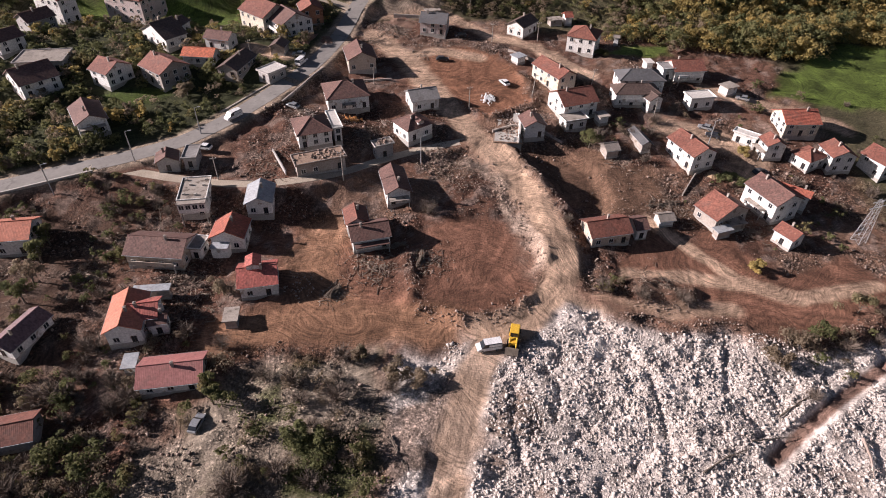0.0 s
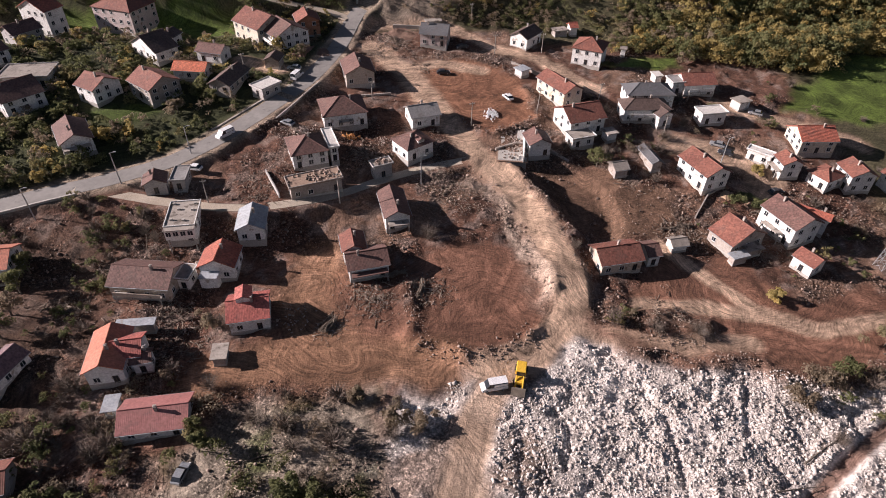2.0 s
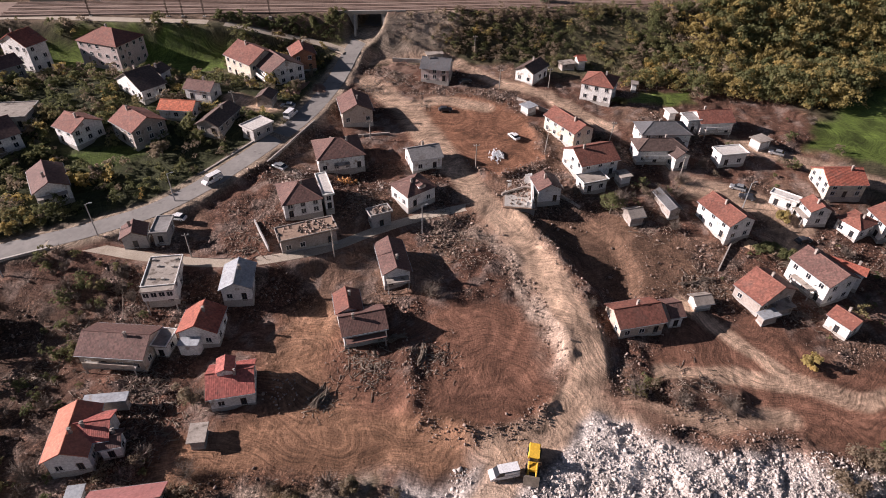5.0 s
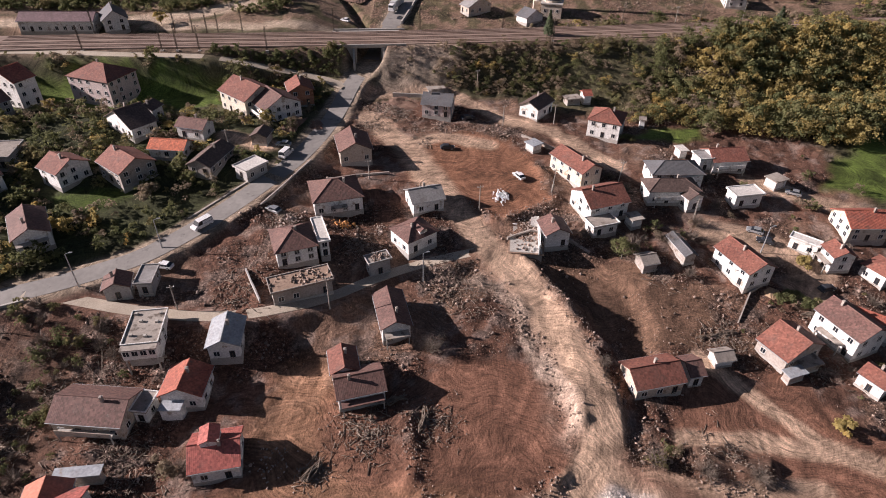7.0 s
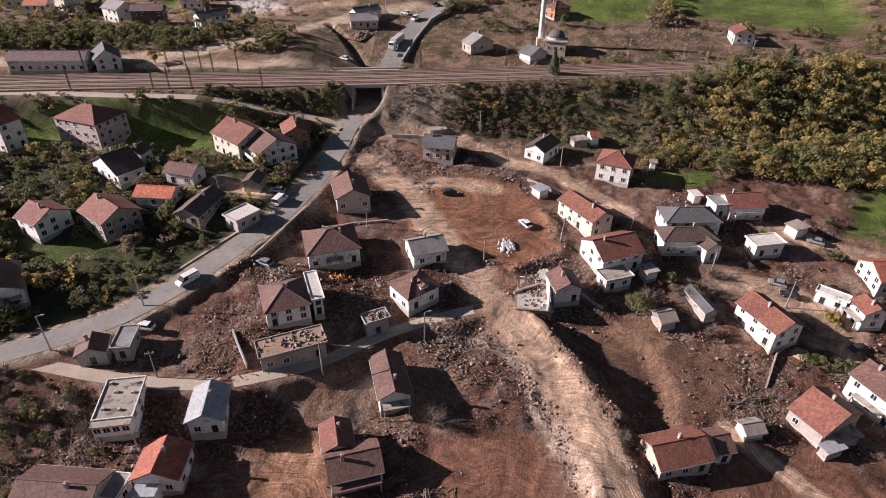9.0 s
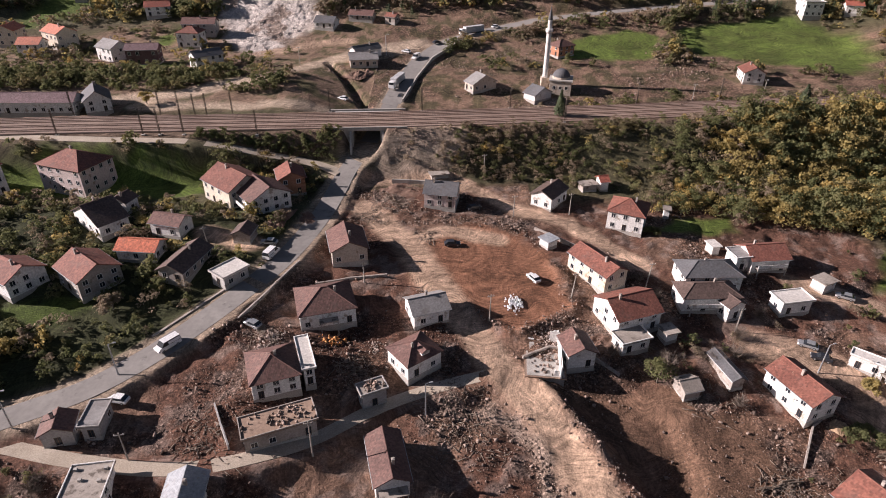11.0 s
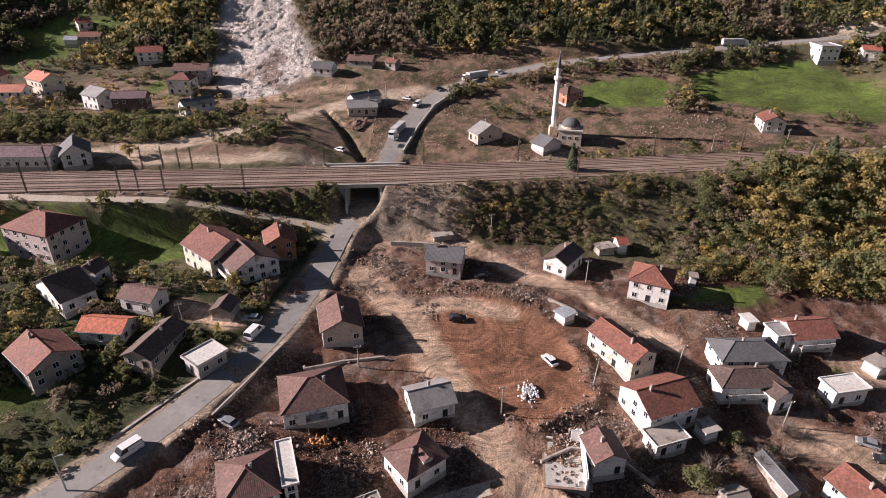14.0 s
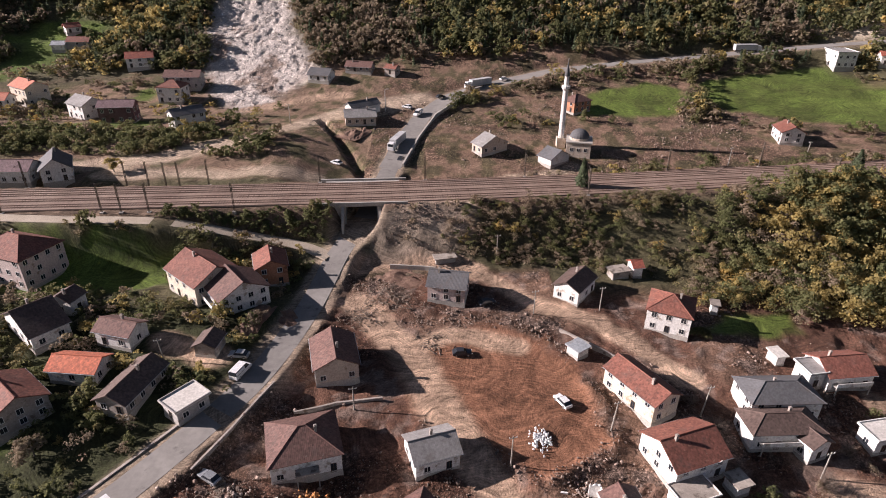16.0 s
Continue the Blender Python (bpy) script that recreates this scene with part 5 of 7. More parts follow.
for px_, py_, ph_, pl_, pk_ in ((-95.2, 124, 9, 0, "lamp"), (-78.4, 134.9, 9, 0, "lamp"), (-55.7, 129.5, 7, 0, "wood"), (-24.2, 131.5, 9, 0, "wood"), (-4.5, 143, 8.5, 0, "lamp"), (9.4, 168.3, 7.5, 0, "wood"), (48.5, 181.3, 8, 5, "wood"),
                            (18.7, 210.9, 7, 0, "wood"), (29.5, 176.8, 7.5, 4, "wood"), (-60.1, 188.9, 6, -4, "wood"), (-20.3, 180.1, 6, 0, "wood"), (11.6, 235.3, 7, 0, "wood"), (80, 157, 8, 0, "lamp"), (-64.9, 147.5, 8, 0, "lamp"),
                            (-27, 336, 9, 0, "lamp"), (92, 282, 8, 0, "wood"), (-62, 318, 8, 0, "wood"), (66, 168, 7, 0, "wood"), (122, 290, 9, 3, "wood"), (35, 213, 7, 0, "wood"), (-147, 326, 8, 0, "wood")):
    utility_pole(px_, py_, ph_, pl_, pk_)


def lattice_pylon(x, y, high):
    top = new("lattice_pylon")
    top.matrix_world = pose(x, y, surface(x, y), 0, 0, 20)
    tagged(top, "galvanised steel lattice power pylon on bare ground", "pylon")
    for a, b in ((-1, -1), (1, -1), (1, 1), (-1, 1)):
        bm = bmesh.new()
        tube(bm, (a * 1.3, b * 1.3, -0.5), (a * 0.35, b * 0.35, high), 0.07, 0.05, 4)
        part("leg", bm, M["metal"], top)
    bm = bmesh.new()
    for i in range(8):
        z0, z1 = high * i / 8, high * (i + 1) / 8
        r0, r1 = 1.3 - 0.95 * i / 8, 1.3 - 0.95 * (i + 1) / 8
        c = ((-1, -1), (1, -1), (1, 1), (-1, 1))
        for (a, b), (e, f) in zip(c, c[1:] + c[:1]):
            tube(bm, (a * r0, b * r0, z0), (e * r1, f * r1, z1), 0.04, 0.04, 3)
            tube(bm, (e * r0, f * r0, z0), (a * r1, b * r1, z1), 0.04, 0.04, 3)
    part("bracing", bm, M["metal"], top)
    for z in (high - 0.6, high - 2.4):
        part("crossarm", boxed(-2.6, -0.1, z, 2.6, 0.1, z + 0.15), M["metal"], top)


lattice_pylon(107, 119, 13)

# ---- vehicles ----
CAR_WHITE = material("car_white", (0.70, 0.70, 0.70), (0.78, 0.78, 0.78), scale=2, rough=0.3, bump=0)
CAR_DARK = material("car_dark", (0.02, 0.022, 0.028), (0.04, 0.042, 0.05), scale=2, rough=0.3, bump=0)
CAR_SILVER = material("car_silver", (0.38, 0.39, 0.4), (0.46, 0.47, 0.48), scale=2, rough=0.3, metal=0.5, bump=0)
MACHINE = material("machine_yellow", (0.62, 0.36, 0.03), (0.74, 0.45, 0.05), scale=1.5, rough=0.5, bump=0.1)
TYRE = material("tyre", (0.02, 0.02, 0.02), (0.04, 0.038, 0.035), scale=1, rough=0.9, bump=0.2)
TARP = material("tarpaulin", (0.40, 0.40, 0.41), (0.55, 0.55, 0.55), scale=3, rough=0.6, bump=0.1)


def profile(bm, pts, half, inset=0.0):
    """A body from a side outline of x, z, its upper part drawn in by inset."""
    zs = [p[1] for p in pts]
    lo, hi = min(zs), max(zs)
    rows = []
    for s in (-1, 1):
        rows.append([bm.verts.new((x, s * (half - inset * (z - lo) / (hi - lo)), z)) for x, z in pts])
    k = len(pts)
    for i in range(k):
        j = (i + 1) % k
        bm.faces.new((rows[0][i], rows[0][j], rows[1][j], rows[1][i]))
    bm.faces.new(rows[0][::-1])
    bm.faces.new(rows[1])


def wheels(top, xs, half, r=0.33):
    for x in xs:
        for s in (-1, 1):
            bm = bmesh.new()
            tube(bm, (x, s * (half - 0.2), r), (x, s * (half + 0.02), r), r, r, 14)
            w = part("wheel", bm, TYRE, top)
            bm = bmesh.new()
            tube(bm, (x, s * (half + 0.02), r), (x, s * (half + 0.04), r), r * 0.6, r * 0.6, 10)
            part("rim", bm, M["metal"], w)


def vehicle(kind, x, y, yaw, paint, label, z=None):
    top = new(kind)
    g = surface(x, y) if z is None else z
    top.matrix_world = pose(x, y, g + 0.03, 0, 0, yaw)
    tagged(top, label, {"car": "car", "van": "van", "bus": "bus"}[kind])
    if kind == "car":
        half, body, cabin, ws = 0.86, ((-2.1, 0.3), (2.1, 0.3), (2.15, 0.65), (1.95, 0.82), (0.95, 0.92), (-1.75, 0.96), (-2.1, 0.9)), ((1.0, 0.92), (0.35, 1.42), (-1.2, 1.45), (-1.85, 0.96)), (-1.3, 1.3)
    else:
        half, body, cabin, ws = 0.98, ((-2.6, 0.35), (2.55, 0.35), (2.6, 0.85), (2.3, 1.1), (1.75, 1.25), (-2.6, 1.25)), ((1.75, 1.25), (1.05, 2.1), (-2.45, 2.2), (-2.6, 1.25)), (-1.6, 1.6)
    bm = bmesh.new()
    profile(bm, body, half)
    bmesh.ops.bevel(bm, geom=list(bm.edges), offset=0.06, segments=1, affect="EDGES")
    part("body", bm, paint, top)
    bm = bmesh.new()
    profile(bm, cabin, half - 0.02, 0.14)
    part("window_band", bm, M["glass"], top)
    bm = bmesh.new()
    hi = max(p[1] for p in cabin)
    box(bm, cabin[2][0] - 0.05, -(half - 0.14), hi - 0.06, cabin[1][0] + 0.05, half - 0.14, hi + 0.03)
    part("roof", bm, paint, top)
    if kind == "van":
        for s in (-1, 1):
            part("side_panel", boxed(-2.5, s * (half - 0.08) - 0.05, 1.25, 0.2, s * (half - 0.08) + 0.05, 1.95), paint, top)
    for s in (-0.6, 0.6):
        part("headlight", boxed(body[1][0] - 0.05, s - 0.16, 0.6, body[1][0] + 0.08, s + 0.16, 0.75), M["frame"], top)
    wheels(top, ws, half)
    return top


def lorry(x, y, yaw, z, trailer, label):
    top = new("lorry")
    top.matrix_world = pose(x, y, z, 0, 0, yaw)
    tagged(top, label, "lorry")
    bm = bmesh.new()
    profile(bm, ((4.6, 0.5), (6.7, 0.5), (6.8, 1.8), (6.5, 3.1), (4.6, 3.2)), 1.2, 0.08)
    bmesh.ops.bevel(bm, geom=list(bm.edges), offset=0.08, segments=1, affect="EDGES")
    cab = part("cab", bm, CAR_WHITE, top)
    part("windscreen", boxed(6.5, -1.0, 1.9, 6.78, 1.0, 2.8), M["glass"], cab)
    part("cargo_box", boxed(-6.6, -1.25, 1.15, 4.2, 1.25, 3.8), trailer, top)
    part("chassis", boxed(-6.4, -0.5, 0.6, 6.2, 0.5, 1.15), M["dark_frame"], top)
    wheels(top, (-5.2, -4.0, -2.8, 3.2, 5.6), 1.2, 0.5)


vehicle("van", 11, 81.7, 192, CAR_WHITE, "white panel van parked on the dirt track")
vehicle("car", -43.5, 64.5, 80, CAR_SILVER, "dusty silver car standing below a red-roofed shed")
vehicle("car", 21.2, 183.3, 118, CAR_WHITE, "white car parked on the red earth field")
vehicle("car", 1.2, 196, 5, CAR_DARK, "black car parked at the red field's edge")
vehicle("car", 7.7, 214.3, 25, CAR_DARK, "dark car standing in the shade of a house")
vehicle("car", -45.3, 190.7, 175, CAR_SILVER, "silver car parked beside a spoil heap")
vehicle("van", -43.7, 186.2, 72, CAR_WHITE, "white van parked at the roadside")
vehicle("car", -62.6, 141.8, 170, CAR_WHITE, "white car standing on the dusty verge")
vehicle("car", -42.4, 162.3, 150, CAR_SILVER, "silver car parked above the road wall")
vehicle("car", 81, 164.2, 150, CAR_SILVER, "silver car parked in a pale yard")
vehicle("car", 82.3, 160.6, 155, CAR_DARK, "dark car parked in a pale yard")
vehicle("car", 98.1, 180.6, 150, CAR_SILVER, "silver car parked by a garage")
vehicle("car", 91.2, 145, 15, CAR_DARK, "dark blue car parked in a yard")
vehicle("van", -57.6, 154.6, 234, CAR_WHITE, "white delivery van on the village road", 17.48)
lorry(-20.2, 304, 254, 29.45, TARP, "white lorry with a grey box queueing on the road")
vehicle("van", -13.5, 331.5, 245, CAR_WHITE, "white van queueing on the main road", 33.5)
vehicle("car", -18, 294, 72, CAR_DARK, "dark car below the wall on the road", 27.5)
vehicle("car", -4.5, 349, 40, CAR_DARK, "black car on the bend of the road", 36.3)
lorry(12, 360, 215, 38.4, TARP, "long lorry with a grey tarpaulin on the road")
vehicle("car", 24, 366.5, 30, CAR_WHITE, "white car on the hillside road", 40.3)
vehicle("car", -18.3, 339.3, 150, CAR_WHITE, "white car at the junction")
lorry(143, 393.2, 5, 49.1, TARP, "white lorry on the distant hillside road")
vehicle("car", -39.8, 287.1, 150, CAR_WHITE, "white car standing in the channel works")
vehicle("car", 3, 273, 10, CAR_DARK, "dark car parked behind the railway")
vehicle("car", 10, 274, 10, CAR_WHITE, "white car parked behind the railway")


def wheel_loader(x, y, yaw):
    top = new("wheel_loader")
    top.matrix_world = pose(x, y, surface(x, y), 0, 0, yaw)
    tagged(top, "yellow wheel loader with its bucket lowered on the track", "loader")
    bm = bmesh.new()
    profile(bm, ((-3.4, 0.8), (-0.6, 0.8), (-0.5, 2.0), (-1.4, 2.2), (-3.2, 2.0), (-3.5, 1.4)), 1.05, 0.15)
    bmesh.ops.bevel(bm, geom=list(bm.edges), offset=0.08, segments=1, affect="EDGES")
    part("engine_body", bm, MACHINE, top)
    part("front_frame", boxed(-0.5, -0.7, 0.7, 1.8, 0.7, 1.5), MACHINE, top)
    cab = part("cab", boxed(-0.9, -0.75, 2.0, 0.6, 0.75, 3.3), M["glass"], top)
    part("cab_roof", boxed(-1.0, -0.85, 3.3, 0.75, 0.85, 3.45), MACHINE, cab)
    for s in (-0.7, 0.7):
        bm = bmesh.new()
        tube(bm, (0.6, s, 2.0), (2.9, s, 0.7), 0.16, 0.14, 6)
        part("lift_arm", bm, MACHINE, top)
    bm = bmesh.new()
    profile(bm, ((2.8, 0.15), (4.0, 0.1), (3.7, 0.35), (3.2, 1.2), (2.8, 1.2)), 1.35)
    part("bucket", bm, M["bark"], top)
    wheels(top, (-2.2, 1.2), 1.2, 0.75)


wheel_loader(16.2, 83.6, 258)


house("small white house with a terracotta tiled roof", 203, 380, -15, 8.5, 7, 4.2, "a", "terracotta", "white")

# ---- stones and debris ----
FOOT_A = np.array(FOOT)


def clear_of_houses(x, y, grow=0.0):
    ok = np.ones(len(x), bool)
    for fx, fy, fr in FOOT_A:
        ok &= np.hypot(x - fx, y - fy) > fr * 0.82 + grow
    return ok


CUBE = np.array([(-1, -1, -1), (1, -1, -1), (1, 1, -1), (-1, 1, -1), (-1, -1, 1), (1, -1, 1), (1, 1, 1), (-1, 1, 1)], float)
CUBE_T = np.array([(0, 2, 1), (0, 3, 2), (4, 5, 6), (4, 6, 7), (0, 1, 5), (0, 5, 4), (1, 2, 6), (1, 6, 5), (2, 3, 7), (2, 7, 6), (3, 0, 4), (3, 4, 7)])


def turns(rng, n):
    q = rng.normal(size=(n, 4))
    q /= np.linalg.norm(q, axis=1)[:, None]
    w, x, y, z = q.T
    return np.stack([np.stack([1 - 2 * (y * y + z * z), 2 * (x * y - z * w), 2 * (x * z + y * w)], -1), np.stack([2 * (x * y + z * w), 1 - 2 * (x * x + z * z), 2 * (y * z - x * w)], -1), np.stack([2 * (x * z - y * w), 2 * (y * z + x * w), 1 - 2 * (x * x + y * y)], -1)], 1)


def scatter_stones(name, x, y, size, mat, label, rng, thin=None, sink=0.25):
    """Broken stones, each a chipped block of its own shape and turn."""
    n = len(x)
    shape = CUBE[None] * rng.uniform(0.3, 1.15, (n, 1, 3)) + rng.uniform(-0.25, 0.25, (n, 8, 3))
    if thin is not None:
        shape = CUBE[None] * np.array(thin)[None, None, :] * rng.uniform(0.5, 1.2, (n, 1, 3))
    shape[..., 2] *= 0.7 if thin is None else 1.0
    v = np.einsum("nij,nkj->nki", turns(rng, n) if thin is None else yaw_turns(rng, n), shape) * (size * (0.29 if thin is None else 0.5))[:, None, None]
    c = np.stack([x, y, sample("z", x, y) + size * sink], -1)
    v = v + c[:, None]
    t = CUBE_T[None] + (np.arange(n) * 8)[:, None, None]
    return tagged(bulk(name, v.reshape(-1, 3), t.reshape(-1, 3), mat), label, "rubble", kind="stuff")


def yaw_turns(rng, n):
    a, b = rng.uniform(0, 2 * math.pi, n), rng.normal(0, 0.22, n)
    ca, sa, cb, sb = np.cos(a), np.sin(a), np.cos(b), np.sin(b)
    z = np.zeros(n)
    return np.stack([np.stack([ca * cb, -sa, -ca * sb], -1), np.stack([sa * cb, ca, -sa * sb], -1), np.stack([sb, z, cb], -1)], 1)


def rand_area(rng, n, x0, x1, y0, y1):
    return rng.uniform(x0, x1, n), rng.uniform(y0, y1, n)


def track_distance(x, y):
    d = np.full(len(x), 99.0)
    for line, half in TRACKS:
        d = np.minimum(d, along(x, y, line)[0] - half)
    return np.minimum(d, np.minimum(along(x, y, ROAD)[0], along(x, y, ROAD_FAR)[0]) - 4)


def stones():
    rng = np.random.default_rng(5)
    x, y = rand_area(rng, 135000, -14, 104, 46, 98)
    w = inside(x, y, WHITE_ROCK, 2.0) * (1.3 * fractal(x, y, 5, 7, 3) - 0.4 * smooth(0.56, 0.66, fractal(x, y, 14, 71, 5)) + 0.35) * smooth(-0.5, 1.5, track_distance(x, y)) * smooth(1.4, 2.2, along(x, y, DRAIN)[0]) * (0.3 + 0.7 * smooth(-1, 4, x))
    keep = w > rng.uniform(0.3, 2.1, len(x))
    x, y = x[keep], y[keep]
    scatter_stones("white_rubble", x, y, 0.28 + 0.46 * rng.pareto(2.6, len(x)).clip(0, 2.4), M["white_rock"], "tumbled pale limestone boulders of a debris flow", rng, sink=-0.02)
    x, y = rand_area(rng, 10000, -126, -60, 332, 450)
    keep = (inside(x, y, SLIDE, 3) > rng.uniform(0.2, 1, len(x)))
    x, y = x[keep], y[keep]
    scatter_stones("white_rubble", x, y, 0.18 + 0.5 * rng.pareto(3.2, len(x)).clip(0, 2), M["white_rock"], "pale limestone debris streaming down the far gully", rng)
    # brown rubble over the torn-up plots
    x, y = rand_area(rng, 125000, -110, 112, 46, 240)
    d = track_distance(x, y)
    field = sample("worked", x, y)
    p = (1 - sample("wild", x, y)) * (1 - 0.93 * field) * (1 - sample("flat", x, y)) * (1 - sample("green", x, y)) * (1 - sample("rock", x, y))
    p = p * (0.12 + 1.3 * smooth(0.46, 0.68, fractal(x, y, 11, 17, 3)) + 0.8 * inside(x, y, RUBBLE_YARD, 3)) * smooth(-0.4, 0.6, d) + 0.5 * np.exp(-(along(x, y, BERM)[0] / 2.2) ** 2)
    keep = (p > rng.uniform(0.1, 1.5, len(x))) & clear_of_houses(x, y)
    x, y = x[keep], y[keep]
    scatter_stones("brown_rubble", x, y, 0.16 + 0.34 * rng.pareto(3.0, len(x)).clip(0, 3), M["brown_rock"], "scattered brown stones and broken masonry on bare earth", rng)
    x, y = rand_area(rng, 26000, -60, 120, 268, 345)
    p = (1 - sample("wild", x, y)) * (1 - sample("green", x, y)) * smooth(0.42, 0.62, fractal(x, y, 14, 18, 3)) * smooth(0, 1, track_distance(x, y))
    keep = (p > rng.uniform(0.15, 2.2, len(x))) & clear_of_houses(x, y)
    x, y = x[keep], y[keep]
    scatter_stones("brown_rubble", x, y, 0.25 + 0.5 * rng.pareto(3.2, len(x)).clip(0, 2.2), M["brown_rock"], "scattered debris on the plots behind the railway", rng)
    # pale stones on the cut beside the haul track and on the spoil edges
    lines = (((24, 104), (23, 115), (18, 130), (11.5, 143)), ((36, 98), (34, 112), (30, 128), (24, 143)), ((-6, 110), (-5, 98), (-3, 91), (6, 88.5), (14, 90), (21, 96)), ((5, 172), (13, 165), (22, 168), (30, 174), (31, 184)), ((-14, 206), (2, 208), (16, 208), (26, 196)), ((40, 91), (52, 89), (66, 90)), ((42, 98.5), (48, 96), (54, 94.8), (59, 95.5)), ((-19, 236), (-11, 240), (0, 242), (8, 238)), ((-17, 241), (-9, 243), (2, 244)))
    xs, ys = [], []
    for line in lines:
        for p_, q_ in zip(line, line[1:]):
            k = int(20 * math.hypot(q_[0] - p_[0], q_[1] - p_[1]))
            t = rng.uniform(0, 1, k)
            xs.append(p_[0] + (q_[0] - p_[0]) * t + rng.normal(0, 1.3, k))
            ys.append(p_[1] + (q_[1] - p_[1]) * t + rng.normal(0, 1.3, k))
    x, y = np.concatenate(xs), np.concatenate(ys)
    scatter_stones("spoil_stones", x, y, 0.14 + 0.36 * rng.pareto(3.2, len(x)).clip(0, 2), M["brown_rock"], "stones along the heaped edges of the tracks", rng)
    # heaps round the ruins: boards, beams, blocks
    spots = ((51, 100.5, 6, 110), (5, 140, 8, 200), (-78, 100, 6, 160), (-73.8, 111.7, 5, 120), (-56, 99, 5, 120), (-15, 216, 7, 220), (-22, 208, 5, 90), (-14, 104, 6, 260), (-2, 106.5, 5, 160), (-22, 96, 3, 110), (-19.8, 153, 3.5, 130), (-39.4, 159.3, 3, 90), (-37.1, 151.8, 3, 90), (61, 129, 6, 220), (27, 161, 5, 180), (0, 147, 7, 160), (-50, 92, 7, 130), (-60, 98, 8, 150), (-67.2, 115, 9, 130),
             (52, 150, 6, 130), (72, 128, 4, 100), (0, 232, 7, 110), (-43.9, 134.8, 8, 180), (-60, 80, 8, 160), (-45, 312, 10, 160), (15, 308, 10, 120), (-5, 200, 4, 50), (80, 122, 5, 110), (-95, 98, 8, 120))
    xs, ys = [], []
    for cx, cy, r, k in spots:
        xs.append(cx + rng.normal(0, r * 0.5, k))
        ys.append(cy + rng.normal(0, r * 0.5, k))
    x, y = np.concatenate(xs), np.concatenate(ys)
    scatter_stones("broken_timber", x, y, rng.uniform(0.7, 2.6, len(x)), M["timber"], "splintered roof timbers and boards lying in heaps", rng, thin=(1.0, 0.055, 0.04), sink=0.05)
    scatter_stones("broken_blocks", x + rng.normal(0, 0.8, len(x)), y + rng.normal(0, 0.8, len(x)), rng.uniform(0.2, 0.6, len(x)), M["brown_rock"], "broken blocks and concrete lumps round ruins", rng)
    pale = ((-38.5, 154.1, 1.6, 160), (-37.1, 158.4, 1.3, 120), (-14.5, 118, 1.2, 60), (22, 163, 2.0, 120), (-16, 160, 1.0, 60), (-30, 98, 2.0, 60))
    for cx, cy, r, k in pale:
        scatter_stones("pale_rubble", cx + rng.normal(0, r, k), cy + rng.normal(0, r, k), rng.uniform(0.25, 0.85, k), M["pale_plaster"], "heap of pale broken plaster and brick", rng, sink=0.3)
    orange = material("orange_tile", (0.50, 0.22, 0.07), (0.66, 0.33, 0.12), scale=1, island=0.3)
    scatter_stones("roof_tiles", -24.5 + rng.normal(0, 1.3, 70), 160.7 + rng.normal(0, 0.7, 70), rng.uniform(0.4, 1.2, 70), orange, "heap of broken orange roof tiles on earth", rng, sink=0.3)
    k = 130
    x, y = 15.6 + rng.normal(0, 1.0, k), 174.3 + rng.normal(0, 1.3, k)
    scatter_stones("white_sacks", x, y, rng.uniform(0.5, 1.0, k), CAR_WHITE, "heap of white sacks and rubble on red earth", rng, sink=0.5)


stones()


# ---- trees and scrub ----
def crown(rng, high, wide, n, size, low=0.2, cone=False):
    """Leaf clumps on uneven lobes: arrays of vertices and triangles, with gaps between the lobes."""
    k = rng.integers(9, 14)
    up = rng.uniform(low + 0.15, 0.9, k)
    spread = 0.33 * wide * (1.25 - 0.75 * up)
    lobes = np.stack([rng.normal(0, 1, k) * spread, rng.normal(0, 1, k) * spread, up * high], -1)
    radius = rng.uniform(0.2, 0.34, k) * wide * (1.2 - 0.5 * up)
    which = rng.integers(0, k, n)
    d = rng.normal(size=(n, 3))
    d /= np.linalg.norm(d, axis=1)[:, None]
    d[:, 2] = np.abs(d[:, 2]) * 0.9 - 0.25
    c = lobes[which] + d * radius[which][:, None] * rng.uniform(0.45, 1.1, (n, 1))
    if cone:
        h = rng.uniform(0.06, 1, n) ** 0.8
        a = rng.uniform(0, 2 * math.pi, n)
        r = wide * 0.5 * (1 - h) * rng.uniform(0.5, 1.1, n)
        c = np.stack([r * np.cos(a), r * np.sin(a), h * high], -1)
        d = np.stack([np.cos(a), np.sin(a), np.full(n, 0.4)], -1)
    d = d + rng.normal(0, 0.55, (n, 3)) + np.array((0, 0, 0.5))
    d /= np.linalg.norm(d, axis=1)[:, None]
    u = np.cross(d, rng.normal(size=(n, 3)))
    u /= np.linalg.norm(u, axis=1)[:, None]
    w = np.cross(d, u)
    s = size * rng.uniform(0.5, 1.25, (n, 1))
    leaf = np.stack([c - u * s * 1.3 - w * s * 0.9, c + u * s * 1.3 - w * s * rng.uniform(0.2, 1.0, (n, 1)), c + w * s * 1.4 + u * s * rng.uniform(-0.6, 0.6, (n, 1)) + d * s * 0.3], 1)
    return leaf.reshape(-1, 3), np.arange(n * 3).reshape(n, 3)


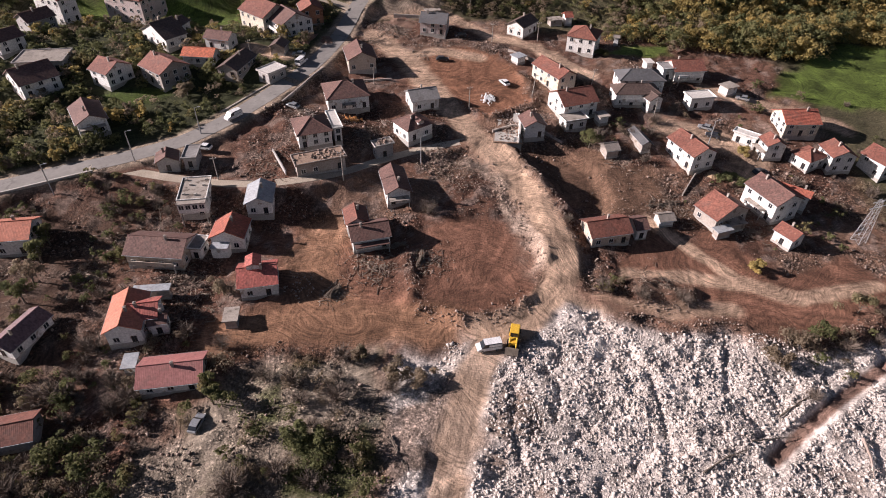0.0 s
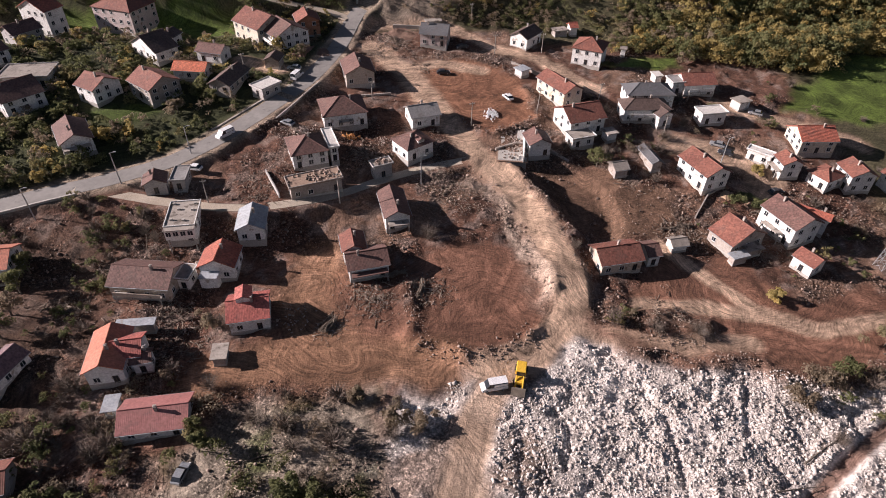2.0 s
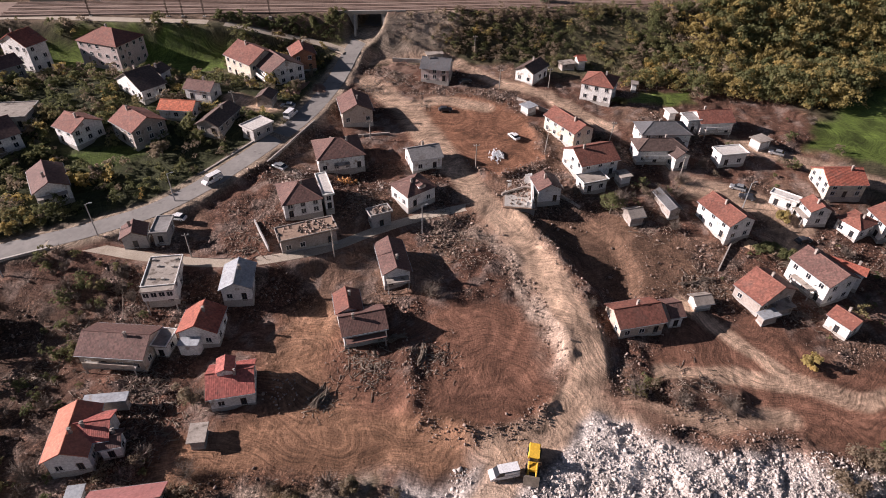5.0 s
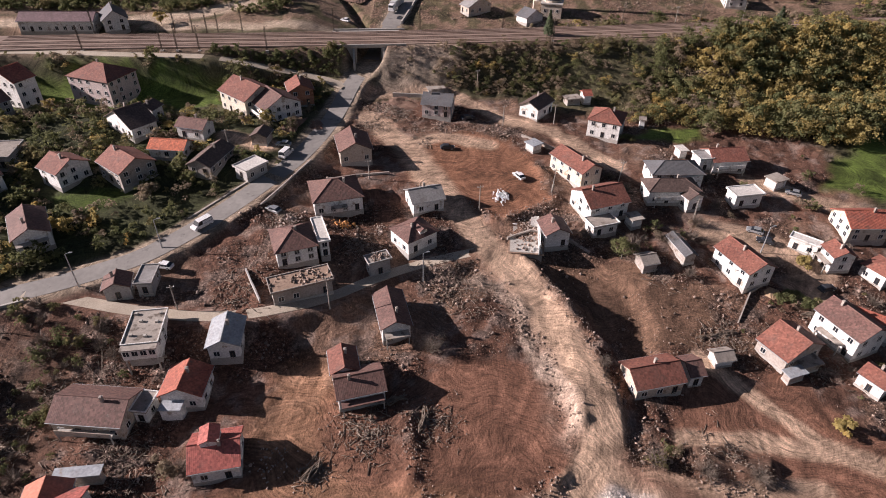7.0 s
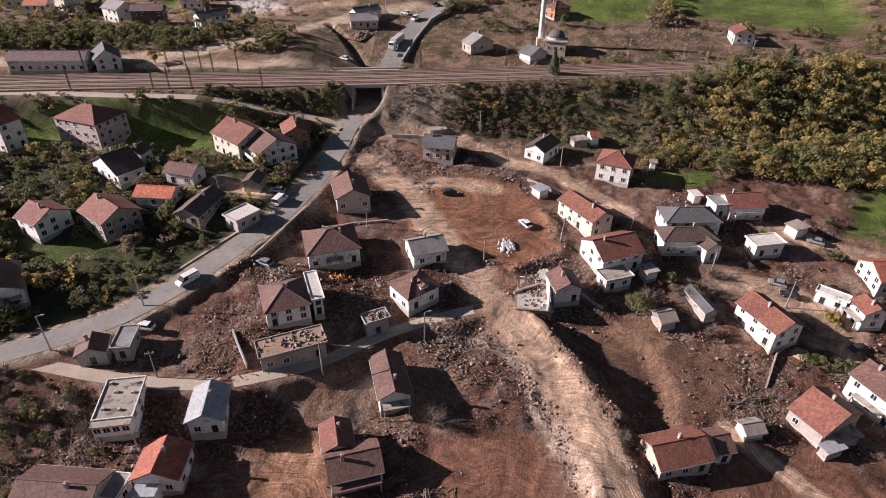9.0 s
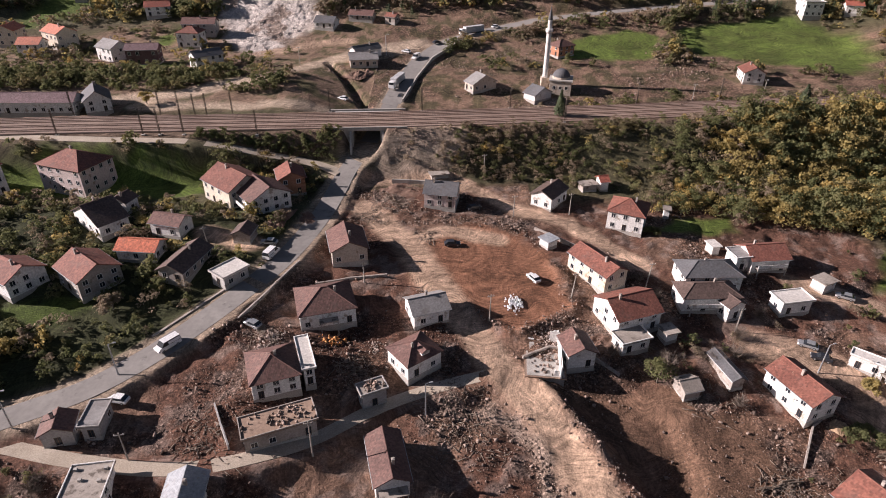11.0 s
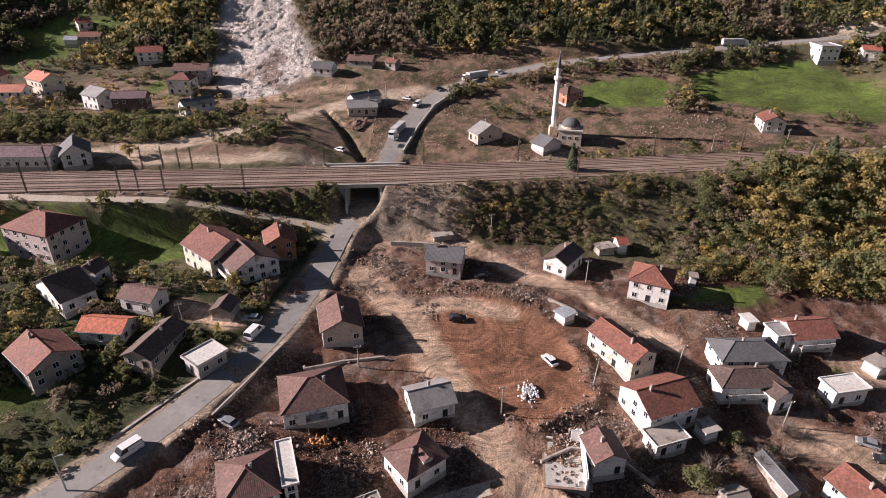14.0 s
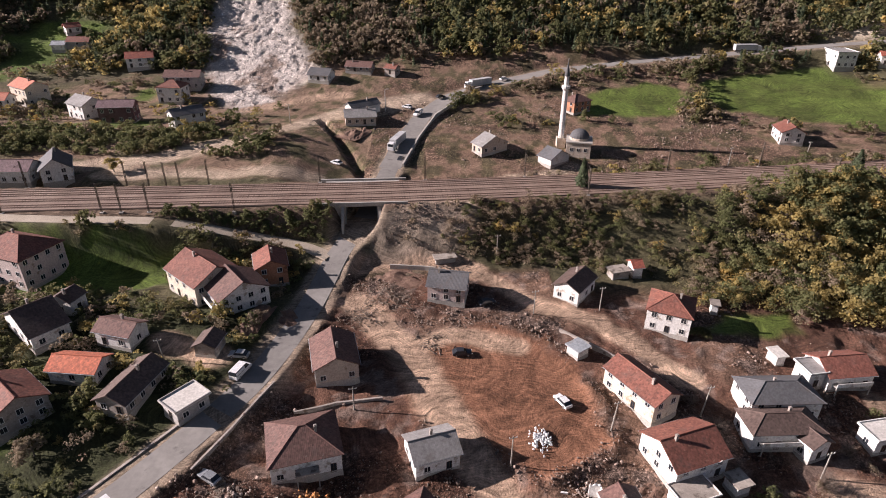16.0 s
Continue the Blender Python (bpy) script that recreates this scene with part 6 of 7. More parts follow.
def bare(rng, high, wide, n):
    """Thin branching twigs without leaves."""
    a, h = rng.uniform(0, 2 * math.pi, n), rng.uniform(0.0, 0.45, n) * high
    r = rng.uniform(0.25, 0.5, n) * wide
    p = np.stack([0.05 * wide * np.cos(a), 0.05 * wide * np.sin(a), h], -1)
    q = np.stack([r * np.cos(a + rng.normal(0, 0.4, n)), r * np.sin(a + rng.normal(0, 0.4, n)), (h / high + rng.uniform(0.2, 0.55, n)).clip(0, 1) * high], -1)
    m = p + (q - p) * 0.55
    t = m + (q - m) * 0.9 + rng.normal(0, 0.12 * wide, (n, 3))
    v, f = [], []
    for s, e, th in ((p, q, 0.013), (m, t, 0.009), (p + (q - p) * 0.35, q + rng.normal(0, 0.15 * wide, (n, 3)), 0.008)):
        o = rng.normal(size=(n, 3)) * th
        base = sum(len(b) for b in v)
        v.append(np.stack([s - o, s + o, e], 1).reshape(-1, 3))
        f.append(base + np.arange(n * 3).reshape(n, 3))
    return np.concatenate(v), np.concatenate(f)


def woods(name, x, y, high, mat, label, seed, n=120, size=0.08, kind="leaf", category="woods"):
    """One sheet of many plants, each of its own shape."""
    rng = np.random.default_rng(seed)
    forms = []
    for _ in range(9):
        if kind == "bare":
            forms.append(bare(rng, 1.0, 1.1, n))
        else:
            forms.append(crown(rng, 1.0, rng.uniform(0.75, 1.05) if kind == "leaf" else 0.5, n, size, cone=kind == "cone", low=0.0))
    vs, ts, base = [], [], 0
    z = sample("z", x, y)
    for i in range(len(x)):
        v, t = forms[rng.integers(0, 9)]
        a = rng.uniform(0, 2 * math.pi)
        c, s = math.cos(a), math.sin(a)
        h = high[i]
        wv = np.stack([(v[:, 0] * c - v[:, 1] * s) * h, (v[:, 0] * s + v[:, 1] * c) * h, v[:, 2] * h * rng.uniform(0.85, 1.15)], -1) + np.array((x[i], y[i], z[i] - 0.1))
        vs.append(wv)
        ts.append(t + base)
        base += len(v)
    if vs:
        tagged(bulk(name, np.concatenate(vs), np.concatenate(ts), mat), label, category, kind="stuff")


def free(x, y, grow=1.0, roads=1.0):
    return clear_of_houses(x, y, grow) & (track_distance(x, y) > roads) & (np.minimum(along(x, y, LANE)[0], along(x, y, MID_LANE)[0]) > 2.5)


def vegetation():
    rng = np.random.default_rng(11)
    meadow = lambda x, y: sample("green", x, y)
    # the wooded railway bank to the east
    x, y = rand_area(rng, 4700, 2, 190, 190, 275)
    d = y - np.interp(x, RAIL_X, RAIL_Y)
    low = -10 - (14 + 34 * smooth(15, 95, x) + 0.25 * np.maximum(0, x - 100))
    keep = (d < -9.5) & (d > low) & free(x, y, 0.5, 0.5) & (meadow(x, y) < 0.4) & (rng.uniform(0, 1, len(x)) < 0.06 + 0.6 * smooth(0.42, 0.62, fractal(x, y, 12, 5, 3)) + 0.5 * smooth(55, 125, x))
    x, y = x[keep], y[keep]
    tall = smooth(35, 110, x) * (1 - smooth(-14, -9, y - np.interp(x, RAIL_X, RAIL_Y)))
    h = 1.4 + 2.2 * rng.uniform(0, 1, len(x)) + tall * rng.uniform(1.0, 7.0, len(x))
    pick = rng.uniform(0, 1, len(x)) + 0.5 * smooth(55, 120, x)
    for mat, lo, hi, word, kind in (("leaf_dry", -1, 0.42, "brown and grey autumn scrub on the railway bank", "leaf"), ("leaf_green", 0.42, 0.9, "dark green bushes and trees on the railway bank", "leaf"), ("leaf_autumn", 0.9, 3, "olive and yellow autumn trees on the bank", "leaf")):
        m = (pick >= lo) & (pick < hi)
        woods("bank_woods", x[m], y[m], h[m], M[mat], word, int(100 + hi * 10), n=430, size=0.034)
    x, y = rand_area(rng, 1500, -16, 75, 222, 256)
    d = y - np.interp(x, RAIL_X, RAIL_Y)
    keep = (d < -9) & (d > -24 - 10 * smooth(15, 60, x)) & free(x, y, 0.5, 0.8) & (rng.uniform(0, 1, len(x)) < 0.12 + 0.6 * smooth(0.4, 0.6, fractal(x, y, 9, 6, 3)) * smooth(-12, 8, x))
    x, y = x[keep], y[keep]
    pick = rng.uniform(0, 1, len(x))
    h = rng.uniform(0.7, 2.2, len(x))
    woods("bank_scrub", x[pick < 0.45], y[pick < 0.45], h[pick < 0.45], M["leaf_green"], "low dark scrub on the railway bank", 22, n=180, size=0.069, category="scrub")
    woods("bank_scrub", x[pick >= 0.45], y[pick >= 0.45], h[pick >= 0.45], M["leaf_dry"], "low brown scrub on the railway bank", 23, n=165, size=0.065, category="scrub")
    x, y = rand_area(rng, 480, -190, -62, 281, 301)
    keep = free(x, y, 0.6, 0.5) & (np.min([along(x, y, l_)[0] - w_ for l_, w_ in FAR_TRACKS], axis=0) > 0.5)
    x, y = x[keep], y[keep]
    woods("hedge_woods", x, y, rng.uniform(2.0, 4.5, len(x)), M["leaf_green"], "dark belt of trees above the station yard", 24, n=180, size=0.065)
    # west bank and below the lane
    x, y = rand_area(rng, 700, -78, -30, 226, 246)
    d = y - np.interp(x, RAIL_X, RAIL_Y)
    keep = (d < -9) & (y > np.interp(x, [p[0] for p in LANE], [p[1] for p in LANE]) + 2.2) & (x < -34) & free(x, y, 0.5, 1.5)
    x, y = x[keep], y[keep]
    woods("bank_scrub", x, y, rng.uniform(1.2, 3.0, len(x)), M["leaf_green"], "dark green scrub under the railway bank", 21, n=180, size=0.069, category="scrub")
    # gardens beyond the road
    x, y = rand_area(rng, 3400, -175, -38, 118, 232)
    side = y - np.interp(x, [p[0] for p in ROAD[:13]], [p[1] for p in ROAD[:13]])
    keep = (side > 6) & free(x, y, 0.6, 2.5) & (meadow(x, y) < 0.5) & (rng.uniform(0, 1, len(x)) < 0.3 + 0.95 * smooth(0.4, 0.62, fractal(x, y, 12, 15, 3)))
    x, y = x[keep], y[keep]
    h = 1.3 + 3.2 * rng.uniform(0, 1, len(x)) ** 1.6
    pick = rng.uniform(0, 1, len(x))
    woods("garden_scrub", x[pick < 0.62], y[pick < 0.62], h[pick < 0.62], M["leaf_green"], "dark green garden bushes and fruit trees", 31, n=180, size=0.067, category="scrub")
    woods("garden_scrub", x[(pick >= 0.62) & (pick < 0.9)], y[(pick >= 0.62) & (pick < 0.9)], h[(pick >= 0.62) & (pick < 0.9)], M["leaf_dry"], "brown half-bare garden bushes", 32, n=255, size=0.047, category="scrub")
    woods("garden_scrub", x[pick >= 0.9], y[pick >= 0.9], h[pick >= 0.9], M["leaf_autumn"], "yellow autumn bushes in the gardens", 33, n=225, size=0.060, category="scrub")
    # the near slope at the foot of the village
    x, y = rand_area(rng, 1500, -100, -8, 22, 84)
    w = 0.05 + 0.55 * smooth(0.48, 0.66, fractal(x, y, 13, 25, 3)) + 0.6 * np.exp(-((y - 55) / 9) ** 2) * (x > -34) + 0.6 * smooth(50, 62, -x) * (1 - smooth(72, 76, y))
    keep = free(x, y, 0.6, 1.5) & (rng.uniform(0, 1.1, len(x)) < w) & (inside(x, y, WHITE_ROCK, 1) < 0.5) & ~((y > 79) & (x > -46))
    x, y = x[keep], y[keep]
    pick = rng.uniform(0, 1, len(x))
    h = 1.4 + 3.0 * rng.uniform(0, 1, len(x)) ** 1.4
    woods("slope_scrub", x[pick < 0.3], y[pick < 0.3], h[pick < 0.3], M["leaf_green"], "olive green bushes on the lower slope", 41, n=300, size=0.050, category="scrub")
    woods("slope_scrub", x[(pick >= 0.3) & (pick < 0.6)], y[(pick >= 0.3) & (pick < 0.6)], h[(pick >= 0.3) & (pick < 0.6)], M["leaf_dry"], "withered brown bushes on the lower slope", 42, n=255, size=0.043, category="scrub")
    woods("slope_scrub", x[pick >= 0.6], y[pick >= 0.6], h[pick >= 0.6] * 1.2, M["twig"], "leafless grey-brown shrubs on the lower slope", 43, n=120, kind="bare", category="scrub")
    x, y = rand_area(rng, 1100, -125, -62, 70, 134)
    keep = free(x, y, 0.5, 1.5) & (rng.uniform(0, 1.2, len(x)) < 0.05 + 0.75 * smooth(0.46, 0.62, fractal(x, y, 11, 28, 3)))
    x, y = x[keep], y[keep]
    pick = rng.uniform(0, 1, len(x))
    h = 1.0 + 2.4 * rng.uniform(0, 1, len(x)) ** 1.5
    woods("west_scrub", x[pick < 0.4], y[pick < 0.4], h[pick < 0.4], M["leaf_green"], "dark bushes on the rubble west of the houses", 45, n=225, size=0.060, category="scrub")
    woods("west_scrub", x[pick >= 0.4], y[pick >= 0.4], h[pick >= 0.4], M["twig"], "leafless shrubs on the rubble west of the houses", 46, n=120, kind="bare", category="scrub")
    # dry scrub at the rock's edges and between the eastern houses
    x, y = rand_area(rng, 2200, 30, 135, 70, 200)
    w = np.exp(-(along(x, y, ((84, 84), (96, 92), (112, 98), (128, 96)))[0] / 5) ** 2) + 0.9 * np.exp(-(along(x, y, ((40, 100), (50, 97), (60, 98), (66, 94)))[0] / 3) ** 2) + 0.12 * (y > 125) + 0.8 * np.exp(-(along(x, y, ((52, 158), (66, 163), (76, 170)))[0] / 4) ** 2) + 0.6 * np.exp(-(along(x, y, ((88, 118), (104, 128), (118, 132)))[0] / 6) ** 2)
    keep = free(x, y, 0.4, 0.5) & (rng.uniform(0.05, 1.4, len(x)) < w) & (sample("worked", x, y) < 0.3)
    x, y = x[keep], y[keep]
    pick = rng.uniform(0, 1, len(x))
    h = 1.0 + 2.4 * rng.uniform(0, 1, len(x)) ** 1.5
    woods("yard_scrub", x[pick < 0.35], y[pick < 0.35], h[pick < 0.35], M["leaf_green"], "olive bushes between houses and rubble", 51, n=300, size=0.052, category="scrub")
    woods("yard_scrub", x[(pick >= 0.35) & (pick < 0.7)], y[(pick >= 0.35) & (pick < 0.7)], h[(pick >= 0.35) & (pick < 0.7)], M["leaf_dry"], "dry brown bushes between houses and rubble", 52, n=255, size=0.047, category="scrub")
    woods("yard_scrub", x[pick >= 0.7], y[pick >= 0.7], h[pick >= 0.7] * 1.3, M["twig"], "leafless shrubs between houses and rubble", 53, n=120, kind="bare", category="scrub")
    # behind the railway
    x, y = rand_area(rng, 5200, -230, 260, 268, 392)
    d = y - np.interp(x, RAIL_X, RAIL_Y)
    w = 0.9 * np.exp(-((d - 14) / 4) ** 2) * (x > 25) + 0.6 * np.exp(-((y - 296 + 0.04 * x) / 7) ** 2) * (x < -62) + 0.36 * (x < -70) * (y > 308) + 0.9 * np.exp(-(along(x, y, ((96, 335), (100, 352), (108, 372), (120, 384)))[0] / 7) ** 2) + 0.95 * np.exp(-(along(x, y, ((2, 344), (20, 355), (60, 372), (120, 380), (170, 384)))[0] / 6) ** 2) + 0.7 * np.exp(-(along(x, y, ((100, 335), (125, 322), (160, 315)))[0] / 6) ** 2) + 0.5 * (x > 182) + 0.3 * np.exp(-(along(x, y, ((20, 330), (60, 330)))[0] / 10) ** 2)
    keep = (d > 9) & free(x, y, 0.6, 1.5) & (meadow(x, y) < 0.5) & (inside(x, y, SLIDE, 2) < 0.4) & (rng.uniform(0.05, 1.2, len(x)) < w)
    x, y = x[keep], y[keep]
    pick = rng.uniform(0, 1, len(x))
    h = 2.0 + 3.5 * rng.uniform(0, 1, len(x)) ** 1.3 + 2.5 * np.exp(-(along(x, y, ((96, 335), (100, 352), (108, 372), (120, 384)))[0] / 7) ** 2)
    for mat, lo, hi, word in (("leaf_green", 0, 0.5, "dark green trees and hedges behind the railway"), ("leaf_dry", 0.5, 0.82, "brown half-bare bushes behind the railway"), ("leaf_autumn", 0.82, 1.1, "yellowing trees behind the railway")):
        m = (pick >= lo) & (pick < hi)
        woods("valley_woods", x[m], y[m], h[m], M[mat], word, int(60 + lo * 10), n=225, size=0.060)
    # the wooded hill across the valley
    x, y = rand_area(rng, 12000, -300, 330, 372, 560)
    foot = 394 - 0.12 * np.abs(x - 60)
    keep = (y > foot + 3 * rng.normal(size=len(x))) & (along(x, y, ROAD_FAR)[0] > 7) & (inside(x, y, SLIDE, 3) < 0.3) & (y < 450 + 110 * rng.uniform(0, 1, len(x)) ** 3) & clear_of_houses(x, y, 1) & (meadow(x, y) < 0.5)
    x, y = x[keep], y[keep]
    pick = fractal(x, y, 40, 35, 3) + rng.normal(0, 0.16, len(x))
    h = rng.uniform(3.5, 8.5, len(x))
    for mat, lo, hi, word, kind in (("leaf_dry", -9, 0.32, "brown autumn woods on the far hillside", "leaf"), ("leaf_conifer", 0.32, 0.52, "dark conifers on the far hillside", "cone"), ("leaf_green", 0.52, 0.74, "dark green woods on the far hillside", "leaf"), ("leaf_autumn", 0.74, 9, "yellowing woods on the far hillside", "leaf")):
        m = (pick >= lo) & (pick < hi)
        woods("hill_woods", x[m], y[m], h[m], M[mat], word, int(80 + abs(lo) * 10), n=96, size=0.082 if kind == "leaf" else 0.05, kind=kind)


vegetation()


def single_tree(x, y, high, wide, mat, label, seed, n=1300, kind="leaf", name="tree"):
    rng = np.random.default_rng(seed)
    top = new(name)
    top.matrix_world = pose(x, y, surface(x, y) - 0.1)
    tagged(top, label, name)
    bm = bmesh.new()
    tube(bm, (0, 0, 0), (0.1, 0.05, high * 0.45), 0.035 * high, 0.018 * high, 8)
    for i in range(6):
        a = i * 1.05 + rng.uniform(0, 0.5)
        tube(bm, (0.05, 0, high * rng.uniform(0.2, 0.45)), (wide * 0.3 * math.cos(a), wide * 0.3 * math.sin(a), high * rng.uniform(0.55, 0.85)), 0.016 * high, 0.005 * high, 5)
    part("trunk", bm, M["bark"], top)
    v, t = bare(rng, high, wide, 320) if kind == "bare" else crown(rng, high, wide, n, 0.17 if kind == "leaf" else 0.3, cone=kind == "cone")
    ob = bulk("crown", v, t, mat)
    ob.parent = top


for sx_, sy_, sh_, sw_, sm_, sk_, sl_ in (
        (43.7, 153, 5.5, 6.5, "leaf_green", "leaf", "broad dark evergreen tree beside a sandy yard"), (-2.4, 122.7, 5.5, 6.5, "twig", "bare", "leafless young tree in a cleared plot"),
        (75.9, 106.8, 3.2, 3.4, "leaf_autumn", "leaf", "single olive bush on the bare field"), (57.6, 158, 4.5, 5, "twig", "bare", "leafless garden tree beside a shed"),
        (89, 153, 3, 3.6, "leaf_autumn", "leaf", "olive green bush beside a white house"), (81, 142, 1.6, 4, "leaf_green", "leaf", "clipped dark green hedge bush"), (84.5, 140, 1.6, 4, "leaf_green", "leaf", "clipped dark green hedge bush"),
        (-43, 72, 4.5, 3.6, "leaf_green", "leaf", "green conifer-like tree beside a red-roofed house"), (-15, 78, 4.5, 3, "leaf_dry", "leaf", "slender olive tree at the rock's edge"), (-8, 74, 4, 4, "leaf_dry", "leaf", "rounded olive tree at the rock's edge"),
        (-33, 74, 5, 5, "twig", "bare", "leafless reddish tree on the slope"), (-43, 81, 4, 5, "twig", "bare", "leafless thorn tree by a yard"), (32, 118, 3.2, 3, "twig", "bare", "leafless shrub at the haul track"),
        (38, 258, 9, 5, "leaf_conifer", "cone", "tall dark spruce beside the railway"), (128, 272, 8, 6, "leaf_conifer", "cone", "dark spruce beside the railway"), (-91.3, 152.7, 4.5, 4.5, "leaf_autumn", "leaf", "yellow autumn tree in a garden"),
        (-113.5, 133.7, 4, 4.2, "leaf_autumn", "leaf", "golden autumn tree near the road"), (-100, 136.5, 3.5, 3.2, "leaf_autumn", "leaf", "golden bush near the road"), (-73.9, 166, 4.5, 4.5, "leaf_dry", "leaf", "brown autumn tree in a garden"),
        (50, 178, 4, 4, "twig", "bare", "leafless tree against a cream wall"), (66, 166, 4, 4.5, "twig", "bare", "leafless shrub above the yard"), (-107, 270, 5, 4.5, "leaf_autumn", "leaf", "golden tree beside the station"), (-45, 96, 3.5, 4, "twig", "bare", "leafless bush among rubble"),
        (76.5, 84.5, 4.2, 6.0, "leaf_dry", "leaf", "dry olive bush on the white rubble"), (70.5, 80.5, 3.4, 5.0, "leaf_dry", "leaf", "dry olive bush on the white rubble"), (82, 87, 3.8, 5.5, "leaf_green", "leaf", "dark olive bush on the white rubble"), (95, 95, 5, 6, "leaf_dry", "leaf", "tall olive bush at the rock's edge"), (74, 72, 2.8, 4.5, "twig", "bare", "leafless thorn bush on the white rubble"), (-46.5, 95.5, 5.2, 4.6, "leaf_dry", "leaf", "olive brown tree beside a shed"), (-90.9, 109.9, 6.5, 4.5, "leaf_green", "leaf", "tall dark tree in a row above a ditch"), (-90, 104, 7, 4.5, "leaf_green", "leaf", "tall dark tree in a row above a ditch"), (-89, 98, 7, 4.5, "leaf_dry", "leaf", "tall brown tree in a row above a ditch"), (-88, 92, 6.5, 4.5, "leaf_green", "leaf", "tall dark tree in a row above a ditch"), (-41.5, 68.5, 5.5, 3.2, "leaf_green", "leaf", "slim dark green tree beside a red-roofed house"), (-19, 58, 5, 5.5, "leaf_green", "leaf", "dense dark green tree on the lower slope"), (-24, 60, 5, 5, "leaf_green", "leaf", "dense dark green tree on the lower slope"), (-8, 71, 4, 5, "twig", "bare", "leafless shrub at the rock's edge"), (-3.5, 73, 3.5, 4.5, "leaf_dry", "leaf", "brown shrub at the rock's edge"), (55, 96, 3, 5, "twig", "bare", "leafless thorn bush on a spoil bank"), (46, 97, 3, 5, "twig", "bare", "leafless thorn bush on a spoil bank"), (56, 205, 2.2, 4, "leaf_green", "leaf", "low dark bush below a cream house")):
    single_tree(sx_, sy_, sh_, sw_, M[sm_], sl_, int(abs(sx_ * 7 + sy_)), kind=sk_)

# ---- what sets single houses apart ----
def debris_on(key, n, seed):
    top, w, d, h = site[key]
    rng = np.random.default_rng(seed)
    v, t = [], []
    x, y = rng.normal(0.1 * w, 0.22 * w, n).clip(-w / 2 + 0.5, w / 2 - 0.5), rng.normal(0, 0.22 * d, n).clip(-d / 2 + 0.5, d / 2 - 0.5)
    r = yaw_turns(rng, n)
    shape = CUBE[None] * rng.uniform(0.06, 0.3, (n, 1, 3)) + rng.uniform(-0.08, 0.08, (n, 8, 3))
    v = np.einsum("nij,nkj->nki", r, shape) + np.stack([x, y, np.full(n, h + 0.4)], -1)[:, None]
    t = CUBE_T[None] + (np.arange(n) * 8)[:, None, None]
    ob = bulk("debris", v.reshape(-1, 3), t.reshape(-1, 3), M["brown_rock"])
    ob.parent = top
    ob["kind"] = "stuff"


debris_on("ruin_flat", 70, 3)
debris_on("ruin_slab", 70, 4)
debris_on("ruin_small", 40, 5)


def veranda(key):
    """A glazed white veranda on posts across the front of the upper floor."""
    top, w, d, h = site[key]
    y0, y1 = -d / 2 - 1.3, -d / 2 + 0.44
    part("veranda_wall", boxed(-w / 2 + 0.3, y0, h - 2.5, w / 2 - 0.3, y1, h - 0.02), M["wall_white"], top)
    part("veranda_roof", boxed(-w / 2 + 0.1, y0 - 0.25, h + 0.0, w / 2 - 0.1, -d / 2 - 0.01, h + 0.22), M["roof_slab"], top)
    for i in range(4):
        ob = share("window", WINDOW[0], top, pose(-w / 2 + 0.3 + (i + 0.5) * (w - 0.6) / 4, y0, h - 1.6, 0, 0, 0))
        share("pane", WINDOW[1], ob, Matrix())
    for s in (-1, 1):
        part("post", boxed(s * (w / 2 - 0.6) - 0.12, y0 + 0.05, -2.0, s * (w / 2 - 0.6) + 0.12, y0 + 0.3, h - 2.5), M["concrete"], top)
    for i, (x, y) in enumerate(((-0.3, -0.25), (0.1, -0.3), (0.3, 0.1), (-0.15, 0.15), (0.35, 0.35), (-0.35, 0.38))):
        part("roof_vent", boxed(x * w - 0.3, y * d - 0.25, h + 0.25, x * w + 0.3, y * d + 0.25, h + 0.7), M["concrete"], top)


veranda("flatbalcony")


def dormer(key, x, wide, roof, up=0.9):
    """A raised roof piece above the ridge."""
    top, w, d, h = site[key]
    z = h + d / 2 * math.tan(radians(27))
    part("dormer_wall", boxed(x - wide / 2, -0.6, z - 1.5, x + wide / 2, 2.6, z + up - 0.35), M["wall_white"], top)
    for s in (-1, 1):
        bm = bmesh.new()
        xe, ze, zr = wide / 2 + 0.25, z + up - 0.4, z + up + 0.35
        c = ((x - xe, 2.9, ze), (x - xe, -0.9, ze), (x, -0.9, zr), (x, 2.9, zr)) if s < 0 else ((x + xe, -0.9, ze), (x + xe, 2.9, ze), (x, 2.9, zr), (x, -0.9, zr))
        slab(bm, c, 0.12)
        part("dormer_roof", bm, M["roof_" + roof], top)


dormer("hR", -0.6, 3.0, "red", 1.1)


def front_dormer(key, x, wide=2.0):
    """A small gabled dormer on the front slope of a hipped roof."""
    top, w, d, h = site[key]
    part("dormer_wall", boxed(x - wide / 2, -d / 2 + 0.9, h, x + wide / 2, -d / 2 + 2.6, h + 1.25), M["wall_white"], top)
    for s in (-1, 1):
        bm = bmesh.new()
        xe, ze, zr, y0, y1 = wide / 2 + 0.2, h + 1.15, h + 1.8, -d / 2 + 0.7, -d / 2 + 3.6
        c = ((x - xe, y1, ze), (x - xe, y0, ze), (x, y0, zr), (x, y1, zr)) if s < 0 else ((x + xe, y0, ze), (x + xe, y1, ze), (x, y1, zr), (x, y0, zr))
        slab(bm, c, 0.12)
        part("dormer_roof", bm, M["roof_brown"], top)


front_dormer("hip_two", 0.6)


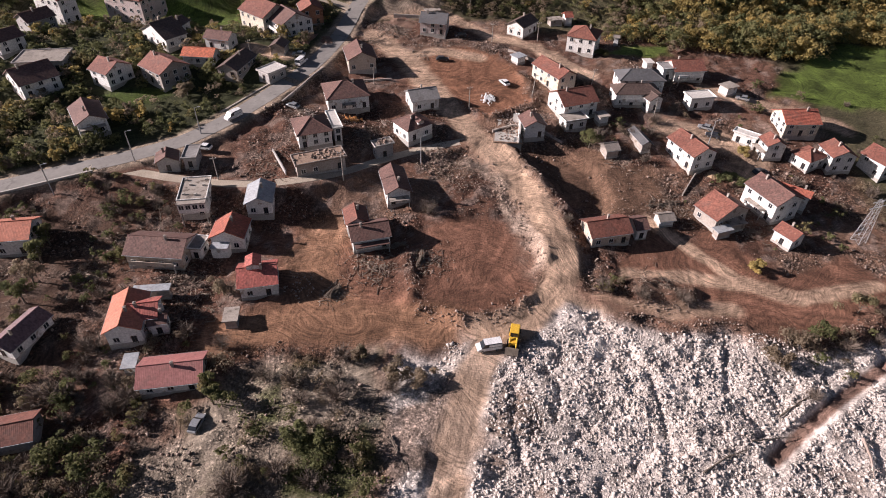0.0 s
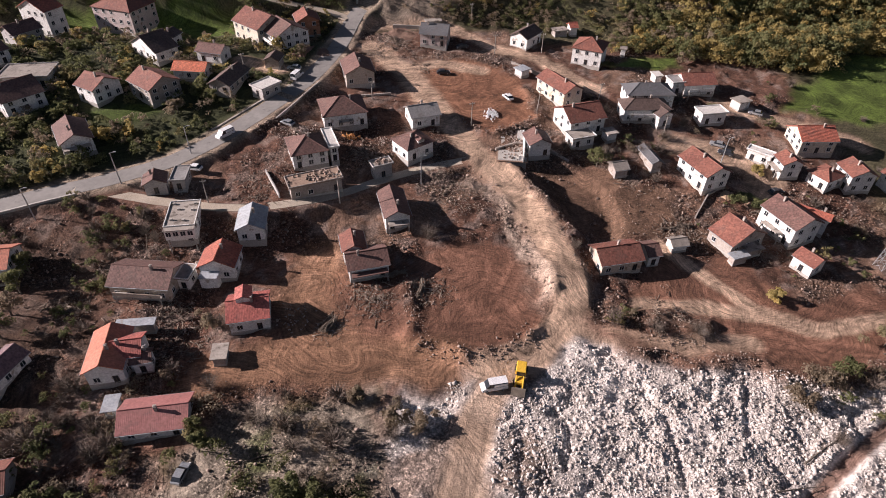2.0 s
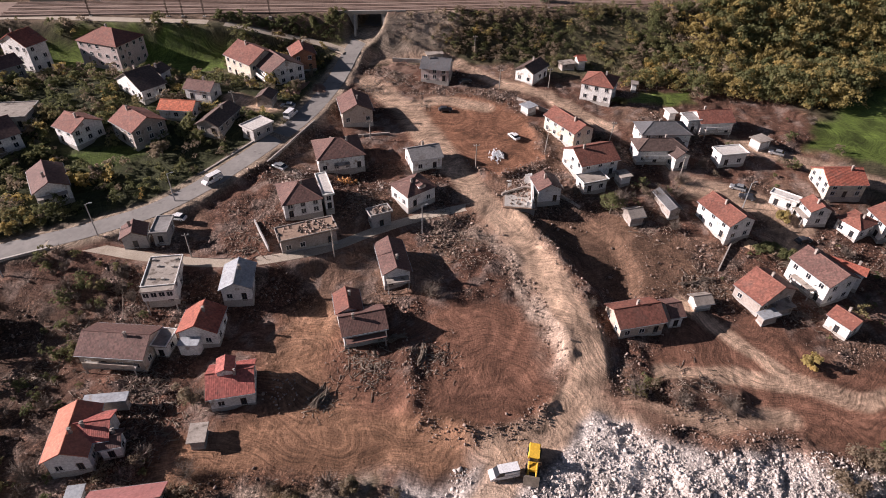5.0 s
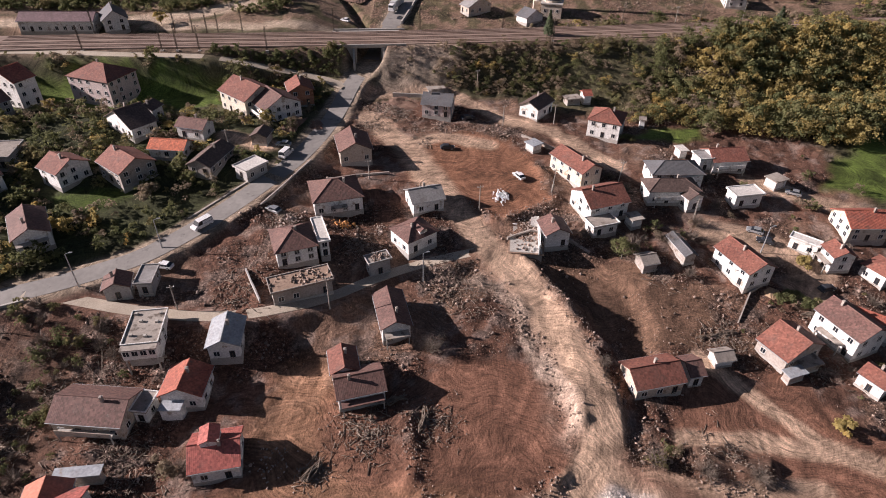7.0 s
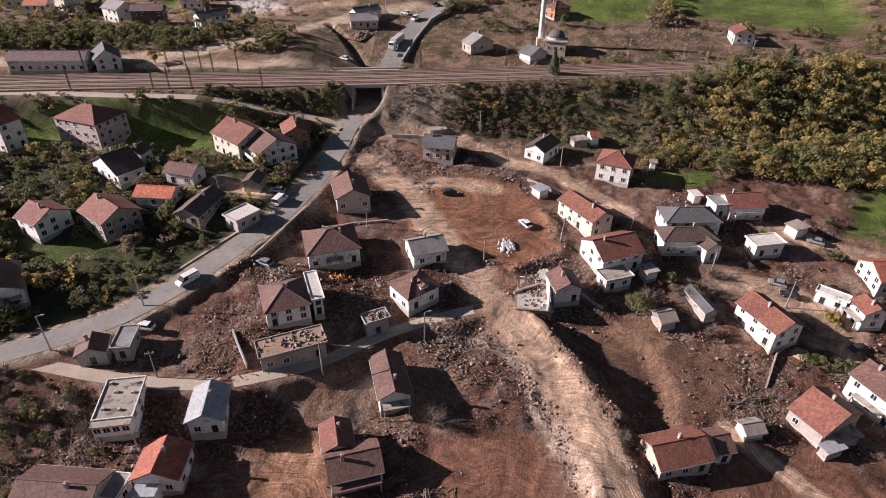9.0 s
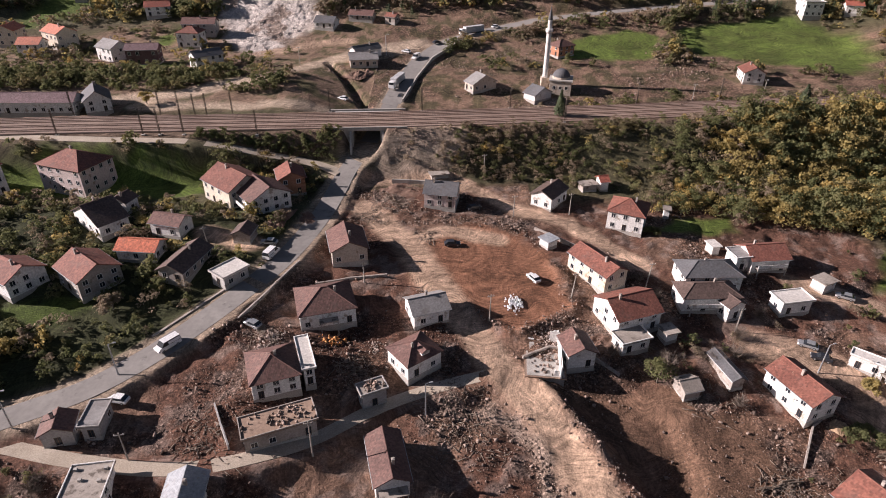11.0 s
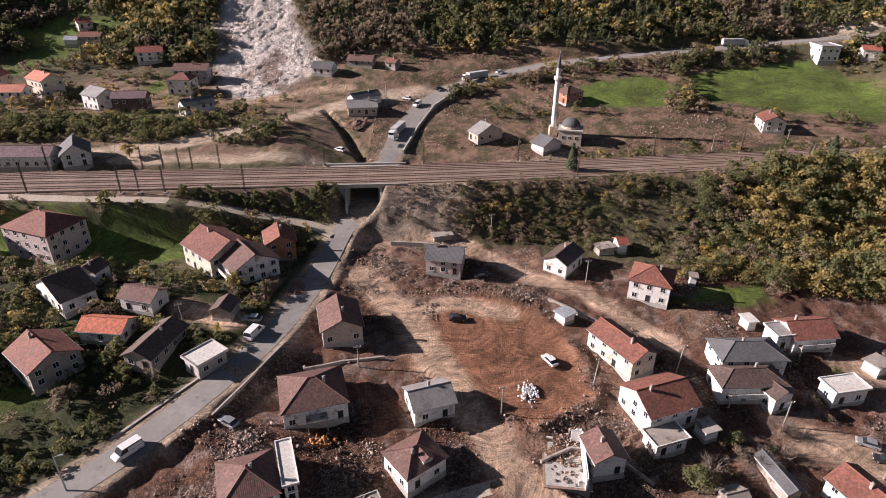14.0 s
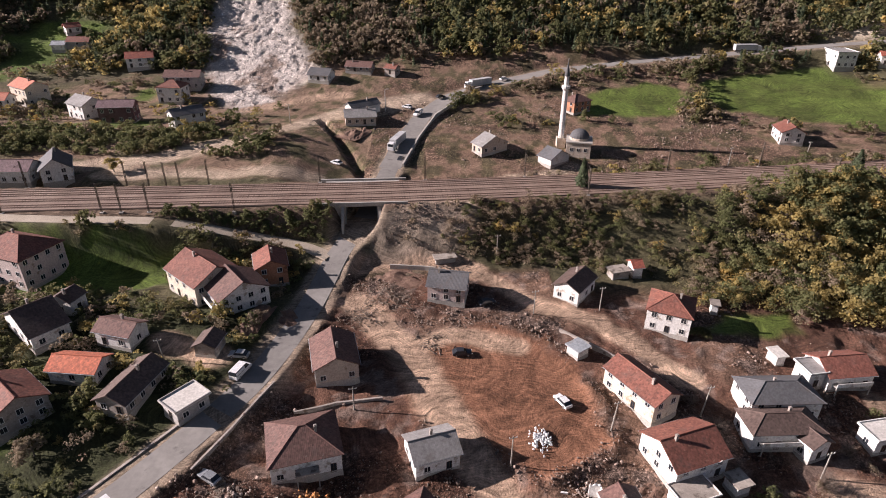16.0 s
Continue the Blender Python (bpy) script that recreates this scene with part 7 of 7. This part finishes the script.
def porch(key, x0, x1, out, z, roof="slab", posts=True):
    """A flat canopy or annex before the front wall."""
    top, w, d, h = site[key]
    y0 = -d / 2 - out
    part("porch_roof", boxed(x0, y0, z, x1, -d / 2 + 0.44, z + 0.18), M["roof_" + roof], top)
    if posts:
        for x in (x0 + 0.2, x1 - 0.2):
            part("post", boxed(x - 0.1, y0 + 0.15, -2, x + 0.1, y0 + 0.35, z), M["concrete"], top)
    else:
        part("annex_wall", boxed(x0 + 0.2, y0 + 0.2, -2, x1 - 0.2, -d / 2 + 0.44, z), M["wall_white"], top)


porch("redwhite", -3.6, 0.5, 2.0, 2.4, "metal", False)
porch("white39", -3.0, 3.0, 1.2, 2.8)
porch("gable_mid", -2.5, 2.5, 1.5, 2.5)
porch("hip_T", -2.0, 2.0, 1.3, 2.4)
porch("house61", -3.5, 3.0, 1.2, 2.7)
porch("two_red", -4.0, 4.0, 1.2, 2.3, "brown")
porch("red34", -2.5, 2.5, 1.3, 2.6)


def ruined_walls():
    top, w, d, h = site["ruin_slab"]
    for x0, y0, x1, y1, z in ((w / 2 - 1.4, -d / 2, w / 2 - 1.1, d / 2, 3.4), (w / 2 - 3.2, d / 2 - 0.3, w / 2 - 1.4, d / 2, 3.9), (-w / 2, d / 2 - 0.3, -w / 2 + 2.0, d / 2, 1.2), (w / 2 - 2.6, -d / 2 + 0.6, w / 2 - 1.4, -d / 2 + 0.9, 1.8)):
        bm = boxed(x0, y0, h + 0.25, x1, y1, h + 0.25 + z)
        bmesh.ops.subdivide_edges(bm, edges=list(bm.edges), cuts=3, use_grid_fill=True)
        for v in bm.verts:
            if v.co.z > h + 0.3:
                v.co.z -= (v.co.z - h) * 0.45 * noise.noise((v.co.x * 0.9, v.co.y * 0.9, 1.7)) ** 2 + 0.5 * abs(noise.noise((v.co.x * 2.1, v.co.y * 2.1, 4.0)))
        part("broken_wall", bm, M["wall_white"], top)
    for i in range(6):
        part("stair", boxed(-w / 2 + 1.0, d / 2 - 3.2 + 0.3 * i, h + 0.25, -w / 2 + 2.0, d / 2 - 2.9 + 0.3 * i, h + 0.43 + 0.18 * i), M["concrete"], top)


ruined_walls()


# ---- satellite dishes, water tanks, woodpiles and yard clutter ----
def satellite_dish(key, x, z):
    top, w, d, h = site[key]
    bm = bmesh.new()
    bmesh.ops.create_uvsphere(bm, u_segments=12, v_segments=8, radius=0.45)
    bmesh.ops.delete(bm, geom=[v for v in bm.verts if v.co.z > -0.2], context="VERTS")
    ob = part("satellite_dish", bm, M["frame"], top)
    ob.matrix_basis = pose(x, -d / 2 + 0.1, z, -60, 0, 20)


for k_, x_, z_ in (("hR", 3.2, 3.2), ("darkwide", 4.0, 3.6), ("hV", 2.0, 4.0), ("white39", 2.0, 4.2), ("hC", 3.0, 5.0), ("gable_mid", 1.2, 4.2)):
    satellite_dish(k_, x_, z_)


def woodpile(x, y, yaw, long, high, seed):
    rnd = random.Random(seed)
    top = new("woodpile")
    top.matrix_world = pose(x, y, surface(x, y), 0, 0, yaw)
    tagged(top, "stack of grey split logs lying on bare earth", "woodpile")
    for i in range(26):
        bm = bmesh.new()
        a, z = rnd.uniform(-long / 2, long / 2), rnd.uniform(0.1, high)
        tube(bm, (a - rnd.uniform(0.4, 1.6), rnd.uniform(-0.8, 0.8), z), (a + rnd.uniform(0.4, 1.6), rnd.uniform(-0.8, 0.8), z + rnd.uniform(-0.1, 0.25)), 0.13, 0.1, 6)
        part("log", bm, M["timber"], top)


woodpile(-8.5, 111, 30, 3, 0.8, 1)
woodpile(-22.5, 96, 60, 3, 0.9, 2)
woodpile(60, 130, 15, 8, 0.7, 3)
woodpile(-3.5, 106.5, 80, 4, 0.7, 4)
woodpile(84, 137, 20, 2.5, 0.9, 5)


def wooden_pallet(x, y, yaw):
    top = new("wooden_stairs")
    top.matrix_world = pose(x, y, surface(x, y) + 0.1, 18, 0, yaw)
    tagged(top, "loose wooden ladder-like frame on the slope", "frame")
    for s in (-0.9, 0.9):
        part("stringer", boxed(s - 0.08, -2.2, 0, s + 0.08, 2.2, 0.22), M["timber"], top)
    for i in range(8):
        part("tread", boxed(-0.95, -2.1 + 0.58 * i, 0.22, 0.95, -1.8 + 0.58 * i, 0.3), M["timber"], top)


wooden_pallet(-40, 160.7, 40)


def heap(name, x, y, rx, ry, high, mat, label, seed):
    """A loose heap of spoil or sand with an uneven skin."""
    bm = bmesh.new()
    n = 14
    grid = []
    for j in range(n + 1):
        row = []
        for i in range(n + 1):
            u, v = 2 * i / n - 1, 2 * j / n - 1
            r = min(1.0, math.hypot(u, v))
            z = high * (1 - r) ** 0.8 * (0.6 + 0.9 * noise.noise((u * 2.4 + seed, v * 2.4, seed)) + 0.5 * noise.noise((u * 6 + seed, v * 6, seed)))
            row.append(bm.verts.new((u * rx, v * ry, max(0, z) - (0.25 if r >= 1 else 0))))
        grid.append(row)
    for j in range(n):
        for i in range(n):
            bm.faces.new((grid[j][i], grid[j][i + 1], grid[j + 1][i + 1], grid[j + 1][i]))
    ob = link(name, bm, mat)
    ob.matrix_world = pose(x, y, surface(x, y) - 0.05, 0, 0, seed * 40)
    return tagged(ob, label, "heap")


SAND = material("sand", (0.30, 0.20, 0.12), (0.40, 0.28, 0.18), scale=2, fine=10, bump=0.5)
SOIL = material("spoil", (0.13, 0.072, 0.05), (0.22, 0.135, 0.095), scale=2, fine=8, bump=0.9, deep=0.3)
heap("sand_mound", 77.5, 143.5, 2.2, 1.6, 1.0, SAND, "heap of yellow sand in a yard", 1)
for i_, (hx_, hy_, ha_, hb_, hh_) in enumerate(((-46, 203, 7, 3, 1.5), (-39, 206, 5, 2.5, 1.2), (-14, 226, 8, 5, 1.5), (34, 164, 5, 3, 1.2), (-36, 314, 8, 5, 1.6))):
    heap("earth_mound", hx_, hy_, ha_, hb_, hh_, SOIL, "heap of dug brown earth and stones", i_ + 2)


def garden_fence(points, label):
    top = new("fence")
    tagged(top, label, "fence")
    for p, q in zip(points, points[1:]):
        n = max(1, int(math.hypot(q[0] - p[0], q[1] - p[1]) / 2.2))
        for i in range(n + 1):
            x, y = p[0] + (q[0] - p[0]) * i / n, p[1] + (q[1] - p[1]) * i / n
            z = surface(x, y)
            part("post", boxed(x - 0.06, y - 0.06, z - 0.4, x + 0.06, y + 0.06, z + 1.1), M["timber"], top)
        for h in (0.45, 0.95):
            bm = bmesh.new()
            tube(bm, (p[0], p[1], surface(*p) + h), (q[0], q[1], surface(*q) + h), 0.04, 0.04, 4)
            part("fence_rail", bm, M["timber"], top)


garden_fence([(-48, 66), (-46, 52), (-44, 40)], "old grey wooden garden fence")
garden_fence([(-33, 66), (-32, 52), (-31, 40)], "old grey wooden garden fence")
garden_fence([(-69, 124), (-66, 114), (-65, 110)], "pale fence beside a grass strip")
garden_fence([(104, 136), (112, 128), (118, 118)], "wire fence round a garden")


def fallen_trunk(points, thick, label, mat="bark"):
    """A long dead stem lying over the stones, with stubs of its branches."""
    rnd = random.Random(int(points[0][0] * 10))
    top = new("fallen_trunk")
    tagged(top, label, "tree trunk")
    line = [Vector((x, y, surface(x, y) + 0.35)) for x, y in points]
    bm = bmesh.new()
    for i, (p, q) in enumerate(zip(line, line[1:])):
        k = len(line) - 1
        tube(bm, p, q, thick * (1 - 0.7 * i / k), thick * (1 - 0.7 * (i + 1) / k), 7)
    part("stem", bm, M[mat], top)
    way = (line[-1] - line[0]).normalized()
    side = Vector((-way.y, way.x, 0))
    for i in range(7):
        p = line[0].lerp(line[-1], rnd.uniform(0.35, 0.98))
        bm = bmesh.new()
        tube(bm, p, p + way * rnd.uniform(0.4, 1.2) + side * rnd.choice((-1, 1)) * rnd.uniform(0.5, 1.6) + Vector((0, 0, rnd.uniform(0, 0.5))), thick * 0.3, thick * 0.1, 5)
        part("branch", bm, M[mat], top)


fallen_trunk([(47.3, 55.9), (52, 58.6), (57.6, 60.8)], 0.22, "dark dead tree trunk lying across pale rubble")
fallen_trunk([(58, 62.1), (63, 63.2), (68.4, 64)], 0.16, "thin dark dead stem lying across pale rubble")
fallen_trunk([(79.3, 63), (78.6, 59), (77.2, 55.4)], 0.3, "pale barkless trunk lying beside a ditch", "pale_plaster")
fallen_trunk([(-8, 62), (-6.6, 58.7), (-4.6, 54.5)], 0.18, "dark dead trunk lying on white silt")
fallen_trunk([(-33, 66.5), (-28, 68), (-24, 68.4)], 0.15, "thin dead stem lying on the slope")
fallen_trunk([(66, 68), (71, 71), (77, 74)], 0.2, "dark uprooted trunk beside a ditch")
